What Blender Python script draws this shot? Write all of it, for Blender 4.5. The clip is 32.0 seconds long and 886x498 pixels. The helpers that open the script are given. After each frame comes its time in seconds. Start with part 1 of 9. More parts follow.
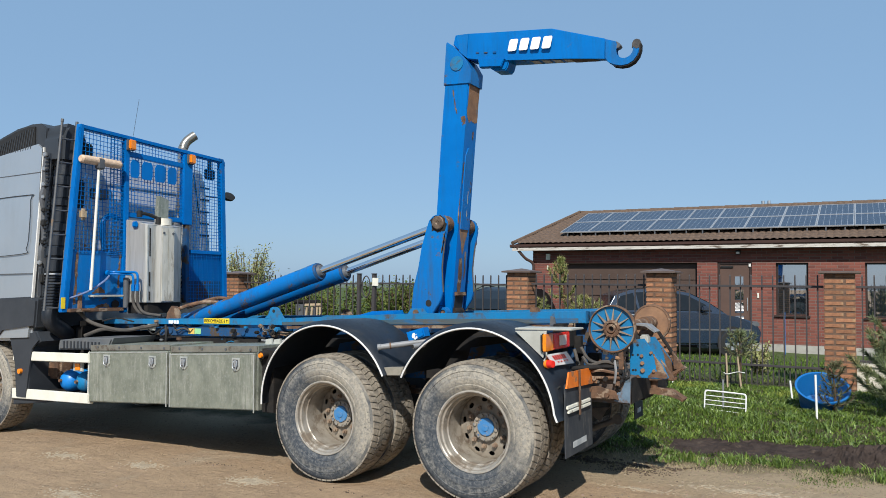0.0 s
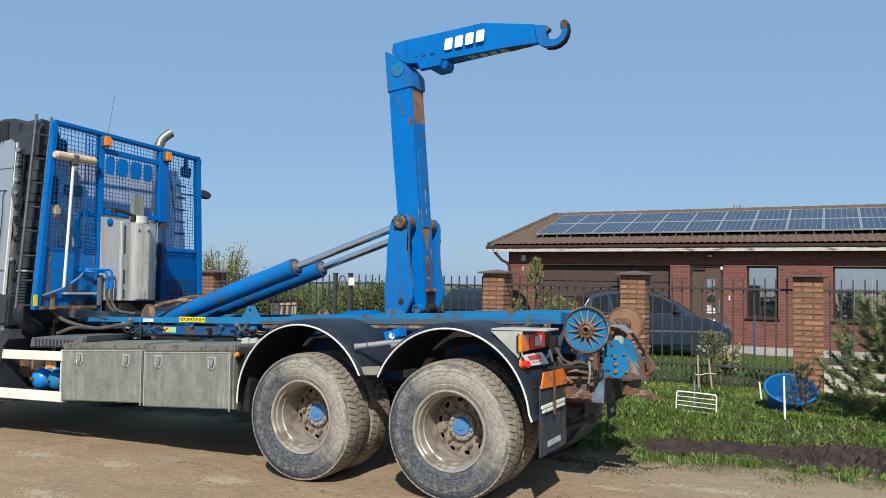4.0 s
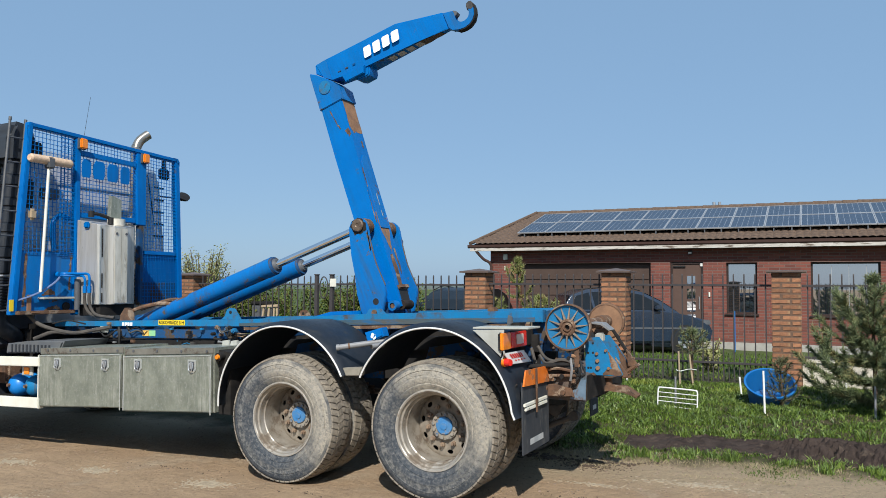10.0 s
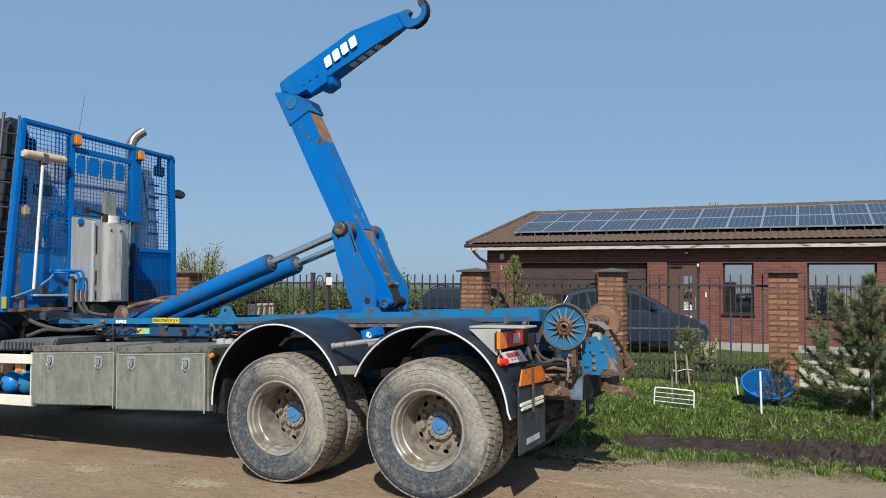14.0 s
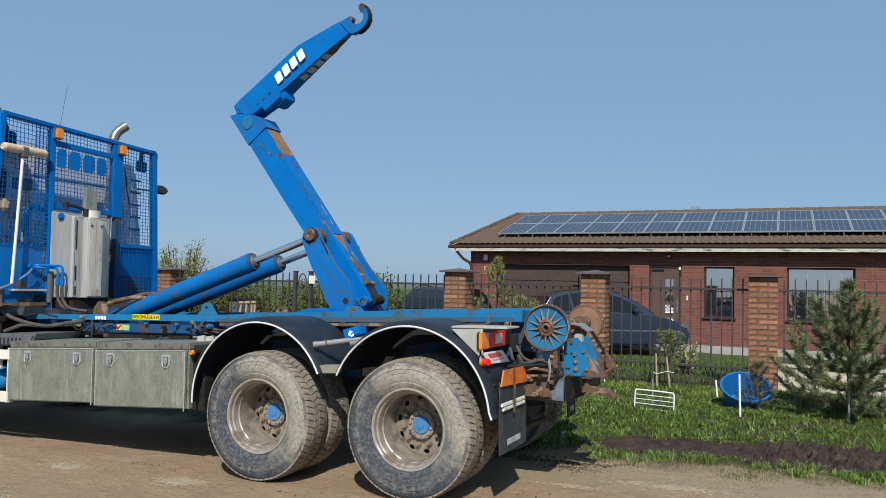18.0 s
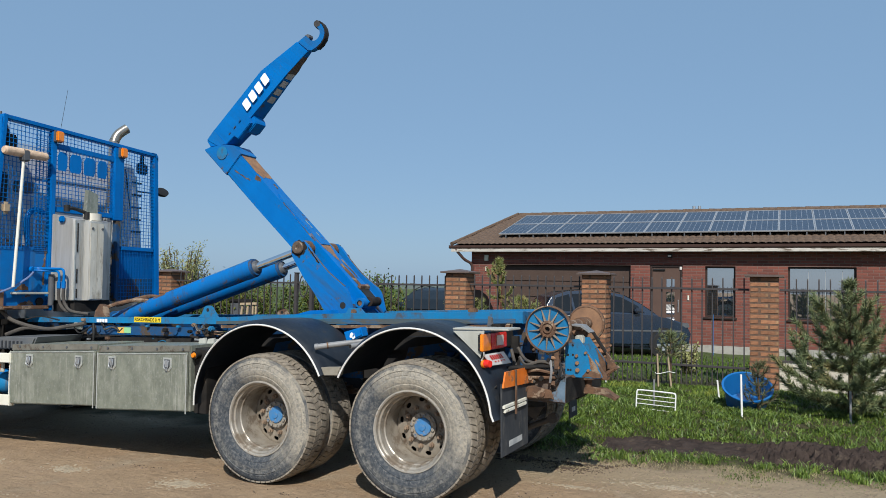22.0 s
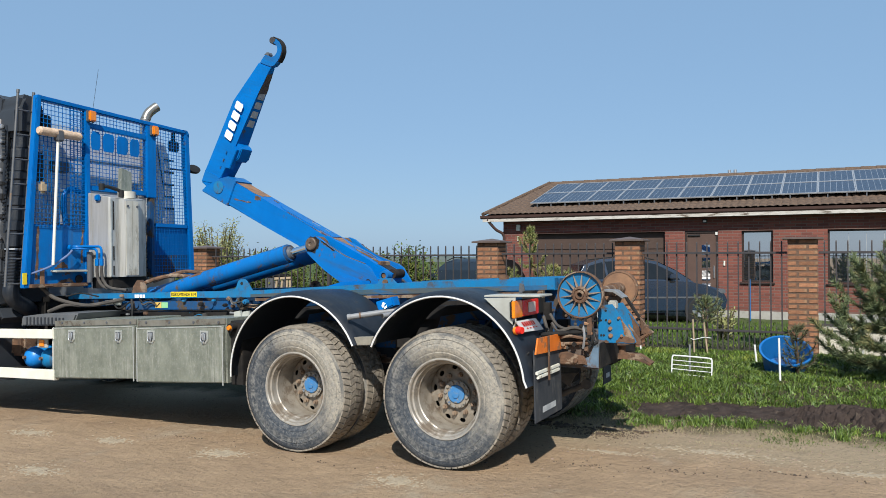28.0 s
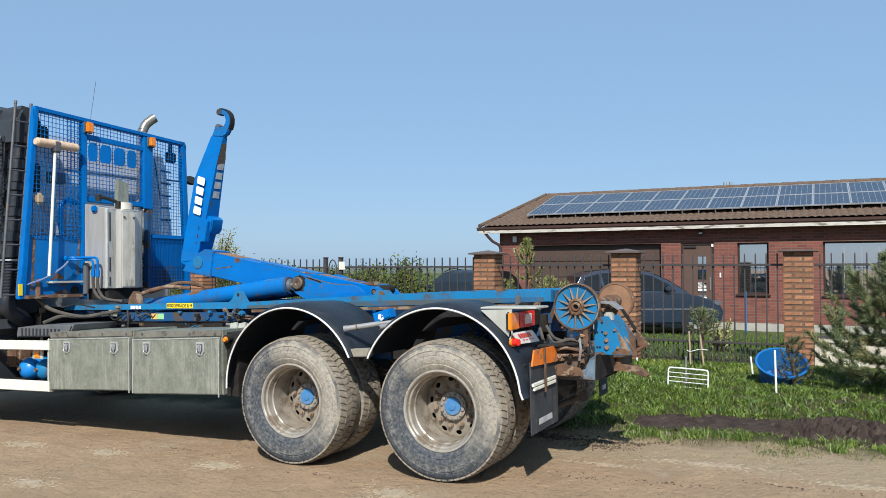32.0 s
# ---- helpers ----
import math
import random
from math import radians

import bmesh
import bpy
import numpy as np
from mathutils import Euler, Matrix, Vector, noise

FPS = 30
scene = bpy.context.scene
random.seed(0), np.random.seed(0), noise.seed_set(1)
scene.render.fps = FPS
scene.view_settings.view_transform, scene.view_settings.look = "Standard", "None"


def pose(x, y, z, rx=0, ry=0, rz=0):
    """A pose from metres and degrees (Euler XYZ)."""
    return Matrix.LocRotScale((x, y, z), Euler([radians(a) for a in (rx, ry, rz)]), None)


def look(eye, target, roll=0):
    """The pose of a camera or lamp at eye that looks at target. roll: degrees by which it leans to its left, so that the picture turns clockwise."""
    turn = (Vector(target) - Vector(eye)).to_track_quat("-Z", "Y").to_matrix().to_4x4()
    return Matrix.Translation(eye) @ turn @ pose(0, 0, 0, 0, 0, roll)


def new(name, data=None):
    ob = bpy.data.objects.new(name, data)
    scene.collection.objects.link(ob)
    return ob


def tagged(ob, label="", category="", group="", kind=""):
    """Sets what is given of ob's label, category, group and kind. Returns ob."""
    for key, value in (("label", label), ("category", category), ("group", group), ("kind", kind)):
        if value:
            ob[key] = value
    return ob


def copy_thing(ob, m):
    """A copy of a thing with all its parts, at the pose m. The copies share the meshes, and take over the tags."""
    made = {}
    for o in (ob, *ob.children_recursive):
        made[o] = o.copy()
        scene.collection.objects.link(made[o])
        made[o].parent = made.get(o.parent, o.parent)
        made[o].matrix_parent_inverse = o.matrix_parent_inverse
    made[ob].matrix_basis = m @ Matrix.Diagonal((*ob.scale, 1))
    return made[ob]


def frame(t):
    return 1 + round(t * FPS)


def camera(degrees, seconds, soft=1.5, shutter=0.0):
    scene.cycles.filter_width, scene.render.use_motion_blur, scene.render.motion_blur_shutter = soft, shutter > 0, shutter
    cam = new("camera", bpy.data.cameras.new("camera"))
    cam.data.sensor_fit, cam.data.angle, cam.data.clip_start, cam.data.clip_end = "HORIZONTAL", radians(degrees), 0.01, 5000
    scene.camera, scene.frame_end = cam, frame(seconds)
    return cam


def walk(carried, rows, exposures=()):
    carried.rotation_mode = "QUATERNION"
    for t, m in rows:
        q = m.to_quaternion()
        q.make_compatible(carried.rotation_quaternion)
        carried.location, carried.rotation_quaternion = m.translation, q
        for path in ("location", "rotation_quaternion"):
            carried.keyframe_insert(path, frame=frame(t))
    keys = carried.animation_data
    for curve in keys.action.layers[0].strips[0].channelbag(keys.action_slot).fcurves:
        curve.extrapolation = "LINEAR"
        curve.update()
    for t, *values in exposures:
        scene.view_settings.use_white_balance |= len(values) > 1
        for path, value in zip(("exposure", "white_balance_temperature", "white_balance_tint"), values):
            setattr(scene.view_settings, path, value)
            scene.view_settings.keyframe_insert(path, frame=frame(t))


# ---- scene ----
cam = camera(61.00, 32.0, soft=0.6)
PATH = [
    (0, (2.513, -4.969, 1.597), (1.5394, -3.2247, 1.6928), 0.68),
    (0.5, (2.514, -4.989, 1.596), (1.5517, -3.2390, 1.6989), 0.54),
    (1, (2.519, -4.994, 1.597), (1.5642, -3.2394, 1.6945), 0.47),
    (1.5, (2.516, -5.001, 1.595), (1.5691, -3.2417, 1.6878), 0.44),
    (2, (2.521, -5.014, 1.596), (1.5803, -3.2512, 1.6879), 0.5),
    (2.5, (2.512, -5.024, 1.596), (1.5777, -3.2581, 1.6905), 0.73),
    (3, (2.518, -5.024, 1.600), (1.5900, -3.2547, 1.6954), 0.88),
    (3.5, (2.523, -5.020, 1.600), (1.6010, -3.2478, 1.6967), 1.03),
    (5.5, (2.517, -5.015, 1.592), (1.6150, -3.2326, 1.6923), 1.34),
    (6, (2.521, -5.025, 1.597), (1.6248, -3.2405, 1.7008), 1.37),
    (6.5, (2.524, -5.019, 1.599), (1.6310, -3.2329, 1.7045), 1.36),
    (7, (2.523, -5.007, 1.595), (1.6308, -3.2203, 1.7028), 1.19),
    (7.5, (2.524, -4.997, 1.589), (1.6339, -3.2091, 1.6959), 0.91),
    (8, (2.526, -4.998, 1.591), (1.6374, -3.2093, 1.6952), 0.72),
    (8.5, (2.520, -4.999, 1.589), (1.6314, -3.2096, 1.6919), 0.58),
    (9, (2.523, -4.998, 1.591), (1.6389, -3.2074, 1.6916), 0.43),
    (9.5, (2.528, -5.001, 1.591), (1.6487, -3.2076, 1.6920), 0.43),
    (10, (2.528, -5.007, 1.592), (1.6535, -3.2106, 1.6906), 0.43),
    (10.5, (2.527, -5.004, 1.593), (1.6573, -3.2056, 1.6909), 0.32),
    (11, (2.530, -5.013, 1.594), (1.6643, -3.2126, 1.6953), 0.3),
    (11.5, (2.527, -5.014, 1.594), (1.6518, -3.2184, 1.6986), 0.43),
    (12, (2.523, -5.014, 1.584), (1.6365, -3.2244, 1.6877), 0.44),
    (12.5, (2.527, -5.021, 1.591), (1.6455, -3.2280, 1.6887), 0.45),
    (13, (2.521, -4.987, 1.589), (1.6440, -3.1921, 1.6880), 0.5),
    (13.5, (2.508, -4.976, 1.588), (1.6366, -3.1780, 1.6863), 0.63),
    (14, (2.511, -4.969, 1.586), (1.6448, -3.1690, 1.6830), 0.68),
    (14.5, (2.511, -4.969, 1.585), (1.6492, -3.1667, 1.6812), 0.79),
    (16.5, (2.511, -4.975, 1.589), (1.6689, -3.1634, 1.6855), 1.2),
    (17, (2.504, -4.970, 1.584), (1.6683, -3.1555, 1.6833), 1.29),
    (17.5, (2.507, -4.968, 1.585), (1.6761, -3.1510, 1.6845), 1.36),
    (18, (2.514, -4.967, 1.582), (1.6865, -3.1489, 1.6805), 1.4),
    (18.5, (2.507, -4.968, 1.581), (1.6845, -3.1472, 1.6785), 1.33),
    (19, (2.507, -4.981, 1.577), (1.6796, -3.1627, 1.6737), 1.27),
    (19.5, (2.502, -4.986, 1.582), (1.6690, -3.1701, 1.6773), 1.3),
    (20, (2.504, -4.994, 1.589), (1.6751, -3.1768, 1.6851), 1.34),
    (20.5, (2.508, -4.986, 1.584), (1.6726, -3.1714, 1.6826), 1.35),
    (21, (2.511, -4.969, 1.588), (1.6778, -3.1533, 1.6860), 1.28),
    (21.5, (2.513, -4.963, 1.590), (1.6838, -3.1454, 1.6886), 1.3),
    (22, (2.513, -4.970, 1.593), (1.6835, -3.1524, 1.6924), 1.16),
    (22.5, (2.519, -4.962, 1.582), (1.6619, -3.1571, 1.6801), 0.98),
    (23, (2.517, -4.966, 1.589), (1.6534, -3.1653, 1.6893), 0.82),
    (23.5, (2.518, -4.965, 1.598), (1.6475, -3.1676, 1.7023), 0.95),
    (24, (2.505, -4.953, 1.577), (1.6122, -3.1665, 1.6786), 0.95),
    (24.5, (2.496, -4.963, 1.572), (1.5547, -3.2015, 1.6662), 0.84),
    (25, (2.500, -4.974, 1.572), (1.5608, -3.2100, 1.6575), 0.66),
    (25.5, (2.500, -4.969, 1.569), (1.5656, -3.2026, 1.6481), 0.41),
    (27.5, (2.518, -4.926, 1.551), (1.6059, -3.1462, 1.5879), -0.12),
    (28, (2.520, -4.941, 1.562), (1.6130, -3.1583, 1.5869), -0.1),
    (28.5, (2.509, -4.931, 1.571), (1.6098, -3.1440, 1.5971), -0.01),
    (29, (2.512, -4.949, 1.578), (1.5948, -3.1719, 1.6086), 0.12),
    (29.5, (2.517, -4.948, 1.574), (1.5946, -3.1741, 1.6100), 0.06),
    (30, (2.526, -4.956, 1.580), (1.6087, -3.1792, 1.6228), 0.03),
    (30.5, (2.527, -4.950, 1.575), (1.6134, -3.1717, 1.6212), 0.02),
    (31, (2.521, -4.949, 1.568), (1.6125, -3.1682, 1.6167), 0.01),
    (31.5, (2.523, -4.952, 1.567), (1.6193, -3.1680, 1.6186), -0.02),
    (32, (2.525, -4.951, 1.565), (1.6265, -3.1646, 1.6201), -0.01),
]
EXPOSURES = [(0, 0.33), (6, 0.32), (12, 0.29), (14, 0.17), (19, 0.15), (23, 0.18), (25, 0.29), (28, 0.37), (32, 0.49)]
walk(cam, [(t, look(e, g, r)) for t, e, g, r in PATH], EXPOSURES)

# ---- daylight
SUN = Vector((0.45, -1.0, 1.0)).normalized()
world = bpy.data.worlds.new("sky")
scene.world = world
world.use_nodes = True
wn = world.node_tree
sky = wn.nodes.new("ShaderNodeTexSky")
sky.sky_type, sky.sun_disc = "NISHITA", False
sky.sun_elevation, sky.sun_rotation = math.asin(SUN.z), math.atan2(SUN.x, SUN.y)
sky.altitude, sky.air_density, sky.dust_density, sky.ozone_density = 0.0, 0.9, 0.9, 2.0
haze = wn.nodes.new("ShaderNodeMix")
haze.data_type = "RGBA"
haze.inputs[0].default_value = 0.74
haze.inputs[7].default_value = (2.10, 3.57, 5.48, 1)
wn.links.new(sky.outputs[0], haze.inputs[6])
wn.links.new(haze.outputs[2], wn.nodes["Background"].inputs[0])
wn.nodes["Background"].inputs[1].default_value = 0.10
sun_data = bpy.data.lights.new("sun", "SUN")
sun_data.energy, sun_data.angle, sun_data.color = 4.3, radians(0.6), (1.0, 0.965, 0.90)
sun_ob = new("sun", sun_data)
sun_ob.matrix_world = look(SUN * 60, (0, 0, 0))


# ---- materials
def surf(name, base, second=None, scale=6.0, rough=0.6, metal=0.0, bump=0.0, bump_scale=60.0,
         spot=None, spot_scale=3.0, spot_at=0.62, spot_soft=0.06, spot_rough=0.85, vary=0.0, stretch=(1, 1, 1), coat=0.0, spec=0.5, streak=None, streak_scale=14.0, streak_amount=0.4, island=0.0):
    """A procedural surface: two tones at one scale, worn spots at another, fine relief."""
    m = bpy.data.materials.new(name)
    m.use_nodes = True
    n, lk = m.node_tree.nodes, m.node_tree.links
    b = n["Principled BSDF"]
    co = n.new("ShaderNodeTexCoord")
    mp = n.new("ShaderNodeMapping")
    mp.inputs["Scale"].default_value = stretch
    lk.new(co.outputs["Object"], mp.inputs[0])

    def noise_tex(s, detail=6.0, r=0.6):
        t = n.new("ShaderNodeTexNoise")
        t.inputs["Scale"].default_value, t.inputs["Detail"].default_value, t.inputs["Roughness"].default_value = s, detail, r
        lk.new(mp.outputs[0], t.inputs["Vector"])
        return t

    def mix(f, a, c):
        x = n.new("ShaderNodeMix")
        x.data_type = "RGBA"
        for sock, v in ((x.inputs["Factor"], f), (x.inputs[6], a), (x.inputs[7], c)):
            if isinstance(v, bpy.types.NodeSocket):
                lk.new(v, sock)
            elif isinstance(v, tuple):
                sock.default_value = (*v, 1)
            else:
                sock.default_value = v
        return x.outputs[2]

    def ramp(sock, lo, hi):
        r = n.new("ShaderNodeMapRange")
        r.inputs[1].default_value, r.inputs[2].default_value = lo, hi
        lk.new(sock, r.inputs[0])
        return r.outputs[0]

    second = second or tuple(c * 0.72 for c in base)
    col = mix(ramp(noise_tex(scale).outputs[0], 0.32, 0.68), base, second)
    rgh = n.new("ShaderNodeMath")
    rgh.operation = "MULTIPLY_ADD"
    lk.new(noise_tex(scale * 5).outputs[0], rgh.inputs[0])
    rgh.inputs[1].default_value, rgh.inputs[2].default_value = 0.22, max(rough - 0.11, 0.03)
    rough_out = rgh.outputs[0]
    if spot:
        fine = n.new("ShaderNodeMath")
        fine.operation = "MULTIPLY_ADD"
        lk.new(noise_tex(spot_scale * 9, 4).outputs[0], fine.inputs[0])
        fine.inputs[1].default_value = 0.22
        lk.new(noise_tex(spot_scale, 5).outputs[0], fine.inputs[2])
        mask = ramp(fine.outputs[0], spot_at + 0.09, spot_at + 0.09 + spot_soft)
        spot2 = tuple(c * 0.55 for c in spot)
        col = mix(mask, col, mix(noise_tex(spot_scale * 6).outputs[0], spot, spot2))
        mr = n.new("ShaderNodeMix")
        lk.new(mask, mr.inputs[0])
        lk.new(rough_out, mr.inputs[2])
        mr.inputs[3].default_value = spot_rough
        rough_out = mr.outputs[0]
        if metal > 0:
            mm = n.new("ShaderNodeMix")
            lk.new(mask, mm.inputs[0])
            mm.inputs[2].default_value, mm.inputs[3].default_value = metal, 0.0
            lk.new(mm.outputs[0], b.inputs["Metallic"])
    if streak:
        mp2 = n.new("ShaderNodeMapping")
        mp2.inputs["Scale"].default_value = (1, 1, 0.10)
        lk.new(co.outputs["Object"], mp2.inputs[0])
        st = n.new("ShaderNodeTexNoise")
        st.inputs["Scale"].default_value, st.inputs["Detail"].default_value, st.inputs["Roughness"].default_value = streak_scale, 8.0, 0.72
        lk.new(mp2.outputs[0], st.inputs["Vector"])
        sm = n.new("ShaderNodeMath")
        sm.operation = "MULTIPLY"
        lk.new(ramp(st.outputs[0], 0.48, 0.70), sm.inputs[0])
        lk.new(ramp(noise_tex(1.7, 5).outputs[0], 0.38, 0.66), sm.inputs[1])
        sk = n.new("ShaderNodeMath")
        sk.operation = "MULTIPLY"
        lk.new(sm.outputs[0], sk.inputs[0])
        sk.inputs[1].default_value = streak_amount
        col = mix(sk.outputs[0], col, streak)
    if island:
        ge = n.new("ShaderNodeNewGeometry")
        hv = n.new("ShaderNodeHueSaturation")
        mr2 = n.new("ShaderNodeMapRange")
        lk.new(ge.outputs["Random Per Island"], mr2.inputs[0])
        mr2.inputs[3].default_value, mr2.inputs[4].default_value = 1 - island, 1 + island
        lk.new(mr2.outputs[0], hv.inputs["Value"])
        mr3 = n.new("ShaderNodeMapRange")
        lk.new(ge.outputs["Random Per Island"], mr3.inputs[0])
        mr3.inputs[3].default_value, mr3.inputs[4].default_value = 0.505, 0.475
        lk.new(mr3.outputs[0], hv.inputs["Hue"])
        lk.new(col, hv.inputs["Color"])
        col = hv.outputs[0]
    if vary:
        oi = n.new("ShaderNodeObjectInfo")
        hs = n.new("ShaderNodeHueSaturation")
        lk.new(ramp(oi.outputs["Random"], 0, 1), hs.inputs["Value"])
        r = hs.inputs["Value"].links[0].from_node
        r.inputs[3].default_value, r.inputs[4].default_value = 1 - vary, 1 + vary
        lk.new(col, hs.inputs["Color"])
        col = hs.outputs[0]
    lk.new(col, b.inputs["Base Color"])
    lk.new(rough_out, b.inputs["Roughness"])
    if not (spot and metal > 0):
        b.inputs["Metallic"].default_value = metal
    b.inputs["Coat Weight"].default_value = coat
    b.inputs["Specular IOR Level"].default_value = spec
    b.inputs["Coat Roughness"].default_value = 0.12
    if bump:
        bp = n.new("ShaderNodeBump")
        bp.inputs["Strength"].default_value, bp.inputs["Distance"].default_value = bump, 0.01
        lk.new(noise_tex(bump_scale, 8).outputs[0], bp.inputs["Height"])
        lk.new(bp.outputs[0], b.inputs["Normal"])
    return m




def tyre_mat(name):
    """Blue-black rubber, fine grey grime all over, tan dust in broad uneven drifts, a worn dark shoulder ring."""
    m = surf(name, (0.058, 0.067, 0.079), (0.032, 0.040, 0.051), 30.0, 0.80, bump=0.5, bump_scale=85, spec=0.25)
    n, lk = m.node_tree.nodes, m.node_tree.links
    b = n["Principled BSDF"]
    col = b.inputs["Base Color"].links[0].from_socket
    co = n.new("ShaderNodeTexCoord")
    sp = n.new("ShaderNodeSeparateXYZ")
    lk.new(co.outputs["Object"], sp.inputs[0])
    cb = n.new("ShaderNodeCombineXYZ")
    lk.new(sp.outputs[0], cb.inputs[0])
    lk.new(sp.outputs[2], cb.inputs[1])
    ln = n.new("ShaderNodeVectorMath")
    ln.operation = "LENGTH"
    lk.new(cb.outputs[0], ln.inputs[0])

    def noise_of(scale, detail, rough):
        t = n.new("ShaderNodeTexNoise")
        t.inputs["Scale"].default_value, t.inputs["Detail"].default_value, t.inputs["Roughness"].default_value = scale, detail, rough
        lk.new(co.outputs["Object"], t.inputs["Vector"])
        return t.outputs[0]

    def span(sock, lo, hi, top=1.0):
        r = n.new("ShaderNodeMapRange")
        r.inputs[1].default_value, r.inputs[2].default_value, r.inputs[4].default_value = lo, hi, top
        lk.new(sock, r.inputs[0])
        return r.outputs[0]

    def math2(op, x, y):
        q = n.new("ShaderNodeMath")
        q.operation = op
        for i, v in enumerate((x, y)):
            if isinstance(v, (int, float)):
                q.inputs[i].default_value = v
            else:
                lk.new(v, q.inputs[i])
        return q.outputs[0]

    def blend(f, x, c):
        q = n.new("ShaderNodeMix")
        q.data_type = "RGBA"
        lk.new(f, q.inputs[0])
        lk.new(x, q.inputs[6])
        q.inputs[7].default_value = (*c, 1)
        return q.outputs[2]

    rad = math2("ADD", ln.outputs["Value"], math2("MULTIPLY", noise_of(7.0, 8.0, 0.7), 0.030))
    # fine grey grime
    col = blend(span(noise_of(44.0, 10.0, 0.74), 0.46, 0.64, 0.50), col, (0.235, 0.230, 0.215))
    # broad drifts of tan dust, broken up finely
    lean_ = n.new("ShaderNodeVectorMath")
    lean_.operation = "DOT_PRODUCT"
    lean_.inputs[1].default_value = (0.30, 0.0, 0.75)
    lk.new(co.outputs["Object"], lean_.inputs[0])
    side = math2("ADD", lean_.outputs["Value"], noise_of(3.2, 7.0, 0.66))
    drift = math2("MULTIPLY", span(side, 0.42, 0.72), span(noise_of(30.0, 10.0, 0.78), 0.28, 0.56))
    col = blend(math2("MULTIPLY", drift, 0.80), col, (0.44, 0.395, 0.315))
    # dust that clings in the middle of the wall
    wall = math2("MULTIPLY", span(rad, 0.395, 0.425), span(rad, 0.472, 0.455))
    col = blend(math2("MULTIPLY", wall, span(noise_of(24.0, 9.0, 0.76), 0.44, 0.62, 0.55)), col, (0.34, 0.325, 0.290))
    # worn dark shoulder ring
    band = math2("MULTIPLY", span(rad, 0.484, 0.490), span(rad, 0.520, 0.512))
    band = math2("MULTIPLY", band, span(noise_of(2.3, 5.0, 0.6), 0.60, 0.42, 0.9))
    col = blend(band, col, (0.045, 0.054, 0.066))
    # pale scratches, dark pits
    col = blend(span(noise_of(75.0, 6.0, 0.8), 0.60, 0.68, 0.6), col, (0.50, 0.475, 0.42))
    col = blend(span(noise_of(52.0, 5.0, 0.75), 0.41, 0.33, 0.6), col, (0.035, 0.038, 0.042))
    lk.new(col, b.inputs["Base Color"])
    return m


RUST = (0.22, 0.095, 0.04)
M_BLUE = surf("blue_enamel", (0.0, 0.148, 0.475), (0.0, 0.118, 0.395), 2.5, 0.33, spot=(0.085, 0.105, 0.125), spot_scale=5.5, spot_at=0.675, spot_soft=0.10, bump=0.06, spec=0.16, streak=(0.010, 0.084, 0.200), streak_scale=16.0, streak_amount=0.75)
M_BLUE_WORN = surf("blue_enamel_worn", (0.004, 0.180, 0.405), (0.022, 0.140, 0.285), 7.0, 0.55, spot=(0.105, 0.085, 0.070), spot_scale=7.0, spot_at=0.590, spot_soft=0.14, bump=0.18, spec=0.2, streak=(0.075, 0.080, 0.078), streak_scale=11.0, streak_amount=0.9)
M_BLUE_RUSTY = surf("blue_enamel_rusting", (0.020, 0.170, 0.37), (0.060, 0.16, 0.30), 9.0, 0.6, spot=(0.165, 0.085, 0.050), spot_scale=4.5, spot_at=0.50, spot_soft=0.08, bump=0.28, spec=0.3, streak=(0.10, 0.075, 0.06), streak_amount=0.7)
M_BLUE_CHIPPED = surf("blue_enamel_chipped", (0.0, 0.148, 0.460), (0.006, 0.122, 0.365), 4.0, 0.36, spot=(0.125, 0.098, 0.080), spot_scale=6.5, spot_at=0.635, spot_soft=0.06, bump=0.10, spec=0.18, streak=(0.040, 0.074, 0.108), streak_scale=12.0, streak_amount=0.85)
M_BLUE_DIRTY = surf("blue_enamel_dirty", (0.004, 0.082, 0.240), (0.030, 0.058, 0.105), 8.0, 0.6, spot=(0.105, 0.08, 0.06), spot_scale=6.0, spot_at=0.56, bump=0.1, spec=0.15)
M_FLAP = surf("dusty_black_rubber", (0.026, 0.031, 0.039), (0.050, 0.054, 0.060), 7.0, 0.7, bump=0.12, spot=(0.155, 0.150, 0.140), spot_scale=9, spot_at=0.60, spot_soft=0.2, stretch=(1, 1, 0.5), spec=0.25)
M_RUST = surf("rust_brown", (0.185, 0.102, 0.060), (0.075, 0.050, 0.038), 13.0, 0.85, bump=0.5, bump_scale=50, spot=(0.33, 0.245, 0.175), spot_scale=8, spot_at=0.57, spec=0.2)
M_RUST_ORANGE = surf("rust_orange", (0.30, 0.165, 0.088), (0.180, 0.098, 0.058), 12.0, 0.85, bump=0.3, bump_scale=60, spot=(0.16, 0.15, 0.15), spot_scale=7, spot_at=0.6, spot_soft=0.1)
M_CHASSIS = surf("chassis_grime", (0.013, 0.013, 0.014), (0.032, 0.029, 0.026), 7.0, 0.75, bump=0.2, spot=(0.095, 0.075, 0.058), spot_scale=5, spot_at=0.66, spec=0.12)
M_BLACK = surf("black_plastic", (0.011, 0.015, 0.022), (0.018, 0.023, 0.031), 6.0, 0.42, bump=0.12, spot=(0.060, 0.060, 0.058), spot_scale=6, spot_at=0.60, spot_soft=0.25, spec=0.3, streak=(0.075, 0.074, 0.070), streak_scale=18.0, streak_amount=0.35)
M_RUBBER = tyre_mat("tyre_rubber")
M_EDGEDIRT = surf("brown_edge_dirt", (0.105, 0.078, 0.056), (0.060, 0.055, 0.055), 14.0, 0.85, bump=0.3)
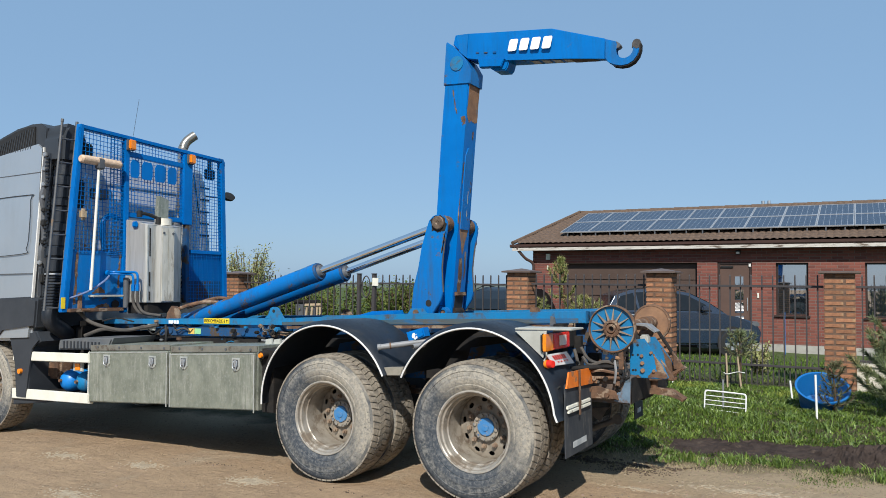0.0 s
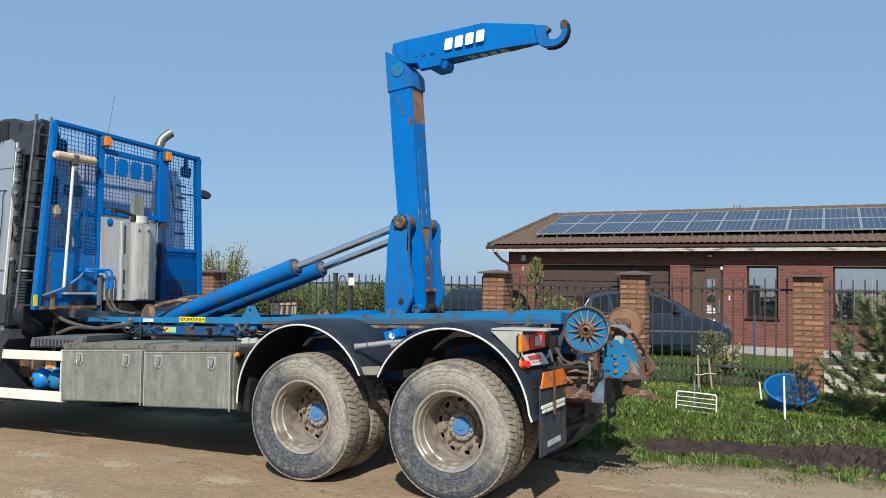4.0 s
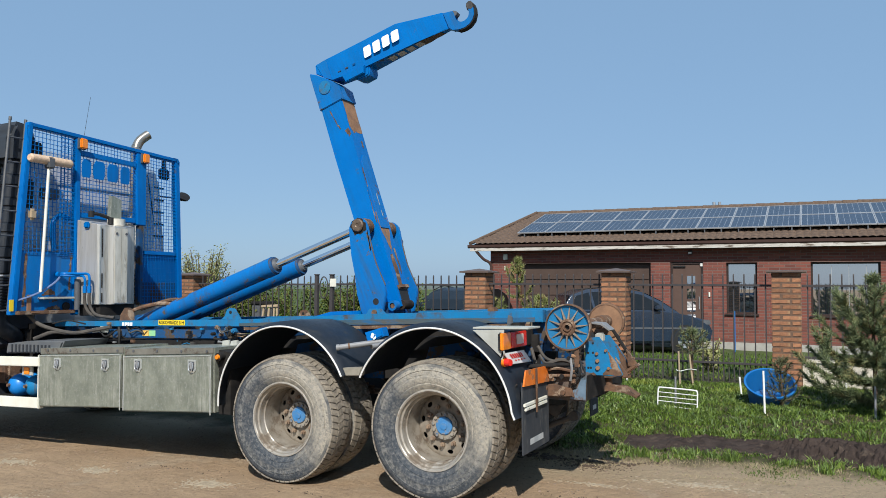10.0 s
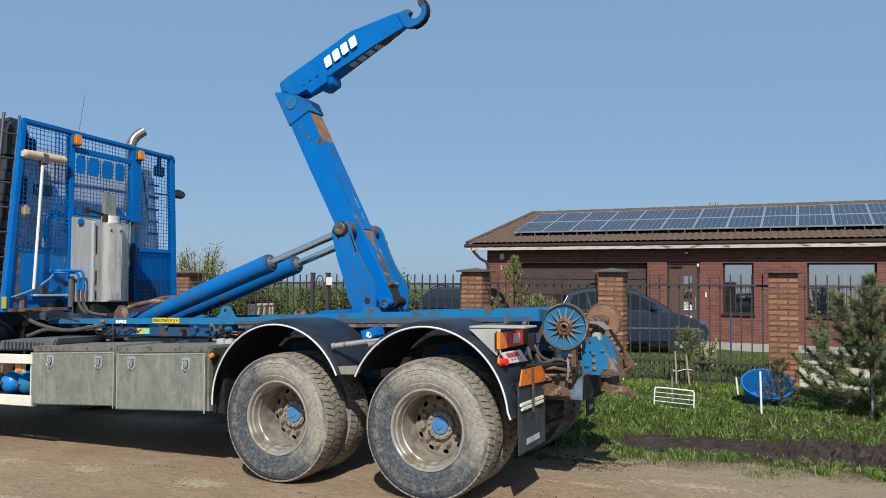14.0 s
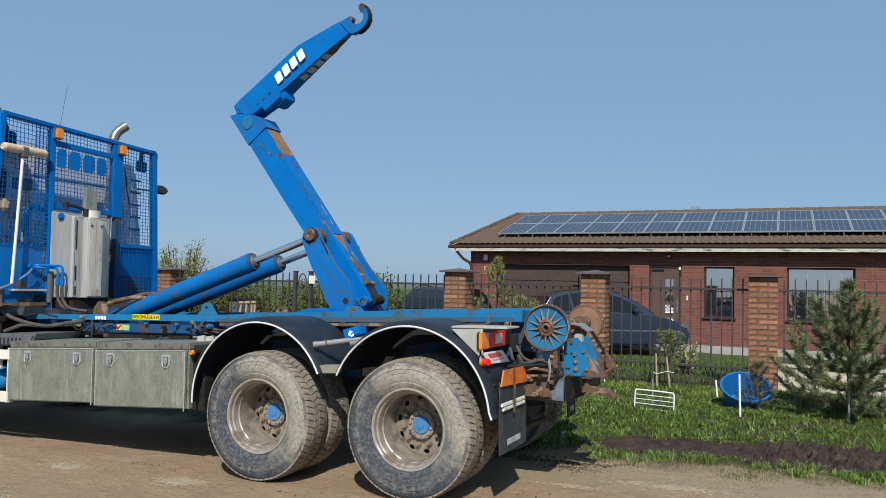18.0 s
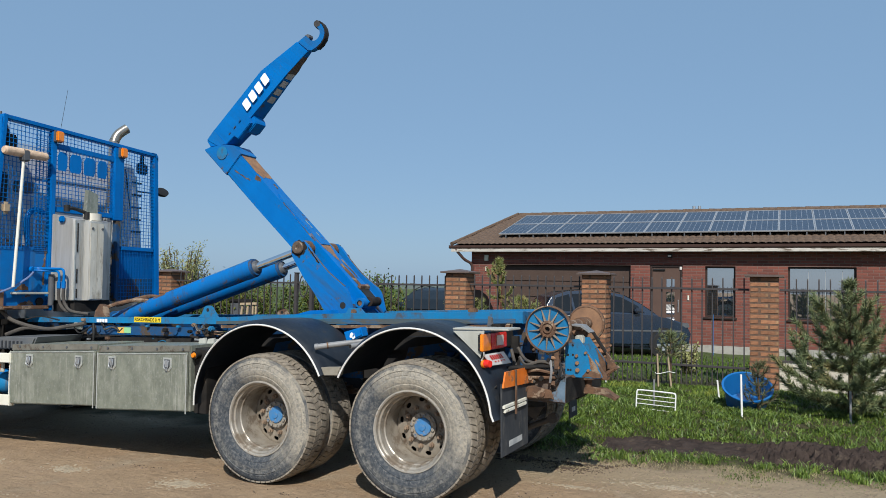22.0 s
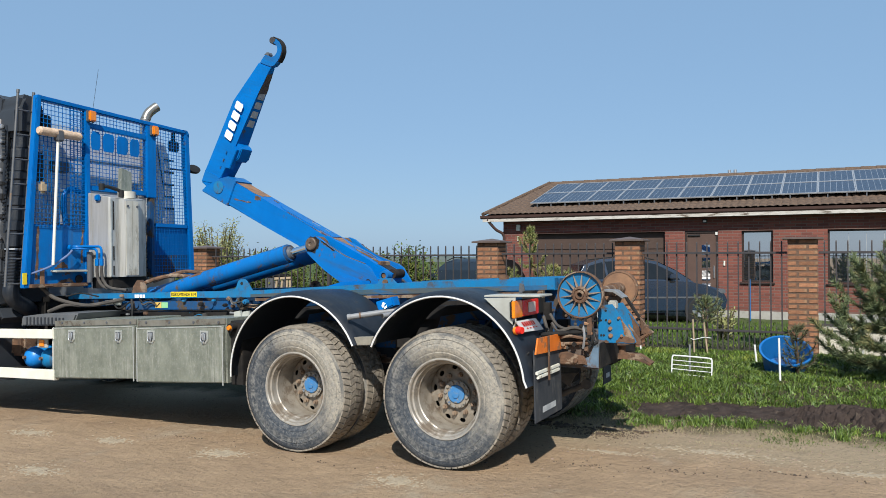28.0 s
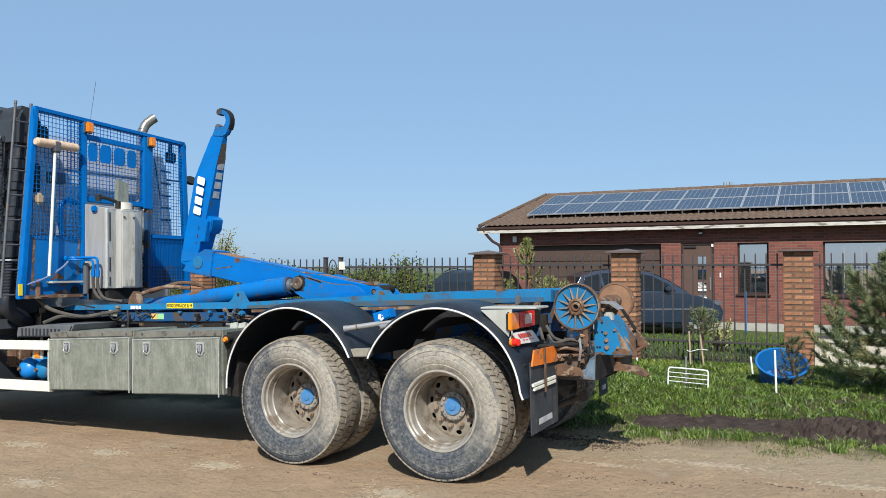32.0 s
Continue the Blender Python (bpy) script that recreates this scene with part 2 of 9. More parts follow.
M_TREAD = surf("dusty_tread", (0.33, 0.285, 0.225), (0.155, 0.138, 0.116), 20.0, 0.9, bump=0.7, bump_scale=90, spot=(0.40, 0.35, 0.275), spot_scale=4, spot_at=0.5, spot_soft=0.25, spec=0.2)
M_RIM = surf("worn_steel_rim", (0.44, 0.405, 0.35), (0.27, 0.235, 0.19), 12.0, 0.42, metal=0.45, bump=0.16, bump_scale=40, spot=(0.19, 0.15, 0.11), spot_scale=6, spot_at=0.54, spot_soft=0.12)
M_DISC = surf("dusty_wheel_disc", (0.30, 0.262, 0.210), (0.19, 0.160, 0.125), 13.0, 0.65, metal=0.1, bump=0.25, bump_scale=50, spot=(0.13, 0.090, 0.060), spot_scale=8, spot_at=0.56, spot_soft=0.1)
M_NUT = surf("rusty_tan_nut", (0.30, 0.225, 0.155), (0.17, 0.11, 0.075), 30.0, 0.7, bump=0.2)
M_HUBBLUE = surf("blue_hub_cap", (0.035, 0.195, 0.46), (0.075, 0.20, 0.38), 22.0, 0.5, spot=(0.36, 0.30, 0.235), spot_scale=13, spot_at=0.57, spot_soft=0.05, bump=0.15)
M_HUBDUST = surf("dusty_hub_ring", (0.25, 0.24, 0.215), (0.30, 0.25, 0.19), 24.0, 0.7, spot=(0.10, 0.17, 0.27), spot_scale=15, spot_at=0.60, spot_soft=0.1, bump=0.2)
M_GALV = surf("galvanised_sheet", (0.305, 0.325, 0.268), (0.190, 0.210, 0.172), 11.0, 0.38, metal=0.42, bump=0.10, bump_scale=140, spot=(0.46, 0.46, 0.42), spot_scale=60, spot_at=0.565, spot_soft=0.25, spot_rough=0.6, stretch=(1, 1, 0.7), streak=(0.62, 0.61, 0.55), streak_scale=34.0, streak_amount=0.7)
M_GALVTOP = surf("dusty_galvanised_flange", (0.235, 0.225, 0.190), (0.155, 0.145, 0.120), 9.0, 0.55, metal=0.3, bump=0.1, spot=(0.115, 0.092, 0.070), spot_scale=9, spot_at=0.62)
M_GALVEDGE = surf("bright_folded_edge", (0.58, 0.60, 0.57), (0.42, 0.44, 0.41), 14.0, 0.38, metal=0.5)
M_STAINLESS = surf("stainless_tank", (0.60, 0.59, 0.56), (0.42, 0.41, 0.37), 5.0, 0.32, metal=0.45, bump=0.04, spot=(0.28, 0.25, 0.205), spot_scale=5, spot_at=0.585, spot_soft=0.2, stretch=(2.2, 2.2, 0.2), streak=(0.74, 0.71, 0.64), streak_scale=9.0, streak_amount=0.6)
M_CHROME = surf("chrome_rod", (0.86, 0.87, 0.88), (0.80, 0.81, 0.83), 4.0, 0.11, metal=1.0)
M_SILVER = surf("silver_cab_paint", (0.50, 0.53, 0.55), (0.46, 0.49, 0.51), 1.5, 0.34, metal=0.65, coat=0.3, streak=(0.38, 0.40, 0.40), streak_scale=6.0, streak_amount=0.5)
M_CABGREY = surf("dark_grey_plastic", (0.030, 0.035, 0.042), (0.042, 0.047, 0.055), 3.0, 0.5, bump=0.04, spot=(0.075, 0.074, 0.070), spot_scale=4, spot_at=0.64, spot_soft=0.2, spec=0.3)
M_WHITE = surf("cream_white_paint", (0.74, 0.73, 0.64), (0.66, 0.64, 0.54), 7.0, 0.5, spot=(0.40, 0.36, 0.28), spot_scale=5, spot_at=0.66, bump=0.04)
M_WHITE_TRIM = surf("white_edge_trim", (0.74, 0.73, 0.70), (0.58, 0.57, 0.53), 9.0, 0.55)
M_LETTER = surf("white_letter_paint", (0.86, 0.87, 0.88), (0.78, 0.79, 0.80), 8.0, 0.5)
M_LETTER_OLD = surf("greyed_letter_paint", (0.50, 0.51, 0.50), (0.30, 0.32, 0.33), 10.0, 0.6)
M_YELLOW = surf("yellow_label", (0.80, 0.60, 0.02), (0.72, 0.52, 0.02), 10.0, 0.5)
M_INK = surf("black_print", (0.03, 0.03, 0.03), None, 8.0, 0.5, spec=0.15)
M_GREENLAB = surf("green_label", (0.25, 0.55, 0.30), (0.35, 0.6, 0.2), 12.0, 0.5)
M_ORANGE = surf("orange_reflector", (0.78, 0.20, 0.02), (0.66, 0.15, 0.02), 12.0, 0.35, spot=(0.40, 0.16, 0.06), spot_scale=9, spot_at=0.60)
M_AMBER = surf("amber_lens", (0.86, 0.27, 0.01), (0.76, 0.2, 0.01), 30.0, 0.2, coat=0.6)
M_RED = surf("red_lens", (0.78, 0.025, 0.015), (0.60, 0.02, 0.012), 30.0, 0.25, coat=0.3)
M_CLEAR = surf("white_lens", (0.74, 0.66, 0.60), (0.62, 0.55, 0.5), 30.0, 0.2, coat=0.6)
M_PALEGREY = surf("pale_grey_bracket", (0.44, 0.45, 0.41), (0.34, 0.34, 0.30), 8.0, 0.6, spot=RUST, spot_scale=5, spot_at=0.68, bump=0.06)
M_PIPE = surf("grey_pipe", (0.24, 0.245, 0.25), (0.17, 0.172, 0.172), 8.0, 0.5, bump=0.05)
M_HOSE = surf("dusty_hose", (0.050, 0.047, 0.045), (0.105, 0.092, 0.078), 9.0, 0.7, bump=0.1, spec=0.25)
M_BRISTLE = surf("straw_bristle", (0.70, 0.52, 0.37), (0.52, 0.36, 0.24), 25.0, 0.9, bump=0.6, bump_scale=120)
M_ALU = surf("worn_aluminium", (0.52, 0.54, 0.55), (0.40, 0.41, 0.42), 8.0, 0.42, metal=0.7)
M_STEELGREY = surf("grey_painted_steel", (0.105, 0.112, 0.122), (0.075, 0.080, 0.088), 6.0, 0.55, bump=0.05, spec=0.3)
M_FENCE = surf("brown_grey_fence_paint", (0.066, 0.060, 0.061), (0.050, 0.046, 0.047), 8.0, 0.5, spec=0.2)
M_CAP = surf("brown_cap_sheet", (0.13, 0.095, 0.080), (0.10, 0.075, 0.065), 5.0, 0.5, spec=0.25)
M_BRICK = surf("orange_clay_brick", (0.365, 0.168, 0.080), (0.235, 0.105, 0.056), 16.0, 0.85, bump=0.5, bump_scale=50, vary=0.30, spot=(0.40, 0.235, 0.125), spot_scale=7, spot_at=0.60, spot_soft=0.10)
M_FLANGE = surf("bright_rim_flange", (0.66, 0.64, 0.59), (0.48, 0.45, 0.40), 16.0, 0.34, metal=0.6, spot=(0.30, 0.24, 0.18), spot_scale=9, spot_at=0.62)
M_MORTAR = surf("mortar", (0.165, 0.097, 0.062), (0.110, 0.068, 0.046), 20.0, 0.9, bump=0.3)
M_PLINTH = surf("pale_render_plinth", (0.60, 0.55, 0.45), (0.50, 0.45, 0.37), 5.0, 0.85, bump=0.1)
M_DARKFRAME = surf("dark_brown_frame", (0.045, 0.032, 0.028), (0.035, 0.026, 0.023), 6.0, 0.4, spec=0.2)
M_DOOR = surf("brown_door_panel", (0.110, 0.070, 0.056), (0.094, 0.060, 0.049), 3.0, 0.6, spec=0.12)
M_GARAGE = surf("dark_brown_garage_panel", (0.088, 0.060, 0.049), (0.074, 0.051, 0.042), 3.0, 0.6, spec=0.12)
M_TILE = surf("brown_roof_tile", (0.150, 0.100, 0.069), (0.080, 0.056, 0.042), 11.0, 0.8, bump=0.2, bump_scale=40, spec=0.2)
M_FASCIA = surf("weathered_white_fascia", (0.56, 0.53, 0.48), (0.40, 0.36, 0.31), 7.0, 0.7, spot=(0.16, 0.12, 0.09), spot_scale=5, spot_at=0.57, spot_soft=0.1, stretch=(0.5, 1, 3))
M_GUTTER = surf("brown_gutter", (0.075, 0.042, 0.034), (0.06, 0.035, 0.03), 6.0, 0.4, spec=0.2)
M_CELL = surf("blue_solar_cells", (0.028, 0.040, 0.064), (0.038, 0.052, 0.078), 2.0, 0.28, spec=0.35)
M_CELLLINE = surf("pale_cell_busbar", (0.27, 0.30, 0.34), (0.22, 0.25, 0.29), 8.0, 0.4)
M_FRAMEALU = surf("aluminium_frame", (0.48, 0.49, 0.50), None, 8.0, 0.4, metal=0.5)
M_CARPAINT = surf("dark_blue_car_paint", (0.011, 0.021, 0.042), (0.015, 0.027, 0.050), 2.0, 0.25, spec=0.5, coat=0.9)
M_CARBLACK = surf("black_car_paint", (0.006, 0.007, 0.009), None, 2.0, 0.35, spec=0.3)
M_GLASSDARK = surf("dark_window_glass", (0.008, 0.011, 0.014), (0.012, 0.015, 0.018), 2.0, 0.15, spec=0.35)
M_TUB = surf("blue_plastic", (0.006, 0.120, 0.36), (0.014, 0.135, 0.37), 3.0, 0.35, bump=0.03, coat=0.2, spot=(0.20, 0.17, 0.13), spot_scale=6, spot_at=0.68, spot_soft=0.1)
M_WHITEPIPE = surf("white_plastic_pipe", (0.82, 0.82, 0.80), (0.74, 0.74, 0.70), 6.0, 0.4)
M_BARK = surf("pine_bark", (0.115, 0.075, 0.050), (0.07, 0.048, 0.034), 16.0, 0.9, bump=0.5, spec=0.15)
M_WOOD = surf("pale_wood_stake", (0.42, 0.33, 0.22), (0.33, 0.25, 0.16), 9.0, 0.8, bump=0.2)
M_NEEDLE = surf("pine_needles", (0.165, 0.205, 0.095), (0.095, 0.132, 0.066), 6.0, 0.55, spot=(0.30, 0.285, 0.120), spot_scale=7, spot_at=0.55, spot_soft=0.10, spec=0.2, island=0.40)
M_NEEDLEBROWN = surf("browned_pine_needles", (0.130, 0.140, 0.062), (0.075, 0.105, 0.050), 7.0, 0.6, spot=(0.22, 0.15, 0.07), spot_scale=9, spot_at=0.60, spot_soft=0.1, island=0.4)
M_NEEDLEPALE = surf("fresh_pine_needles", (0.240, 0.275, 0.085), (0.150, 0.195, 0.065), 6.0, 0.55, spot=(0.44, 0.38, 0.15), spot_scale=7, spot_at=0.54, spot_soft=0.10, island=0.35)
M_LEAF = surf("hedge_leaves", (0.085, 0.130, 0.026), (0.040, 0.070, 0.016), 3.0, 0.55, spot=(0.23, 0.235, 0.050), spot_scale=5, spot_at=0.50, spot_soft=0.2, spec=0.2)
M_LEAFPALE = surf("spring_leaves", (0.30, 0.30, 0.11), (0.19, 0.20, 0.075), 3.0, 0.6)
M_GRASS = surf("grass_blades", (0.086, 0.160, 0.018), (0.032, 0.066, 0.010), 2.6, 0.5, spot=(0.125, 0.180, 0.030), spot_scale=3.0, spot_at=0.56, spot_soft=0.12, spec=0.25, island=0.75)
M_DRYGRASS = surf("dry_grass", (0.36, 0.30, 0.17), (0.26, 0.22, 0.12), 3.0, 0.8)
# distance haze is mixed into this grey-green tree colour
M_TREELINE = surf("hazed_distant_trees", (0.13, 0.155, 0.15), (0.10, 0.13, 0.13), 0.3, 0.9)
M_CRUST = surf("dried_mud", (0.385, 0.320, 0.228), (0.28, 0.225, 0.155), 14.0, 0.9, bump=0.5, bump_scale=60)
M_SOIL = surf("dark_moist_soil", (0.058, 0.043, 0.036), (0.030, 0.022, 0.019), 9.0, 0.85, bump=1.0, bump_scale=30, spot=(0.095, 0.072, 0.056), spot_scale=7, spot_at=0.58, spec=0.10)


def house_brick():
    m = surf("red_brown_brickwork", (0.20, 0.075, 0.048), None, 3.0, 0.85, spec=0.2)
    n, lk = m.node_tree.nodes, m.node_tree.links
    b = n["Principled BSDF"]
    co = n.new("ShaderNodeTexCoord")
    sp = n.new("ShaderNodeSeparateXYZ")
    cb = n.new("ShaderNodeCombineXYZ")
    ad = n.new("ShaderNodeMath")
    lk.new(co.outputs["Object"], sp.inputs[0])
    lk.new(sp.outputs[0], ad.inputs[0])
    lk.new(sp.outputs[1], ad.inputs[1])
    lk.new(ad.outputs[0], cb.inputs[0])
    lk.new(sp.outputs[2], cb.inputs[1])
    br = n.new("ShaderNodeTexBrick")
    lk.new(cb.outputs[0], br.inputs["Vector"])
    for k, v in (("Scale", 1.0), ("Mortar Size", 0.008), ("Mortar Smooth", 0.2), ("Bias", 0.0), ("Brick Width", 0.26), ("Row Height", 0.077)):
        br.inputs[k].default_value = v
    br.inputs["Color1"].default_value = (0.222, 0.076, 0.056, 1)
    br.inputs["Color2"].default_value = (0.140, 0.052, 0.042, 1)
    br.inputs["Mortar"].default_value = (0.165, 0.115, 0.098, 1)
    lk.new(br.outputs[0], b.inputs["Base Color"])
    bp = n.new("ShaderNodeBump")
    bp.inputs["Strength"].default_value, bp.inputs["Distance"].default_value = 0.6, 0.01
    iv = n.new("ShaderNodeMath")
    iv.operation = "SUBTRACT"
    iv.inputs[0].default_value = 1.0
    lk.new(br.outputs[1], iv.inputs[1])
    lk.new(iv.outputs[0], bp.inputs["Height"])
    lk.new(bp.outputs[0], b.inputs["Normal"])
    return m


M_HOUSEBRICK = house_brick()


def ground_mat():
    """One sheet: trodden dirt road, verge of dry soil, dark turned earth and green ground further off."""
    m = surf("ground_soil", (0.378, 0.268, 0.168), (0.275, 0.194, 0.122), 1.6, 0.9, bump=0.9, bump_scale=26,
             spec=0.15, spot=(0.50, 0.400, 0.280), spot_scale=0.8, spot_at=0.57, spot_soft=0.16)
    n, lk = m.node_tree.nodes, m.node_tree.links
    b = n["Principled BSDF"]
    road = b.inputs["Base Color"].links[0].from_socket
    co = n.new("ShaderNodeTexCoord")
    sp = n.new("ShaderNodeSeparateXYZ")
    lk.new(co.outputs["Object"], sp.inputs[0])
    wob = n.new("ShaderNodeTexNoise")
    wob.inputs["Scale"].default_value, wob.inputs["Detail"].default_value = 2.2, 6.0
    lk.new(co.outputs["Object"], wob.inputs["Vector"])
    yy = n.new("ShaderNodeMath")
    yy.operation = "MULTIPLY_ADD"
    lk.new(wob.outputs[0], yy.inputs[0])
    yy.inputs[1].default_value = 0.9
    lk.new(sp.outputs[1], yy.inputs[2])

    def step(lo, hi):
        r = n.new("ShaderNodeMapRange")
        r.inputs[1].default_value, r.inputs[2].default_value = lo, hi
        lk.new(yy.outputs[0], r.inputs[0])
        return r.outputs[0]

    def mix(f, a, c):
        x = n.new("ShaderNodeMix")
        x.data_type = "RGBA"
        lk.new(f, x.inputs[0])
        lk.new(a, x.inputs[6])
        if isinstance(c, tuple):
            x.inputs[7].default_value = (*c, 1)
        else:
            lk.new(c, x.inputs[7])
        return x.outputs[2]

    fine = n.new("ShaderNodeTexNoise")
    fine.inputs["Scale"].default_value, fine.inputs["Detail"].default_value = 35.0, 8.0
    lk.new(co.outputs["Object"], fine.inputs["Vector"])
    peb = n.new("ShaderNodeMapRange")
    peb.inputs[1].default_value, peb.inputs[2].default_value, peb.inputs[4].default_value = 0.52, 0.72, 0.55
    lk.new(fine.outputs[0], peb.inputs[0])
    c = mix(peb.outputs[0], road, (0.165, 0.118, 0.082))
    sand = n.new("ShaderNodeRGB")
    sand.outputs[0].default_value = (0.318, 0.246, 0.160, 1)
    mixed = mix(peb.outputs[0], sand.outputs[0], (0.19, 0.135, 0.086))
    tracks = n.new("ShaderNodeTexNoise")
    tracks.inputs["Scale"].default_value, tracks.inputs["Detail"].default_value, tracks.inputs["Roughness"].default_value = 1.0, 9.0, 0.7
    tmap = n.new("ShaderNodeMapping")
    tmap.inputs["Scale"].default_value = (0.8, 6.5, 1)
    lk.new(co.outputs["Object"], tmap.inputs[0])
    lk.new(tmap.outputs[0], tracks.inputs["Vector"])
    damp = n.new("ShaderNodeMapRange")
    damp.inputs[1].default_value, damp.inputs[2].default_value, damp.inputs[4].default_value = 0.50, 0.66, 0.60
    lk.new(tracks.outputs[0], damp.inputs[0])
    c = mix(damp.outputs[0], c, (0.255, 0.178, 0.118))
    c = mix(step(1.35, 1.75), c, mixed)
    c = mix(step(2.35, 2.75), c, (0.062, 0.056, 0.029))
    c = mix(step(7.5, 8.5), c, (0.075, 0.100, 0.036))
    lk.new(c, b.inputs["Base Color"])
    big = n.new("ShaderNodeTexNoise")
    big.inputs["Scale"].default_value, big.inputs["Detail"].default_value, big.inputs["Roughness"].default_value = 6.0, 10.0, 0.68
    lk.new(co.outputs["Object"], big.inputs["Vector"])
    bp = n.new("ShaderNodeBump")
    bp.inputs["Strength"].default_value, bp.inputs["Distance"].default_value = 0.9, 0.05
    lk.new(big.outputs[0], bp.inputs["Height"])
    fine_bump = b.inputs["Normal"].links[0].from_node
    lk.new(fine_bump.outputs[0], bp.inputs["Normal"])
    lk.new(bp.outputs[0], b.inputs["Normal"])
    return m


M_GROUND = ground_mat()


# ---- mesh helpers
def part(name, bm, material, parent=None, label="", smooth=35):
    me = bpy.data.meshes.new(name)
    bmesh.ops.recalc_face_normals(bm, faces=bm.faces[:])
    bm.to_mesh(me)
    bm.free()
    for mt in (material if isinstance(material, (list, tuple)) else [material]):
        me.materials.append(mt)
    if smooth:
        me.polygons.foreach_set("use_smooth", [True] * len(me.polygons))
        me.set_sharp_from_angle(angle=radians(smooth))
    ob = new(name, me)
    ob.parent = parent
    if label:
        ob["label"] = label
    return ob


def share(name, me, parent, m=None):
    """Another object on the same mesh."""
    ob = new(name, me)
    ob.parent = parent
    if m is not None:
        ob.matrix_basis = m
    return ob


def bx(bm, x0, x1, y0, y1, z0, z1, bev=0.0, mi=0):
    vs = [bm.verts.new((x, y, z)) for x in (x0, x1) for y in (y0, y1) for z in (z0, z1)]
    fs = [bm.faces.new([vs[i] for i in q]) for q in ((0, 1, 3, 2), (4, 6, 7, 5), (0, 4, 5, 1), (2, 3, 7, 6), (0, 2, 6, 4), (1, 5, 7, 3))]
    for f in fs:
        f.material_index = mi
    if bev:
        es = list({e for f in fs for e in f.edges})
        bmesh.ops.bevel(bm, geom=es, offset=bev, segments=2, affect="EDGES", clamp_overlap=True, material=mi)
    return bm


def prism(bm, pts, y0, y1, bev=0.0, mi=0):
    """A profile in x and z, drawn out along y."""
    a = [bm.verts.new((x, y0, z)) for x, z in pts]
    b = [bm.verts.new((x, y1, z)) for x, z in pts]
    fs = [bm.faces.new(a), bm.faces.new(b[::-1])]
    k = len(pts)
    fs += [bm.faces.new((a[i], b[i], b[(i + 1) % k], a[(i + 1) % k])) for i in range(k)]
    for f in fs:
        f.material_index = mi
    if bev:
        bmesh.ops.bevel(bm, geom=list(fs[0].edges) + list(fs[1].edges), offset=bev, segments=2, affect="EDGES", clamp_overlap=True, material=mi)
    return bm


def prism_x(bm, pts, x0, x1, mi=0):
    """A profile in y and z, drawn out along x."""
    a = [bm.verts.new((x0, y, z)) for y, z in pts]
    b = [bm.verts.new((x1, y, z)) for y, z in pts]
    fs = [bm.faces.new(a), bm.faces.new(b[::-1])]
    k = len(pts)
    fs += [bm.faces.new((a[i], b[i], b[(i + 1) % k], a[(i + 1) % k])) for i in range(k)]
    for f in fs:
        f.material_index = mi
    return bm


def cy(bm, p, q, r, seg=16, r2=None, mi=0):
    """A cylinder or cone from p to q."""
    p, q = Vector(p), Vector(q)
    d = (q - p).normalized()
    u = d.orthogonal().normalized()
    v = d.cross(u)
    r2 = r if r2 is None else r2
    A = [bm.verts.new(p + r * (math.cos(t) * u + math.sin(t) * v)) for t in [2 * math.pi * i / seg for i in range(seg)]]
    B = [bm.verts.new(q + r2 * (math.cos(t) * u + math.sin(t) * v)) for t in [2 * math.pi * i / seg for i in range(seg)]]
    fs = [bm.faces.new(A[::-1]), bm.faces.new(B)]
    fs += [bm.faces.new((A[i], A[(i + 1) % seg], B[(i + 1) % seg], B[i])) for i in range(seg)]
    for f in fs:
        f.material_index = mi
    return bm


def tube(bm, pts, r, seg=8, mi=0, steps=6):
    """A bent pipe through points, smoothed."""
    pts = [Vector(p) for p in pts]
    if len(pts) > 2 and steps > 1:
        out = []
        e = [2 * pts[0] - pts[1]] + pts + [2 * pts[-1] - pts[-2]]
        for i in range(1, len(e) - 2):
            for s in range(steps):
                t = s / steps
                a, b, c, d = e[i - 1 : i + 3]
                out.append(0.5 * (2 * b + (c - a) * t + (2 * a - 5 * b + 4 * c - d) * t * t + (3 * b - a - 3 * c + d) * t ** 3))
        pts = out + [pts[-1]]
    rings, u = [], None
    for i, p in enumerate(pts):
        d = (pts[min(i + 1, len(pts) - 1)] - pts[max(i - 1, 0)]).normalized()
        u = (d.orthogonal() if u is None else u - d * u.dot(d)).normalized()
        v = d.cross(u)
        rings.append([bm.verts.new(p + r * (math.cos(2 * math.pi * k / seg) * u + math.sin(2 * math.pi * k / seg) * v)) for k in range(seg)])
    for a, b in zip(rings, rings[1:]):
        for k in range(seg):
            bm.faces.new((a[k], a[(k + 1) % seg], b[(k + 1) % seg], b[k])).material_index = mi
    bm.faces.new(rings[0][::-1]).material_index = mi
    bm.faces.new(rings[-1]).material_index = mi
    return bm


def lathe(bm, prof, x=0.0, z=0.0, seg=48, mi=0, closed=False):
    """A profile of (radius, y) turned about an axis along y."""
    rings = [[bm.verts.new((x + r * math.cos(2 * math.pi * k / seg), y, z + r * math.sin(2 * math.pi * k / seg))) for k in range(seg)] for r, y in prof]
    pairs = list(zip(rings, rings[1:])) + ([(rings[-1], rings[0])] if closed else [])
    for a, b in pairs:
        for k in range(seg):
            bm.faces.new((a[k], a[(k + 1) % seg], b[(k + 1) % seg], b[k])).material_index = mi
    return bm


def disc_y(bm, x, y, z, r, seg=24, mi=0):
    f = bm.faces.new([bm.verts.new((x + r * math.cos(2 * math.pi * k / seg), y, z + r * math.sin(2 * math.pi * k / seg))) for k in range(seg)])
    f.material_index = mi


B = bmesh.new


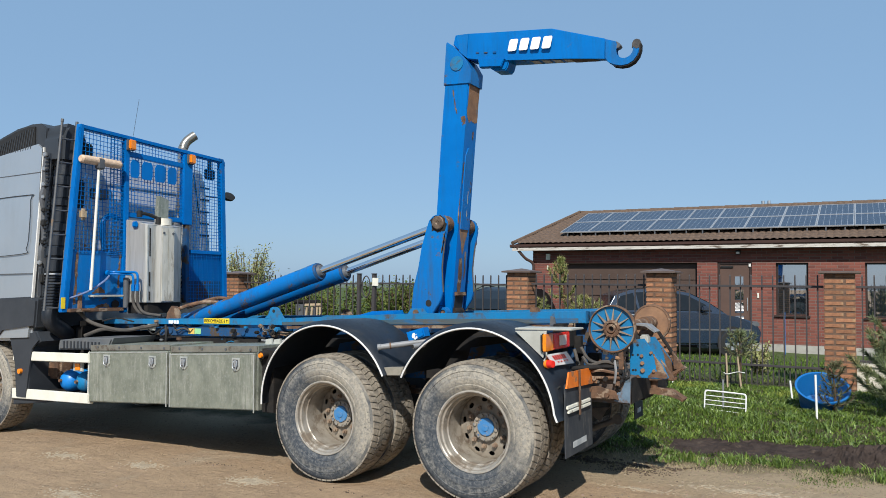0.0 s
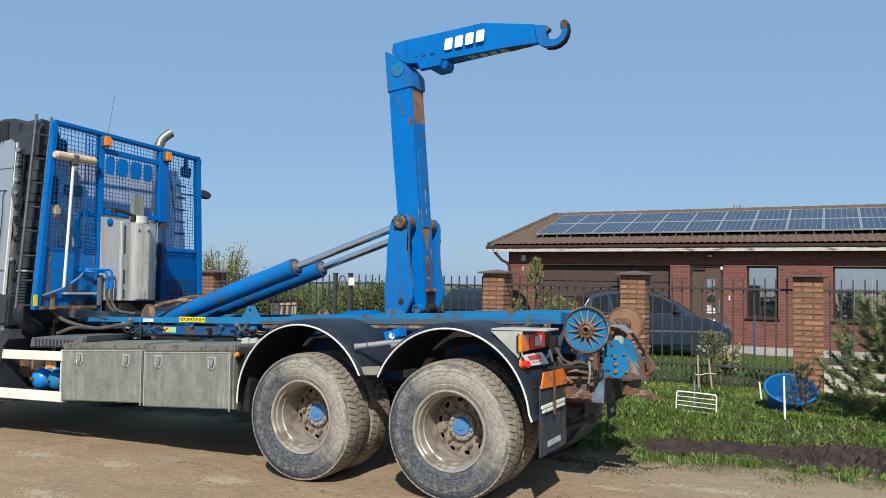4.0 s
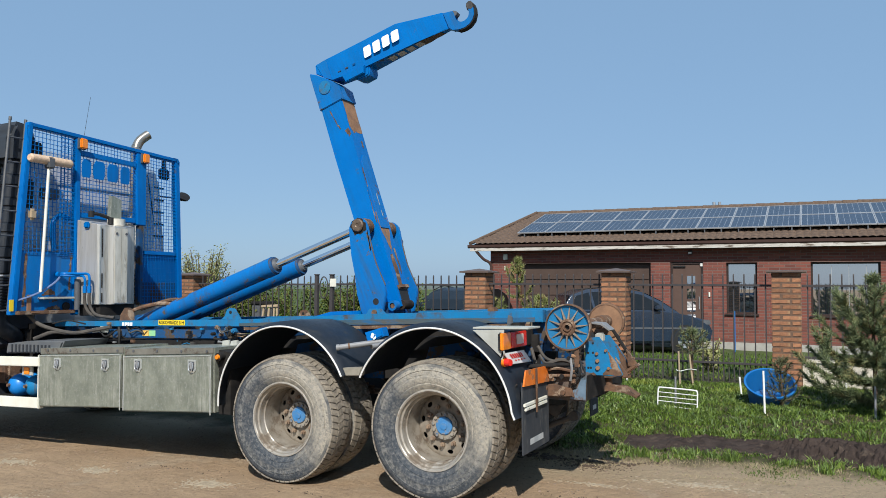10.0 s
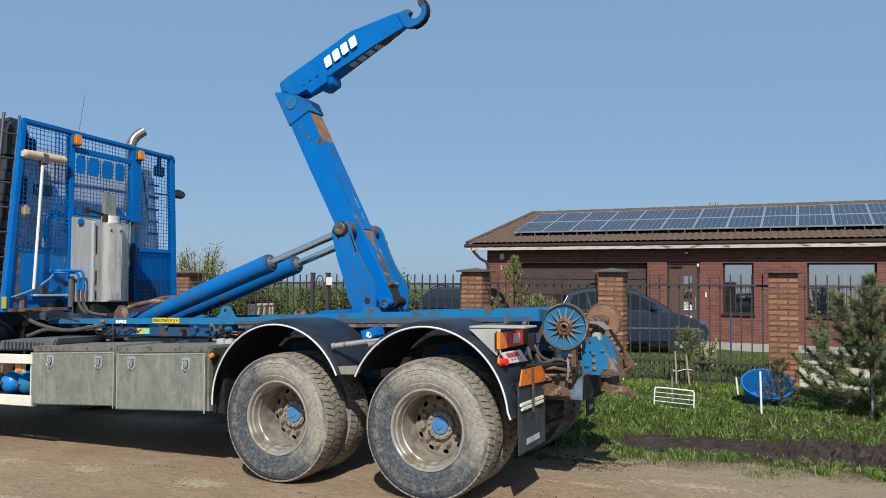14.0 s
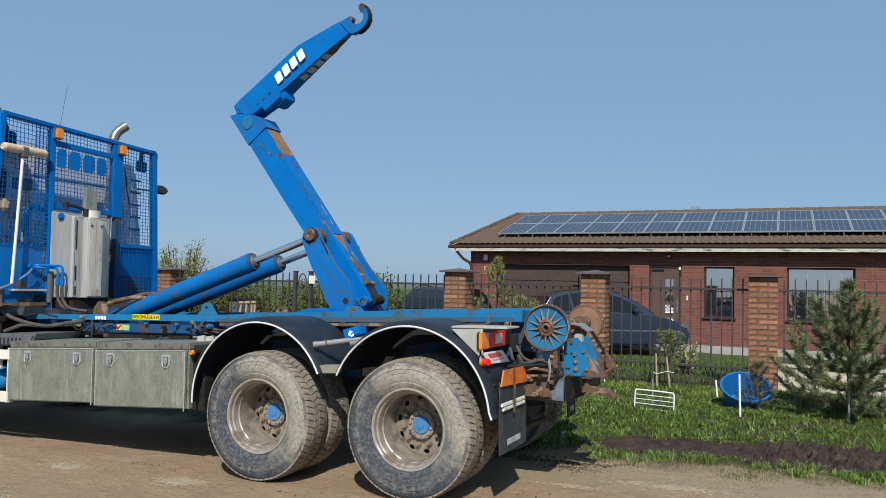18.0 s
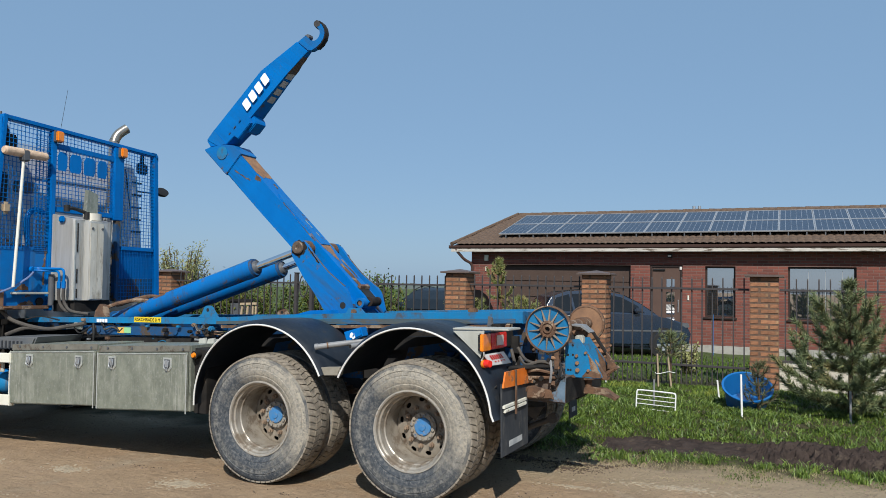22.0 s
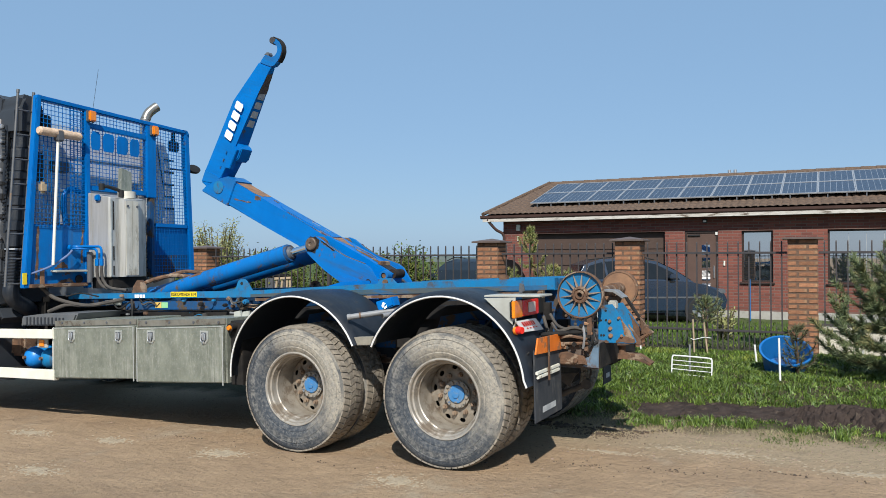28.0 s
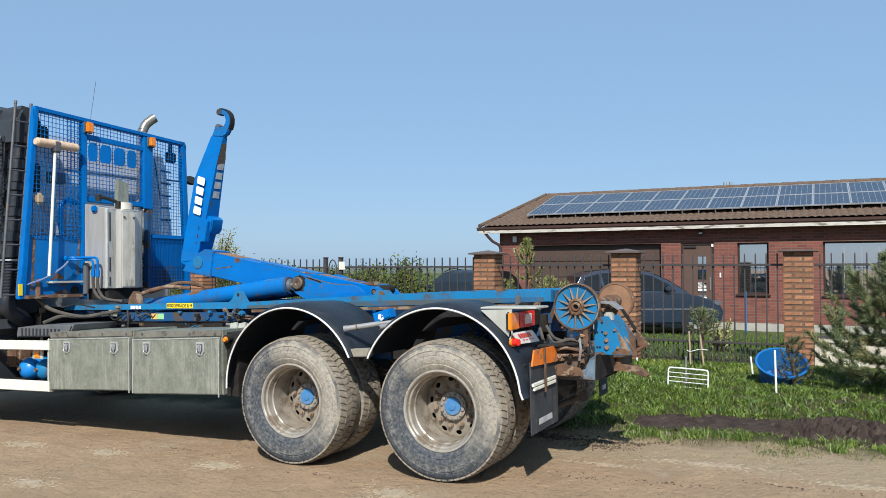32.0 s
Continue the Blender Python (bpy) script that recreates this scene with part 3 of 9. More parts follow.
# ---- the truck, nose to -x, on a road that falls gently to the front
YC = 1.25
truck = tagged(new("hooklift_truck"), "silver cab truck with a blue hooklift arm on a dirt road", "truck")
truck.matrix_world = pose(0, 0, 0, 0, -1.2, 0)


def wheel_parts(w, inner=True, flip=1.0, yo=0.0, xo=0.0):
    """Tyre, tread, rim, hub and nuts; y runs inwards from the outer sidewall."""
    S = lambda y: yo + flip * y  # noqa: E731
    bm = B()
    prof = [(0.300, 0.035), (0.33, 0.012), (0.345, 0.007), (0.350, 0.009), (0.37, 0.0), (0.40, 0.0), (0.402, 0.003), (0.43, 0.005), (0.445, 0.008), (0.448, 0.003), (0.468, 0.009), (0.475, 0.010), (0.496, 0.022), (0.503, 0.030), (0.503, 0.27), (0.475, 0.288), (0.43, 0.297), (0.37, 0.30), (0.32, 0.285), (0.30, 0.26)]
    lathe(bm, [(r, S(y)) for r, y in prof], xo, 0, 72)
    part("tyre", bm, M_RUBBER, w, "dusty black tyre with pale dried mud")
    bm = B()
    for a0, a1 in ((20, 62), (100, 150), (200, 242), (280, 330)):
        for k in range(7):
            t0 = radians(a0 + (a1 - a0) * k / 7)
            t1 = t0 + radians((a1 - a0) / 7 * 0.7)
            q = [(r, t) for r, t in ((0.415, t0), (0.415, t1), (0.437, t1), (0.437, t0))]
            lo_ = [bm.verts.new((xo + r * math.cos(t), S(0.008), r * math.sin(t))) for r, t in q]
            hi_ = [bm.verts.new((xo + r * math.cos(t), S(0.0005), r * math.sin(t))) for r, t in q]
            bm.faces.new(hi_)
            for j in range(4):
                bm.faces.new((lo_[j], lo_[(j + 1) % 4], hi_[(j + 1) % 4], hi_[j]))
    part("sidewall_mark", bm, M_RUBBER, w, "", 0)["kind"] = "stuff"
    vs, fs = [], []
    for k in range(62):
        for row, (ya, yb) in enumerate(((0.016, 0.075), (0.083, 0.145), (0.153, 0.215), (0.223, 0.284))):
            a = 2 * math.pi * (k + 0.5 * (row % 2)) / 62
            da, top = 2 * math.pi / 62 * 0.41, 0.522 if row in (1, 2) else 0.520
            lo = 0.495
            skew = 0.035 * (1 if row % 2 else -1)
            i = len(vs)
            for r, sh in ((lo, 1.12), (top, 1.0)):
                for s, y, q in ((-1, ya, 0), (1, ya, 0), (1, yb, 1), (-1, yb, 1)):
                    an = a + s * da * sh + skew * q
                    rr = r - (0.012 if (r == top and ((row == 0 and q == 0) or (row == 3 and q == 1))) else 0)
                    vs.append((xo + rr * math.cos(an), S(y), rr * math.sin(an)))
            fs += [tuple(i + j for j in q) for q in ((4, 5, 6, 7), (0, 4, 7, 3), (1, 2, 6, 5), (0, 1, 5, 4), (3, 7, 6, 2))]
    me = bpy.data.meshes.new("tread")
    me.from_pydata(vs, [], fs)
    me.materials.append(M_TREAD)
    share("tread", me, w)
    bm = B()
    lathe(bm, [(r, S(y)) for r, y in ((0.296, 0.048), (0.301, 0.034), (0.300, 0.026), (0.290, 0.026), (0.283, 0.032), (0.279, 0.058), (0.272, 0.062), (0.266, 0.064), (0.262, 0.092), (0.258, 0.112), (0.250, 0.118), (0.249, 0.20), (0.250, 0.318), (0.246, 0.318))], xo, 0, 56)
    part("rim", bm, M_RIM, w, "dusty steel rim")
    bm = B()
    lathe(bm, [(r, S(y)) for r, y in ((0.302, 0.040), (0.304, 0.030), (0.301, 0.0235), (0.292, 0.0235), (0.289, 0.030))], xo, 0, 56)
    part("rim_flange", bm, M_FLANGE, w, "bright worn rim flange")
    D = 0.100
    bm = B()
    rad = [(0.249, 0.212), (0.230, 0.202), (0.180, 0.190), (0.10, 0.188)]
    pol = lambda r, y, t: bm.verts.new((xo + r * math.cos(t), S(y + D), r * math.sin(t)))  # noqa: E731
    for ra, y1, rb, y2 in ((*rad[0], *rad[1]), (*rad[2], *rad[3])):
        for k in range(60):
            t0, t1 = 2 * math.pi * k / 60, 2 * math.pi * (k + 1) / 60
            bm.faces.new([pol(ra, y1, t0), pol(ra, y1, t1), pol(rb, y2, t1), pol(rb, y2, t0)])
    rm, half = 0.205, math.pi / 10
    for k in range(10):
        tc = 2 * math.pi * k / 10
        ring_in, ring_out = [], []
        for q in range(24):
            an = 2 * math.pi * q / 24
            cq, sq = math.cos(an), math.sin(an)
            ring_in.append((rm + 0.018 * sq, tc + 0.025 / rm * cq))
            g = 1 / max(abs(cq), abs(sq))
            ring_out.append((rm + 0.025 * sq * g, tc + half * cq * g))
        yy_ = lambda r: 0.190 + 0.012 * (r - 0.18) / 0.05  # noqa: E731
        for q in range(24):
            (r0, t0), (r1, t1), (r2, t2), (r3, t3) = ring_in[q], ring_in[(q + 1) % 24], ring_out[(q + 1) % 24], ring_out[q]
            bm.faces.new([pol(r0, yy_(r0), t0), pol(r1, yy_(r1), t1), pol(r2, yy_(r2), t2), pol(r3, yy_(r3), t3)])
            bm.faces.new([pol(r0, yy_(r0), t0), pol(r1, yy_(r1), t1), pol(r1, yy_(r1) + 0.012, t1), pol(r0, yy_(r0) + 0.012, t0)])
    bmesh.ops.remove_doubles(bm, verts=bm.verts[:], dist=1e-4)
    part("wheel_disc", bm, M_DISC, w, "brown dusty wheel disc with hand holes")
    bm = B()
    lathe(bm, [(r, S(y + D)) for r, y in ((0.24, 0.292), (0.02, 0.292))], xo, 0, 40)
    part("brake_drum", bm, M_CHASSIS, w)
    for k in range(10):
        a = 2 * math.pi * (k + 0.5) / 10
        bm = B()
        c = Vector((xo + 0.150 * math.cos(a), 0, 0.150 * math.sin(a)))
        cy(bm, c + Vector((0, S(0.196 + D), 0)), c + Vector((0, S(0.164 + D), 0)), 0.0195, 6)
        cy(bm, c + Vector((0, S(0.166 + D), 0)), c + Vector((0, S(0.150 + D), 0)), 0.012, 6)
        part("wheel_nut", bm, M_NUT, w)
    bm = B()
    lathe(bm, [(r, S(y + D)) for r, y in ((0.118, 0.235), (0.112, 0.205), (0.103, 0.195), (0.102, 0.168), (0.098, 0.163), (0.06, 0.163))], xo, 0, 36)
    part("hub", bm, M_NUT, w, "grimy rusty wheel hub")
    bm = B()
    lathe(bm, [(r, S(y + D)) for r, y in ((0.070, 0.158), (0.069, 0.150), (0.064, 0.145), (0.030, 0.144), (0.028, 0.137), (0.001, 0.136))], xo, 0, 32)
    part("hub_cap", bm, M_HUBBLUE, w, "flaking blue hub cap")
    bm = B()
    lathe(bm, [(r, S(y + D)) for r, y in ((0.109, 0.172), (0.109, 0.159), (0.104, 0.156), (0.072, 0.156))], xo, 0, 32)
    part("hub_ring", bm, M_HUBDUST, w, "dust-caked bolt ring of the hub")
    for k in range(12):
        a = 2 * math.pi * k / 12
        bm = B()
        c = Vector((xo + 0.090 * math.cos(a), 0, 0.090 * math.sin(a)))
        cy(bm, c + Vector((0, S(0.166 + D), 0)), c + Vector((0, S(0.142 + D), 0)), 0.0135, 6)
        part("hub_bolt", bm, M_HUBDUST, w)
    if inner:
        bm = B()
        lathe(bm, [(r, S(y + 0.335)) for r, y in prof], xo, 0, 56)
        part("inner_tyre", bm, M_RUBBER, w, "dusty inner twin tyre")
        ob = share("inner_tread", me, w, Matrix.Translation((0, flip * 0.335, 0)))


def empty_part(name, parent, m):
    ob = new(name)
    ob.parent = parent
    ob.matrix_basis = m
    return ob


for wx, spin in ((0.0, 10), (-1.37, 25)):
    wheel_parts(empty_part("wheel", truck, pose(wx, 0, 0.52, 0, spin, 0)))
    wheel_parts(empty_part("wheel", truck, pose(wx, 2 * YC, 0.52, 0, spin, 180)))
wheel_parts(empty_part("front_wheel", truck, pose(-6.24, 0.05, 0.52, 0, 5, 0)), inner=False)
wheel_parts(empty_part("front_wheel", truck, pose(-6.24, 2.45, 0.52, 0, 5, 180)), inner=False)


# mudguards over the two rear axles
def mudguard(cx, a0, a1, ys=(0.0, 0.685), drop0=0.0, drop1=0.0):
    R, cz = 0.655, 0.625
    pts = [(cx + R * math.cos(t), cz + R * math.sin(t)) for t in [radians(a0 + (a1 - a0) * k / 40) for k in range(41)]]
    if drop0:
        pts = [(pts[0][0], pts[0][1] - drop0)] + pts
    if drop1:
        pts = pts + [(pts[-1][0] + 0.02, pts[-1][1] - drop1)]
    bm = B()
    sec = [(0.0, ys[0]), (0.004, ys[0]), (0.022, ys[0] + 0.02), (0.040, ys[0] + 0.06), (0.046, ys[0] + 0.30), (0.040, ys[1] - 0.05), (0.0, ys[1])]
    sec += [(-0.006, ys[1] - 0.01), (0.028, ys[1] - 0.06), (0.034, ys[0] + 0.3), (0.028, ys[0] + 0.07), (-0.004, ys[0] + 0.006)]
    rings = []
    for i, (x, z) in enumerate(pts):
        a, b = pts[max(i - 1, 0)], pts[min(i + 1, len(pts) - 1)]
        nx, nz = b[1] - a[1], -(b[0] - a[0])
        d = math.hypot(nx, nz)
        nx, nz = nx / d, nz / d
        if nx * (x - cx) + nz * (z - cz) < 0:
            nx, nz = -nx, -nz
        rings.append([bm.verts.new((x + o * nx, y, z + o * nz)) for o, y in sec])
    k = len(sec)
    for a, b in zip(rings, rings[1:]):
        for j in range(k):
            bm.faces.new((a[j], a[(j + 1) % k], b[(j + 1) % k], b[j]))
    bm.faces.new(rings[0])
    bm.faces.new(rings[-1][::-1])
    g = part("mudguard", bm, M_BLACK, truck, "black plastic mudguard with white edge bead")
    bm = B()
    tube(bm, [(x, ys[0] - 0.004 if ys[0] < 1 else ys[1] + 0.004, z) for x, z in pts], 0.0075, 6, steps=1)
    part("edge_bead", bm, M_WHITE_TRIM, g)
    return g


mudguard(-1.37, 181, 24, drop0=0.02)
mudguard(0.0, 156, 6, drop1=0.05)
mudguard(-1.37, 181, 24, (1.88, 2.5), drop0=0.02)
mudguard(0.0, 156, 38, (1.88, 2.5))
for y0 in (0.02, 1.9):
    bm = prism(B(), [(-0.745, 0.895), (-0.615, 0.900), (-0.595, 0.968), (-0.775, 0.958)], y0, y0 + (0.07 if y0 < 1 else 0.56), 0.006)
    part("guard_bridge", bm, surf("dusty_bridge_sheet", (0.31, 0.285, 0.23), (0.21, 0.19, 0.15), 12.0, 0.6, bump=0.2), truck, "dusty pale plate joining the mudguards")
bm = B()
cy(bm, (-0.83, 0.03, 1.115), (-0.47, 0.20, 1.165), 0.022, 16)
cy(bm, (-0.834, 0.028, 1.1145), (-0.81, 0.038, 1.118), 0.025, 16)
o = part("guard_stay", bm, M_PIPE, truck, "grey tube stay")
cy(bm := B(), (-0.8345, 0.0278, 1.1144), (-0.8365, 0.0268, 1.1141), 0.017, 14)
part("tube_mouth", bm, M_INK, o)
cy(bm := B(), (-0.745, 0.062, 1.1265), (-0.735, 0.068, 1.128), 0.025, 16)
part("tube_ring", bm, M_RUST, o)
cy(bm := B(), (-0.505, 0.02, 1.130), (-0.46, 0.12, 1.140), 0.020, 14)
o = part("guard_stay", bm, M_PIPE, truck, "grey tube stay")
cy(bm := B(), (-0.5055, 0.0188, 1.1299), (-0.5065, 0.0165, 1.1297), 0.015, 14)
part("tube_mouth", bm, M_INK, o)
bm = prism(B(), [(-0.645, 1.230), (-0.49, 1.272), (-0.470, 1.205), (-0.615, 1.145)], 0.14, 0.24, 0.010)
o = part("clamp_block", bm, M_BLUE, truck, "blue bracket with a splashed white mark")
for k in range(7):
    a, q = k * 2.4, 0.004 + 0.005 * ((k * 5) % 3)
    disc_y(bm := B(), -0.555 + 0.016 * math.cos(a), 0.1375 - 0.0003 * k, 1.203 + 0.019 * math.sin(a), q, 8)
    part("mark", bm, M_LETTER, o)
# dusty blue gear behind the wheels
for wx in (0.0, -1.37):
    bm = prism(B(), [(wx - 0.46, 0.80), (wx + 0.56, 0.80), (wx + 0.56, 1.10), (wx + 0.16, 1.16), (wx - 0.36, 1.08)], 0.715, 0.735, 0.006)
    o = part("axle_bracket", bm, M_BLUE_DIRTY, truck, "grimy blue axle bracket")
    for k in range(5):
        cy(bm := B(), (wx + 0.02 + 0.10 * k, 0.716, 1.02 + 0.05 * (k % 3)), (wx + 0.02 + 0.10 * k, 0.690, 1.02 + 0.05 * (k % 3)), 0.020, 6)
        part("bolt", bm, (M_RUST, M_CHASSIS, M_PIPE)[k % 3], o)
    cy(bm := B(), (wx + 0.18, 0.62, 1.05), (wx + 0.34, 0.62, 1.06), 0.062, 18)
    o = part("brake_chamber", bm, M_BLUE_DIRTY, truck, "dusty blue brake chamber")
    cy(bm := B(), (wx + 0.255, 0.62, 1.054), (wx + 0.265, 0.62, 1.055), 0.069, 18)
    part("clamp_band", bm, M_PIPE, o)
    tube(bm := B(), [(wx - 0.05, 0.66, 1.12), (wx + 0.08, 0.64, 1.02), (wx + 0.20, 0.66, 1.10), (wx + 0.42, 0.68, 1.02)], 0.010, 6)
    part("air_line", bm, M_HOSE, truck)

# chassis: side members, cross members, axles, springs
for y in (0.82, 1.60):
    prism(bm := B(), [(-7.0, 0.74), (0.72, 0.80), (0.72, 1.06), (-7.0, 1.02)], y, y + 0.075, 0.006)
    part("chassis_rail", bm, M_CHASSIS, truck)
for x in (-5.0, -3.9, -2.7, -1.9, -0.68, 0.45):
    part("cross_member", bx(B(), x - 0.06, x + 0.06, 0.895, 1.60, 0.80, 1.0, 0.005), M_CHASSIS, truck)
for x in (0.0, -1.37):
    bm = B()
    cy(bm, (x, 0.3, 0.52), (x, 2.2, 0.52), 0.085, 20)
    cy(bm, (x, 1.02, 0.53), (x, 1.48, 0.53), 0.21, 24, 0.19)
    part("axle", bm, M_CHASSIS, truck)
    for y in (0.74, 1.66):
        bm = B()
        for j in range(4):
            bx(bm, x - 0.52 + 0.06 * j, x + 0.52 - 0.06 * j, y, y + 0.09, 0.66 + j * 0.022, 0.68 + j * 0.022)
        part("leaf_spring", bm, M_RUST, truck)
    bm = B()
    cy(bm, (x, 0.66, 0.75), (x, 0.66, 1.02), 0.075, 18)
    cy(bm, (x, 0.66, 1.02), (x, 0.66, 1.06), 0.085, 18)
    part("air_bellows", bm, M_BLUE_DIRTY, truck, "dusty blue brake cylinder")
bm = B()
cy(bm, (-6.24, 0.3, 0.52), (-6.24, 2.2, 0.52), 0.07, 16)
part("axle", bm, M_CHASSIS, truck)
bm = B()
cy(bm, (-4.6, 1.25, 0.72), (-1.4, 1.25, 0.58), 0.05, 14)
part("prop_shaft", bm, M_CHASSIS, truck)
part("deck_plate", bx(B(), -5.0, -1.9, 0.79, 1.71, 1.03, 1.05), M_CHASSIS, truck)
bm = bx(B(), -5.9, -4.75, 0.95, 1.6, 0.5, 1.0, 0.05)
part("gearbox", bm, M_CHASSIS, truck)
bm = B()
bx(bm, -4.4, -2.15, 0.60, 0.82, 0.50, 1.0, 0.01)
bx(bm, -4.1, -2.5, 1.75, 2.3, 0.5, 1.0, 0.04)
part("side_tank", bm, M_CHASSIS, truck)

# hooklift subframe
M_GRIME = surf("olive_grime", (0.035, 0.085, 0.120), (0.085, 0.080, 0.066), 7.0, 0.7, bump=0.2, spot=(0.02, 0.13, 0.28), spot_scale=5.0, spot_at=0.56, spot_soft=0.12, stretch=(0.4, 1, 2))
for y in (0.69, 1.71):
    bm = prism(B(), [(-5.05, 1.215), (-2.4, 1.240), (-0.4, 1.275), (0.66, 1.30), (0.66, 1.395), (-1.0, 1.36), (-2.4, 1.305), (-5.05, 1.270)], y, y + 0.10, 0.005)
    part("subframe_rail", bm, M_BLUE_WORN, truck, "scuffed blue subframe rail")
    bm = prism(B(), [(-4.24, 1.10), (-2.45, 1.115), (-2.45, 1.205), (-4.24, 1.195)], y + 0.025, y + 0.09, 0.006)
    o = part("lower_beam", bm, M_BLUE_DIRTY, truck, "grimy blue lower beam")
    for x in (-3.98, -2.93):
        cy(bm := B(), (x, y + 0.028, 1.155), (x, y + 0.012, 1.155), 0.03, 14)
        part("bolt", bm, M_BLUE_DIRTY, o)
    bm = prism(B(), [(-3.9, 1.02), (0.6, 1.06), (0.6, 1.20), (-2.5, 1.10), (-3.9, 1.085)], y + 0.05, y + 0.11, 0.004)
    part("sill_beam", bm, M_CHASSIS, truck, "grimy dark frame beam")
    bm = prism(B(), [(-2.4, 1.243), (-0.4, 1.278), (0.60, 1.302), (0.60, 1.338), (-1.0, 1.312), (-2.4, 1.270)], y - 0.006, y - 0.001)
    part("wear_strip", bm, M_GRIME, truck, "grimy olive-brown strip along the rail")
    bm = prism(B(), [(-2.35, 1.205), (0.55, 1.262), (0.55, 1.288), (-2.35, 1.232)], y + 0.004, y + 0.03)
    part("rust_strip", bm, M_RUST, truck, "dark rusty strip under the rail")
for x in (-4.95, -4.2, -3.2, -2.2, -1.45, 0.1, 0.6):
    part("subframe_tie", bx(B(), x - 0.06, x + 0.06, 0.79, 1.71, 1.12, 1.235 + 0.012 * (x + 5), 0.006), M_BLUE_DIRTY, truck)
for y, mt in ((0.70, M_BLUE_WORN), (1.752, M_RUST)):
    x, dz = (-2.52, 0.0) if y < 1 else (-2.43, -0.045)
    bm = prism(B(), [(x - 0.13, 1.30 + dz), (x + 0.13, 1.30 + dz), (x + 0.10, 1.335 + dz), (x + 0.055, 1.40 + dz), (x + 0.03, 1.415 + dz), (x - 0.02, 1.415 + dz), (x - 0.05, 1.40 + dz), (x - 0.07, 1.335 + dz)], y, y + 0.022, 0.004)
    o = part("lashing_lug", bm, mt, truck, "worn blue lug with a hole" if y < 1 else "rusty lug with a hole")
    disc_y(bm := B(), x, y - 0.002, 1.375 + dz, 0.017, 14)
    part("lug_hole", bm, M_INK, o)
bm = prism(B(), [(-1.06, 1.31), (-0.83, 1.31), (-0.83, 1.35), (-0.885, 1.405), (-1.00, 1.405), (-1.035, 1.35)], 0.79, 0.83, 0.006)
o = part("pivot_bracket", bm, M_BLUE_WORN, truck, "worn blue pivot bracket")
cy(bm := B(), (-0.94, 0.795, 1.37), (-0.94, 0.775, 1.37), 0.026, 14)
part("pin", bm, M_RUST, o)
bm = prism(B(), [(-1.62, 1.33), (-1.18, 1.345), (-1.20, 1.385), (-1.42, 1.378)], 0.80, 0.98, 0.004)
part("stop_block", bm, M_BLUE, truck)
part("valve_bank", bx(B(), -3.72, -2.80, 0.745, 0.80, 1.015, 1.092, 0.006), M_BLUE_DIRTY, truck, "grimy blue valve bank under the beam")
r_c = random.Random(77)
for k in range(44):
    x = r_c.uniform(-4.25, -2.12) if k % 2 else r_c.uniform(-2.75, -2.12)
    z, y, q = r_c.uniform(1.03, 1.235) - 0.012 * (x + 3), r_c.uniform(0.655, 0.70), r_c.uniform(0.012, 0.026)
    if k % 4 == 0:
        cy(bm := B(), (x, y, z), (x + r_c.uniform(0.05, 0.13), y + 0.01, z + r_c.uniform(-0.02, 0.02)), q * 0.55, 8)
    elif k % 4 == 1:
        bx(bm := B(), x, x + 2.6 * q, y, y + 0.03, z, z + 1.6 * q, 0.004)
    elif k % 4 == 2:
        cy(bm := B(), (x, y + 0.02, z), (x, y - 0.02, z), q, 6)
        cy(bm, (x, y - 0.02, z), (x, y - 0.035, z), q * 0.5, 8)
    else:
        tube(bm := B(), [(x, y, z), (x + 0.05, y - 0.02, z - 0.045), (x + 0.13, y, z - 0.02), (x + 0.20, y + 0.02, z - 0.05)], q * 0.35, 6, steps=3)
    part("frame_fitting", bm, (M_RUST, M_CHASSIS, M_BLUE_WORN, M_HOSE, M_PIPE, M_RUST, M_CHASSIS)[k % 7], truck)
# yellow warning label, small mark, pictogram labels
bm = bx(B(), -3.46, -3.10, 0.685, 0.689, 1.243, 1.296)
label_plate = part("warning_label", bm, M_YELLOW, truck, "yellow warning label with black lettering")


def lettering(text, size, material, parent, m):
    cu = bpy.data.curves.new("lettering", "FONT")
    cu.body, cu.size, cu.align_x, cu.align_y, cu.extrude = text, size, "CENTER", "CENTER", 0.0008
    tmp = bpy.data.objects.new("lettering", cu)
    scene.collection.objects.link(tmp)
    me = bpy.data.meshes.new_from_object(tmp.evaluated_get(bpy.context.evaluated_depsgraph_get()))
    bpy.data.objects.remove(tmp)
    me.materials.clear()
    me.materials.append(material)
    return share("lettering", me, parent, m)


lettering("RISKOMRÅDE 8 M", 0.047, M_INK, label_plate, pose(-3.28, 0.683, 1.268, 90, 0.6, 0) @ Matrix.Diagonal((0.92, 1, 1, 1)))
bm = B()
for k in range(4):
    bx(bm, -3.985 + 0.04 * k, -3.955 + 0.04 * k, 0.685, 0.6895, 1.233, 1.268)
part("maker_mark", bm, M_LETTER, truck, "small white mark")
part("pictogram", bx(B(), -3.71, -3.625, 0.710, 0.714, 1.128, 1.186), surf("amber_label", (0.8, 0.5, 0.12), None, 12, 0.5), truck)
part("pictogram", bx(B(), -3.62, -3.53, 0.710, 0.714, 1.128, 1.186), M_GREENLAB, truck)
bm = prism(B(), [(-3.70, 1.135), (-3.685, 1.135), (-3.635, 1.178), (-3.65, 1.178)], 0.706, 0.709)
part("pictogram_stroke", bm, M_INK, truck)

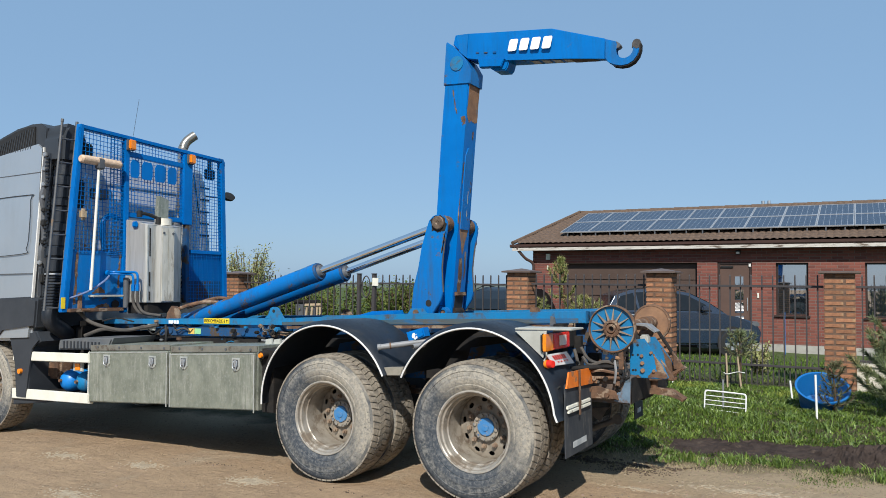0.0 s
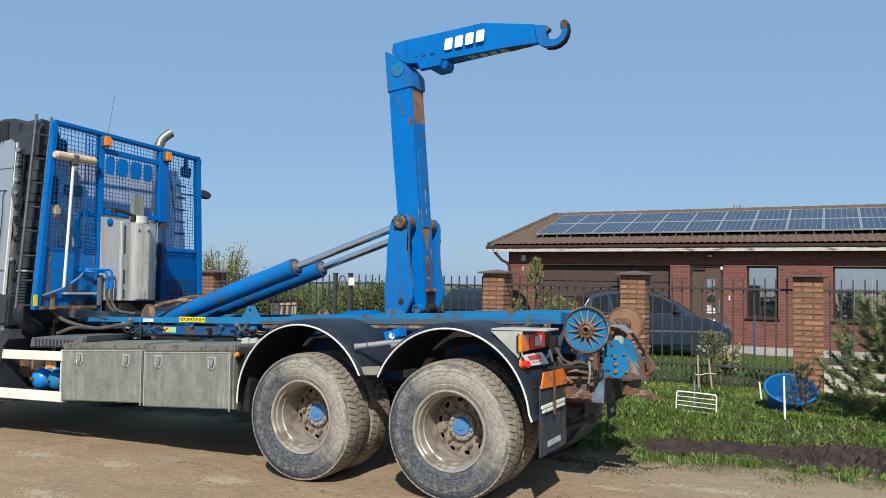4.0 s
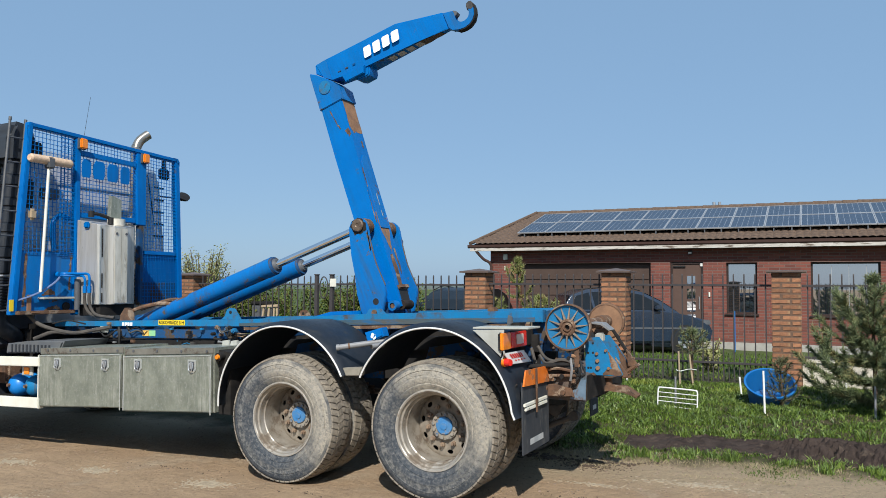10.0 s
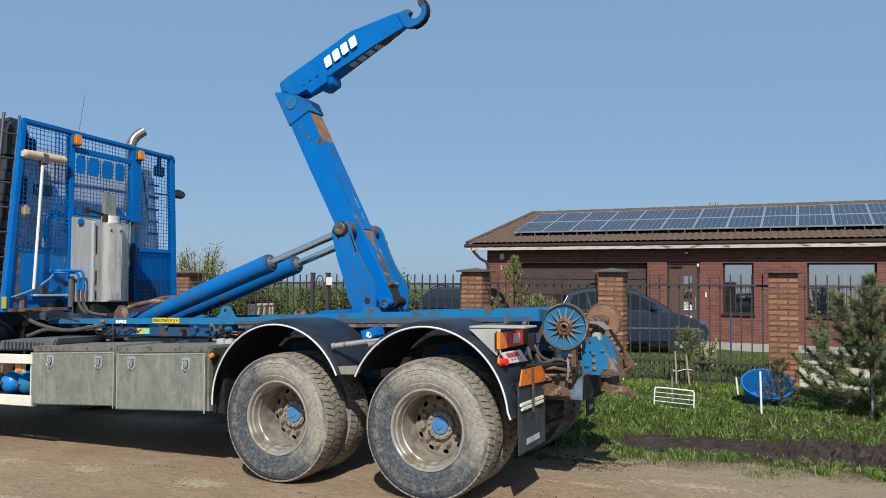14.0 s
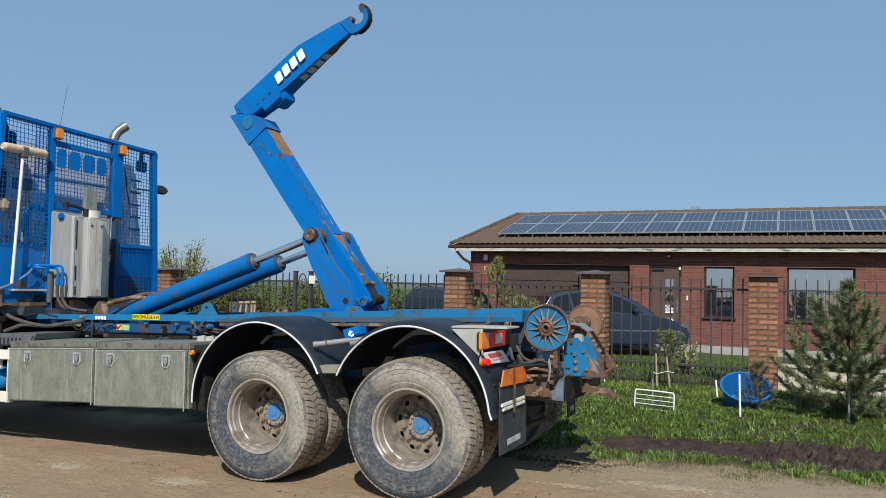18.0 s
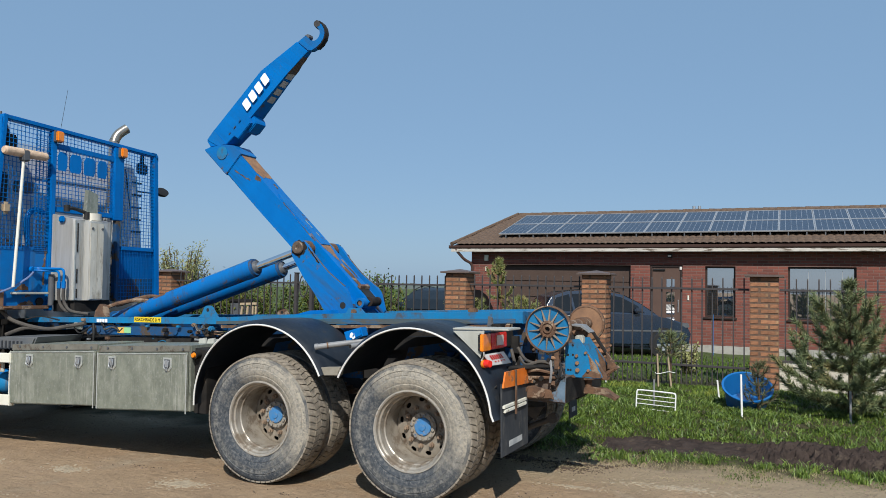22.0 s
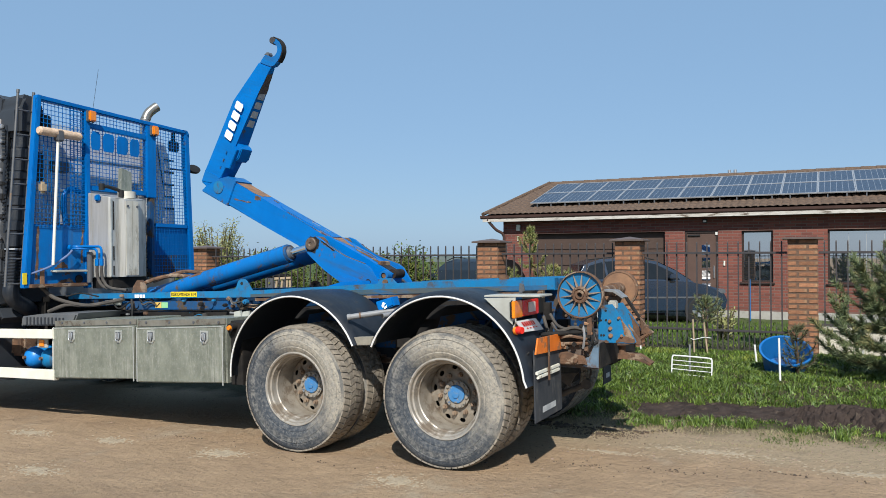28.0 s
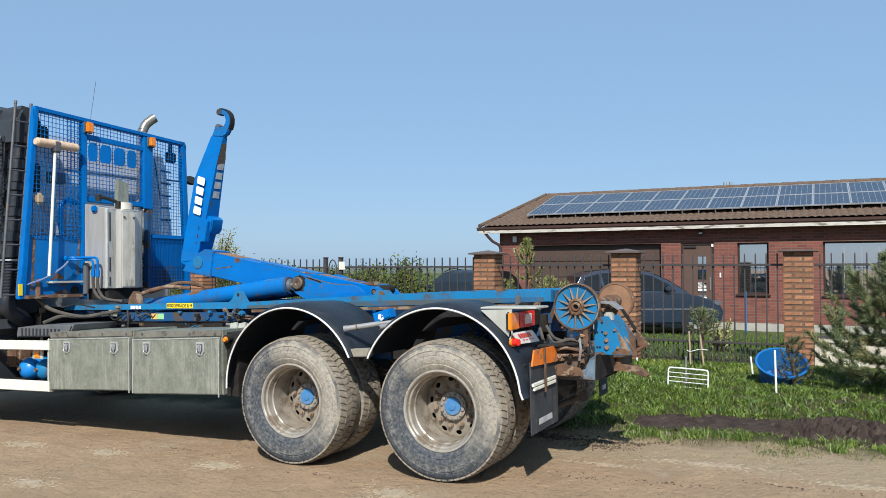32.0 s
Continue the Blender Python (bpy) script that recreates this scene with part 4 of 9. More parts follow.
# galvanised tool boxes
for x0, x1, hx in ((-4.42, -3.245, (-4.13, -3.46)), (-3.235, -2.14, (-3.03, -2.37))):
    s = lambda x: 0.018 * (x + 3.2)  # noqa: E731
    bm = prism(B(), [(x0, 0.47 + s(x0)), (x1, 0.50 + s(x1)), (x1, 1.065 + s(x1)), (x0, 1.05 + s(x0))], 0.075, 0.62, 0.006)
    tb = part("tool_box", bm, M_GALV, truck, "scratched galvanised steel tool box")
    bm = prism(B(), [(x0 + 0.012, 0.478 + s(x0)), (x1 - 0.012, 0.505 + s(x1)), (x1 - 0.012, 1.005 + s(x1)), (x0 + 0.012, 0.985 + s(x0))], 0.045, 0.073, 0.008)
    o = part("box_door", bm, M_GALV, tb)
    part("top_flange", prism(B(), [(x0 + 0.004, 0.992 + s(x0)), (x1 - 0.004, 1.012 + s(x1)), (x1 - 0.004, 1.066 + s(x1)), (x0 + 0.004, 1.051 + s(x0))], 0.066, 0.0745, 0.003), M_GALVTOP, tb, "dusty riveted top flange")
    for xa, xb in ((x0 + 0.010, x0 + 0.024), (x1 - 0.026, x1 - 0.012)):
        part("edge_fold", prism(B(), [(xa, 0.482 + s(xa)), (xb, 0.482 + s(xb)), (xb, 0.99 + s(xb)), (xa, 0.99 + s(xa))], 0.040, 0.0448, 0.002), M_GALVEDGE, o)
    part("edge_fold", prism(B(), [(x0 + 0.024, 0.972 + s(x0)), (x1 - 0.026, 0.992 + s(x1)), (x1 - 0.026, 1.002 + s(x1)), (x0 + 0.024, 0.982 + s(x0))], 0.040, 0.0448, 0.002), M_GALVEDGE, o)
    for x in hx:
        z = 0.905 + s(x)
        bm = prism(B(), [(x - 0.05, z + 0.055), (x + 0.05, z + 0.055), (x + 0.05, z - 0.03), (x + 0.02, z - 0.065), (x - 0.02, z - 0.065), (x - 0.05, z - 0.03)], 0.036, 0.046, 0.004)
        part("latch_plate", bm, M_GALVEDGE, tb, "bright latch plate")
        bm = prism(B(), [(x - 0.032, z + 0.04), (x + 0.032, z + 0.04), (x + 0.032, z - 0.02), (x + 0.012, z - 0.045), (x - 0.012, z - 0.045), (x - 0.032, z - 0.02)], 0.0335, 0.037)
        part("latch_recess", bm, M_STEELGREY, tb)
        part("latch_grip", bx(B(), x - 0.016, x + 0.016, 0.022, 0.036, z - 0.030, z + 0.036, 0.006), M_ALU, tb)
        part("latch_bow", tube(B(), [(x - 0.02, 0.030, z + 0.03), (x - 0.02, 0.020, z - 0.03), (x, 0.018, z - 0.044), (x + 0.02, 0.020, z - 0.03), (x + 0.02, 0.030, z + 0.03)], 0.004, 6, steps=3), M_ALU, tb)
    for k in range(4):
        x = x0 + 0.12 + k * (x1 - x0 - 0.2) / 3
        cy(bm := B(), (x, 0.076, 1.032 + s(x)), (x, 0.060, 1.032 + s(x)), 0.012, 8)
        part("rivet", bm, M_STEELGREY, tb)
bm = prism(B(), [(-2.135, 0.50), (-2.0, 0.50), (-2.0, 1.04), (-2.135, 1.06)], 0.12, 0.60, 0.004)
part("splash_plate", bm, M_CHASSIS, truck, "dark splash plate")
cy(bm := B(), (-2.09, 0.12, 1.01), (-2.09, 0.06, 1.005), 0.036, 18)
o = part("side_marker", bm, M_CHASSIS, truck, "round amber side marker lamp")
cy(bm := B(), (-2.09, 0.062, 1.005), (-2.09, 0.040, 1.003), 0.024, 18, 0.018)
part("lens", bm, M_AMBER, o)
for k in range(3):
    part("bracket", prism(B(), [(-2.36 + 0.1 * k, 1.06), (-2.27 + 0.1 * k, 1.06), (-2.28 + 0.1 * k, 1.13), (-2.35 + 0.1 * k, 1.12)], 0.40, 0.43, 0.004), M_PALEGREY, truck, "pale folded bracket")

# cream side guards, air tanks, amber reflector
part("tank_cradle", bx(B(), -5.46, -4.44, 0.12, 0.95, 0.478, 0.494, 0.003), M_CHASSIS, truck, "dark tray under the air tanks")
for za, zb in ((0.85, 0.945), (0.435, 0.54)):
    prism(bm := B(), [(-5.70, za - 0.02), (-4.395, za), (-4.395, zb), (-5.70, zb - 0.015)], 0.03, 0.06, 0.006)
    part("side_guard", bm, M_WHITE, truck, "cream painted side guard rail")
part("guard_post", bx(B(), -4.45, -4.40, 0.06, 0.10, 0.43, 0.96, 0.004), M_WHITE, truck)
M_TANKBLUE = surf("bright_blue_tank", (0.006, 0.215, 0.62), (0.01, 0.19, 0.56), 4.0, 0.4, spot=(0.2, 0.15, 0.1), spot_scale=5, spot_at=0.72)
for x, r in ((-5.02, 0.118), (-4.75, 0.115)):
    bm = B()
    lathe(bm, [(0.001, 0.17), (r * 0.4, 0.175), (r * 0.75, 0.20), (r * 0.95, 0.24), (r, 0.29), (r, 0.95), (r * 0.7, 1.0), (0.001, 1.02)], x, 0.617, 32)
    o = part("air_tank", bm, M_TANKBLUE if x < -4.8 else M_BLUE_WORN, truck, "blue compressed air tank")
    cy(bm := B(), (x - 0.02, 0.19, 0.625), (x - 0.02, 0.145, 0.625), 0.018, 8)
    part("valve", bm, M_RUST, o)
o = part("reflector_plate", bx(B(), -4.745, -4.585, 0.10, 0.12, 0.745, 0.845, 0.006), M_PALEGREY, truck)
part("reflector", bx(B(), -4.705, -4.625, 0.09, 0.10, 0.76, 0.83, 0.004), M_AMBER, o, "amber reflector")
part("bracket_block", bx(B(), -5.45, -5.2, 0.25, 0.6, 0.62, 0.90, 0.03), M_RUST, truck, "grimy brown bracket")
part("battery_cover", prism(B(), [(-5.1, 0.955), (-4.35, 0.975), (-4.25, 1.02), (-4.2, 1.10), (-4.75, 1.09), (-5.08, 1.06)], 0.16, 0.72, 0.015), surf("dusty_grey_cover", (0.085, 0.094, 0.105), (0.12, 0.122, 0.122), 6.0, 0.6, bump=0.1), truck, "dusty grey ribbed battery cover")
for k in range(11):
    x = -5.0 + 0.058 * k
    part("cover_rib", prism(B(), [(x, 0.972), (x + 0.022, 0.973), (x + 0.022, 1.055), (x, 1.053)], 0.150, 0.162, 0.003), M_CABGREY, truck)
part("engine_bulk", bx(B(), -6.2, -5.15, 0.45, 2.05, 0.45, 1.25, 0.06), M_CHASSIS, truck)

M_LADDER = surf("grey_ladder_steel", (0.085, 0.088, 0.092), (0.13, 0.13, 0.13), 7.0, 0.5, metal=0.3, bump=0.05, spot=(0.24, 0.16, 0.10), spot_scale=5, spot_at=0.66)
# cab
cab_prof = [(-8.2, 0.95), (-5.36, 1.06), (-5.33, 1.45), (-5.32, 3.18), (-5.42, 3.26), (-8.0, 3.0), (-8.3, 1.9)]
bm = prism(B(), cab_prof, 0.0, 2.5, 0.03)
for v in bm.verts:
    v.co.y += (0.10 if v.co.y < 1.25 else -0.10) * max(0.0, (v.co.z - 1.5) / 1.9)
cab = part("cab", bm, M_SILVER, truck, "silver truck cab with dark roof fairing")
bm = prism(B(), [(-8.0, 2.90), (-5.40, 3.17), (-5.32, 3.19), (-5.30, 3.40), (-5.42, 3.465), (-5.60, 3.475), (-5.85, 3.445), (-6.15, 3.375), (-6.5, 3.28), (-7.0, 3.13), (-7.9, 2.93)], 0.11, 0.30, 0.035)
part("roof_fairing", bm, M_CABGREY, cab, "dark grey ribbed roof fairing")
bm = prism_x(B(), [(0.13, 1.55), (2.37, 1.55), (2.31, 3.165), (0.22, 3.165)], -5.316, -5.296)
rw = part("rear_wall", bm, surf("dusty_silver_sheet", (0.56, 0.60, 0.66), (0.46, 0.50, 0.56), 4.0, 0.5, metal=0.15, bump=0.05, streak=(0.36, 0.38, 0.40), streak_scale=7.0, streak_amount=0.6), cab, "pale dusty silver rear wall of the cab")
for z in (2.05, 2.45, 2.85):
    part("wall_rib", bx(B(), -5.2955, -5.283, 0.24, 2.28, z, z + 0.03, 0.004), M_SILVER, rw)
bm = prism(B(), [(-7.6, 2.96), (-5.50, 3.18), (-5.50, 3.435), (-5.62, 3.44), (-5.85, 3.41), (-6.15, 3.34), (-6.5, 3.245), (-7.0, 3.10), (-7.6, 2.97)], 0.094, 0.112)
gr = part("fairing_grille", bm, M_INK, cab, "black slanted side grille")
for k in range(26):
    x = -6.75 + k * 0.047
    zr_ = 3.165 + max(0.03, min(0.245, 0.245 - 0.27 * (-5.72 - x)))
    prism(bm := B(), [(x, 3.10 + 0.09 * (x + 6.75) / 1.25), (x + 0.012, 3.10 + 0.09 * (x + 6.75) / 1.25), (x + 0.066, zr_), (x + 0.054, zr_)], 0.088, 0.095)
    part("grille_rib", bm, M_CABGREY, gr)
bm = prism(B(), [(-5.335, 1.52), (-5.318, 1.52), (-5.306, 3.18), (-5.322, 3.18)], -0.006, 0.02)
for v in bm.verts:
    v.co.y += 0.10 * max(0.0, (v.co.z - 1.5) / 1.9)
part("corner_trim", bm, M_WHITE_TRIM, cab)
for pts in ([(-7.0, 2.64), (-5.56, 2.66), (-5.485, 2.60), (-5.47, 2.2), (-5.50, 2.06), (-5.60, 2.0), (-7.0, 1.97)],):
    bm = B()
    tube(bm, [(x, -0.002 + 0.10 * max(0, (z - 1.5) / 1.9), z) for x, z in pts], 0.0045, 6, steps=4)
    part("hatch_seam", bm, M_CABGREY, cab, "seam of the side locker")
for z in (1.78, 2.90):
    bm = bx(B(), -8.0, -5.34, -0.002 + 0.10 * (z - 1.5) / 1.9, 0.01 + 0.10 * (z - 1.5) / 1.9, z, z + 0.008)
    part("panel_seam", bm, M_STEELGREY, cab)
bm = prism(B(), [(-8.2, 1.06), (-5.9, 1.07), (-5.85, 1.18), (-5.25, 1.20), (-5.22, 1.50), (-5.36, 1.53), (-8.2, 1.45)], -0.015, 0.6, 0.02)
part("lower_panel", bm, M_CABGREY, cab, "dark grey lower side panel")
bm = prism(B(), [(-5.62, 0.42), (-5.42, 0.42), (-5.36, 0.98), (-5.20, 1.05), (-5.28, 1.16), (-5.80, 1.14), (-5.70, 1.02), (-5.62, 0.8)], 0.02, 0.42, 0.02)
part("front_mudguard", bm, M_CABGREY, cab, "dark grey front mudguard")
prism(bm := B(), [(-5.72, 0.34), (-5.10, 0.40), (-5.2, 0.44), (-5.72, 0.44)], 0.06, 0.4, 0.008)
part("splash_lip", bm, M_CABGREY, cab)
cy(bm := B(), (-5.52, 0.03, 0.72), (-5.52, -0.01, 0.72), 0.028, 14)
part("front_marker", bm, M_AMBER, cab, "round amber marker")
bm = bx(B(), -5.32, -5.235, 0.05, 0.17, 1.52, 1.86, 0.02)
part("corner_box", bm, M_CABGREY, cab)
# air intake behind the cab: stacked black trunk above, bellows below
ty = lambda z: 0.115 + 0.085 * (z - 1.7)  # noqa: E731
XT = -5.13


def round_stack(name, prof, rx, ry, material, lab=""):
    bm = B()
    rings = [[bm.verts.new((XT + rx * r * math.cos(2 * math.pi * k / 20), ty(z) + ry * r * math.sin(2 * math.pi * k / 20), z)) for k in range(20)] for r, z in prof]
    for a, b in zip(rings, rings[1:]):
        for k in range(20):
            bm.faces.new((a[k], a[(k + 1) % 20], b[(k + 1) % 20], b[k]))
    return part(name, bm, material, truck, lab)


prof = [(0.3, 1.78)]
for z, h, r in ((1.80, 0.16, 0.95), (1.97, 0.10, 1.05), (2.08, 0.15, 0.96), (2.24, 0.09, 1.06), (2.34, 0.17, 0.95), (2.52, 0.08, 1.07), (2.61, 0.13, 0.97), (2.75, 0.10, 1.08), (2.86, 0.12, 0.96)):
    prof += [(r - 0.05, z), (r, z + 0.004), (r, z + h - 0.006), (r - 0.05, z + h)]
trunk = round_stack("air_trunk", prof + [(0.3, 3.0)], 0.098, 0.098, M_BLACK, "black moulded air intake trunk")
prof = [(0.3, 1.38)]
for k in range(11):
    z = 1.40 + k * 0.032
    prof += [(0.90, z), (1.0, z + 0.010), (1.0, z + 0.016), (0.90, z + 0.026)]
round_stack("intake_bellows", prof + [(0.3, 1.76)], 0.092, 0.092, M_BLACK, "black rubber bellows")
round_stack("hose_clamp", [(0.9, 1.765), (1.03, 1.767), (1.03, 1.783), (0.9, 1.785)], 0.094, 0.094, M_ALU, "bright hose clamp")
bm = prism_x(B(), [(0.095, 2.98), (0.42, 2.98), (0.45, 3.30), (0.36, 3.43), (0.16, 3.45), (0.10, 3.30)], -5.38, -5.03)
bmesh.ops.bevel(bm, geom=bm.edges[:], offset=0.055, segments=4, affect="EDGES")
part("intake_head", bm, M_CABGREY, truck, "dark grey air intake head")
tube(bm := B(), [(XT, ty(1.40), 1.42), (XT, ty(1.3) + 0.01, 1.27), (-5.2, 0.3, 1.14), (-5.5, 0.6, 1.05)], 0.085, 14)
part("intake_elbow", bm, M_BLACK, truck)
# corner of the cab's rear wall: curved grey sheet, corrugated line, clips, dark channel
bm = B()
cols = []
for k in range(33):
    z = 1.50 + 1.62 * k / 32
    w = 0.014 * math.sin(z * 9) + 0.010 * math.sin(z * 21)
    cols.append([bm.verts.new((x, y + w, z)) for x, y in ((-5.30, 0.055), (-5.262, 0.065), (-5.252, 0.10), (-5.258, 0.15), (-5.30, 0.17))])
for a, b in zip(cols, cols[1:]):
    for j in range(4):
        bm.faces.new((a[j], a[j + 1], b[j + 1], b[j]))
part("corner_sheet", bm, M_STEELGREY, cab, "grey curved corner sheet behind the cab")
tube(bm := B(), [(-5.20, 0.06, 1.95), (-5.20, 0.075, 2.25), (-5.21, 0.06, 2.5), (-5.20, 0.085, 2.8), (-5.21, 0.10, 3.1)], 0.016, 8)
o = part("corrugated_line", bm, M_BLACK, cab, "black corrugated line")
for k in range(26):
    z = 1.98 + k * 0.042
    cy(bm := B(), (-5.203, 0.068 + 0.012 * math.sin(z * 8), z), (-5.203, 0.068 + 0.012 * math.sin(z * 8), z + 0.02), 0.021, 8)
    part("rib", bm, M_BLACK, o)
for z in (3.09, 2.93, 2.76, 2.62, 1.90):
    part("clip", bx(B(), -5.29, -5.235, 0.018 + 0.03 * (z - 1.9), 0.05 + 0.03 * (z - 1.9), z - 0.022, z + 0.022, 0.008), M_ALU, cab, "pale plastic clip")
for z, h in ((2.30, 0.07), (2.10, 0.05), (2.45, 0.05), (1.68, 0.10)):
    part("small_bracket", bx(B(), -5.27, -5.19, 0.03, 0.085, z, z + h, 0.012), M_INK, cab)
# ladder
lean = lambda z: -0.086 + 0.0765 * (z - 1.41)  # noqa: E731
XL = -4.975
lad = empty_part("ladder", truck, Matrix())
for dy in (0.0, 0.174):
    cy(bm := B(), (XL, lean(1.38) + dy, 1.38), (XL, lean(3.44) + dy, 3.44), 0.0135, 10)
    o = part("ladder_rail", bm, M_LADDER, lad)
    cy(bm := B(), (XL, lean(3.42) + dy, 3.42), (XL, lean(3.455) + dy, 3.455), 0.016, 10)
    part("rail_cap", bm, M_LADDER, o)
for k in range(8):
    z = 1.405 + k * 0.262
    cy(bm := B(), (XL, lean(z), z), (XL, lean(z) + 0.174, z + 0.004), 0.009, 8)
    part("rung", bm, M_LADDER, lad)
for z in (2.0, 2.6, 2.85):
    part("rail_bracket", bx(B(), XL - 0.02, XL + 0.03, lean(z) + 0.165, lean(z) + 0.205, z, z + 0.03, 0.004), M_LADDER, lad)

# protective headboard with wire mesh
XH = -4.91
edge = lambda z: (0.055 + 0.165 * (z - 1.38) / 2.0, 2.425 - 0.075 * (z - 1.38) / 2.0)  # noqa: E731
hb = empty_part("headboard", truck, Matrix())
ZT = 3.375


def slant(bm, x0, x1, ya, yb, z0, yc, yd, z1):
    """A bar between heights, from (ya, yb) at z0 to (yc, yd) at z1."""
    a = [bm.verts.new((x, y, z)) for z, ys in ((z0, (ya, yb)), (z1, (yc, yd))) for y in ys for x in (x0, x1)]
    for q in ((0, 1, 3, 2), (4, 6, 7, 5), (0, 4, 5, 1), (2, 3, 7, 6), (0, 2, 6, 4), (1, 5, 7, 3)):
        bm.faces.new([a[i] for i in q])
    bmesh.ops.bevel(bm, geom=bm.edges[:], offset=0.006, segments=2, affect="EDGES")
    return bm


part("side_post", slant(B(), XH - 0.04, XH + 0.04, edge(1.36)[0], edge(1.36)[0] + 0.062, 1.36, edge(ZT)[0], edge(ZT)[0] + 0.048, ZT), M_BLUE, hb)
part("side_post", slant(B(), XH - 0.04, XH + 0.04, edge(1.36)[1] - 0.075, edge(1.36)[1], 1.36, edge(ZT)[1] - 0.07, edge(ZT)[1], ZT - 0.05), M_BLUE, hb)
part("top_rail", bx(B(), XH - 0.04, XH + 0.04, edge(ZT)[0] + 0.02, edge(ZT)[1] - 0.03, ZT - 0.055, ZT, 0.014), M_BLUE, hb)
part("corner_gusset", prism_x(B(), [(edge(ZT)[1] - 0.10, ZT), (edge(ZT)[1] - 0.03, ZT), (edge(ZT)[1], ZT - 0.04), (edge(ZT)[1], ZT - 0.10)], XH - 0.04, XH + 0.04), M_BLUE, hb)
part("middle_post", bx(B(), XH - 0.03, XH + 0.045, 0.79, 0.855, 1.34, ZT - 0.056, 0.008), M_BLUE, hb)
part("middle_post", bx(B(), XH - 0.03, XH + 0.045, 1.655, 1.80, 2.42, ZT - 0.056, 0.008), M_BLUE, hb)
part("middle_post", bx(B(), XH - 0.03, XH + 0.045, 1.70, 1.76, 1.44, 2.42, 0.008), M_BLUE_DIRTY, hb)
part("cross_rail", bx(B(), XH - 0.025, XH + 0.03, 0.857, 1.654, 3.14, 3.20, 0.006), M_BLUE, hb)
part("cross_rail", bx(B(), XH - 0.025, XH + 0.03, 0.857, 1.654, 2.44, 2.50, 0.006), M_BLUE, hb)
part("cross_rail", bx(B(), XH - 0.025, XH + 0.03, 1.80, 2.31, 2.06, 2.11, 0.006), M_BLUE, hb)
bm = prism_x(B(), [(0.06, 1.37), (0.788, 1.37), (0.788, 2.04), (0.115, 2.04)], XH - 0.012, XH + 0.012)
part("lower_panel", bm, M_BLUE_CHIPPED, hb, "blue sheet panel with rust patches")


def torn(pts, seed, amp=0.010, sub=5):
    """An uneven closed outline through corner points."""
    r = random.Random(seed)
    out = []
    for (a, b), (c, d) in zip(pts, pts[1:] + pts[:1]):
        for k in range(sub):
            t = k / sub
            out.append((a + (c - a) * t + r.uniform(-amp, amp), b + (d - b) * t + r.uniform(-amp, amp)))
    return out


for i, pts in enumerate(([(0.180, 1.44), (0.215, 1.45), (0.228, 1.70), (0.24, 2.0), (0.23, 2.03), (0.21, 1.95), (0.20, 1.70)], [(0.735, 1.82), (0.765, 1.82), (0.785, 2.03), (0.745, 2.05), (0.755, 1.93)], [(0.40, 1.56), (0.58, 1.57), (0.55, 1.62), (0.50, 1.64), (0.46, 1.60)], [(0.28, 2.06), (0.34, 2.07), (0.33, 2.10), (0.29, 2.105)], [(0.45, 1.405), (0.66, 1.405), (0.60, 1.45), (0.50, 1.44)], [(0.735, 1.62), (0.76, 1.62), (0.77, 1.78), (0.745, 1.77)])):
    bm = B()
    bm.faces.new([bm.verts.new((XH + 0.0135, y, z)) for y, z in torn(pts, i, 0.008)])
    part("rust_patch", bm, M_RUST, hb, "flaking rust on the sheet", 0)
part("panel_flange", bx(B(), XH - 0.02, XH + 0.10, 0.10, 0.77, 1.36, 1.40, 0.006), M_RUST, hb, "rusty bottom flange")
part("lower_panel", bx(B(), XH - 0.03, XH - 0.01, 1.77, 2.36, 1.72, 2.06), M_BLUE, hb)
part("lower_panel", bx(B(), XH - 0.03, XH - 0.01, 1.77, 2.36, 1.44, 1.716), M_BLUE_DIRTY, hb)


def wires(y0, y1, z0, z1, step, material, r=0.0030):
    bm = B()
    ny, nz = int((y1 - y0) / step), int((z1 - z0) / step)
    for k in range(ny + 1):
        y = y0 + (y1 - y0) * k / ny
        bx(bm, XH + 0.02, XH + 0.024, y - r, y + r, z0, z1)
    for k in range(nz + 1):
        z = z0 + (z1 - z0) * k / nz
        bx(bm, XH + 0.024, XH + 0.028, y0, y1, z - r, z + r)
    return part("wire_mesh", bm, material, hb, "blue welded wire mesh", 0)


wires(0.155, 0.79, 2.02, 2.62, 0.045, M_BLUE)
wires(0.205, 0.79, 2.62, ZT - 0.04, 0.045, M_BLUE)
wires(0.62, 0.79, 2.0, ZT - 0.04, 0.041, M_BLUE)
wires(0.855, 1.655, 3.19, ZT - 0.05, 0.045, M_BLUE)
wires(0.855, 1.655, 2.48, 3.14, 0.043, M_BLUE)
wires(1.80, 2.32, 2.10, ZT - 0.06, 0.042, M_BLUE)
wires(1.765, 2.36, 1.45, 2.07, 0.042, M_BLUE)
# sheet shapes fixed in the mesh: four plain blue plates where the maker's mark sits
for k, (y0, y1) in enumerate(((0.862, 0.985), (1.02, 1.175), (1.21, 1.365), (1.40, 1.535))):
    bm = prism_x(B(), [(y0 + 0.01, 2.90), (y1 - 0.02, 2.90), (y1, 2.95), (y1, 3.07), (y1 - 0.02, 3.11), (y0 + 0.03, 3.11), (y0, 3.06), (y0, 2.95)], XH + 0.042, XH + 0.048)
    part("mark_plate", bm, M_BLUE, hb, "plain dark blue sheet mark")
for y in (0.80, 1.70):
    o = part("beacon_box", bx(B(), XH + 0.046, XH + 0.075, y - 0.005, y + 0.095, 3.20, 3.325, 0.006), M_STEELGREY, hb)
    part("amber_lamp", bx(B(), XH + 0.076, XH + 0.115, y, y + 0.09, 3.205, 3.32, 0.012), M_AMBER, o, "amber marker lamp")
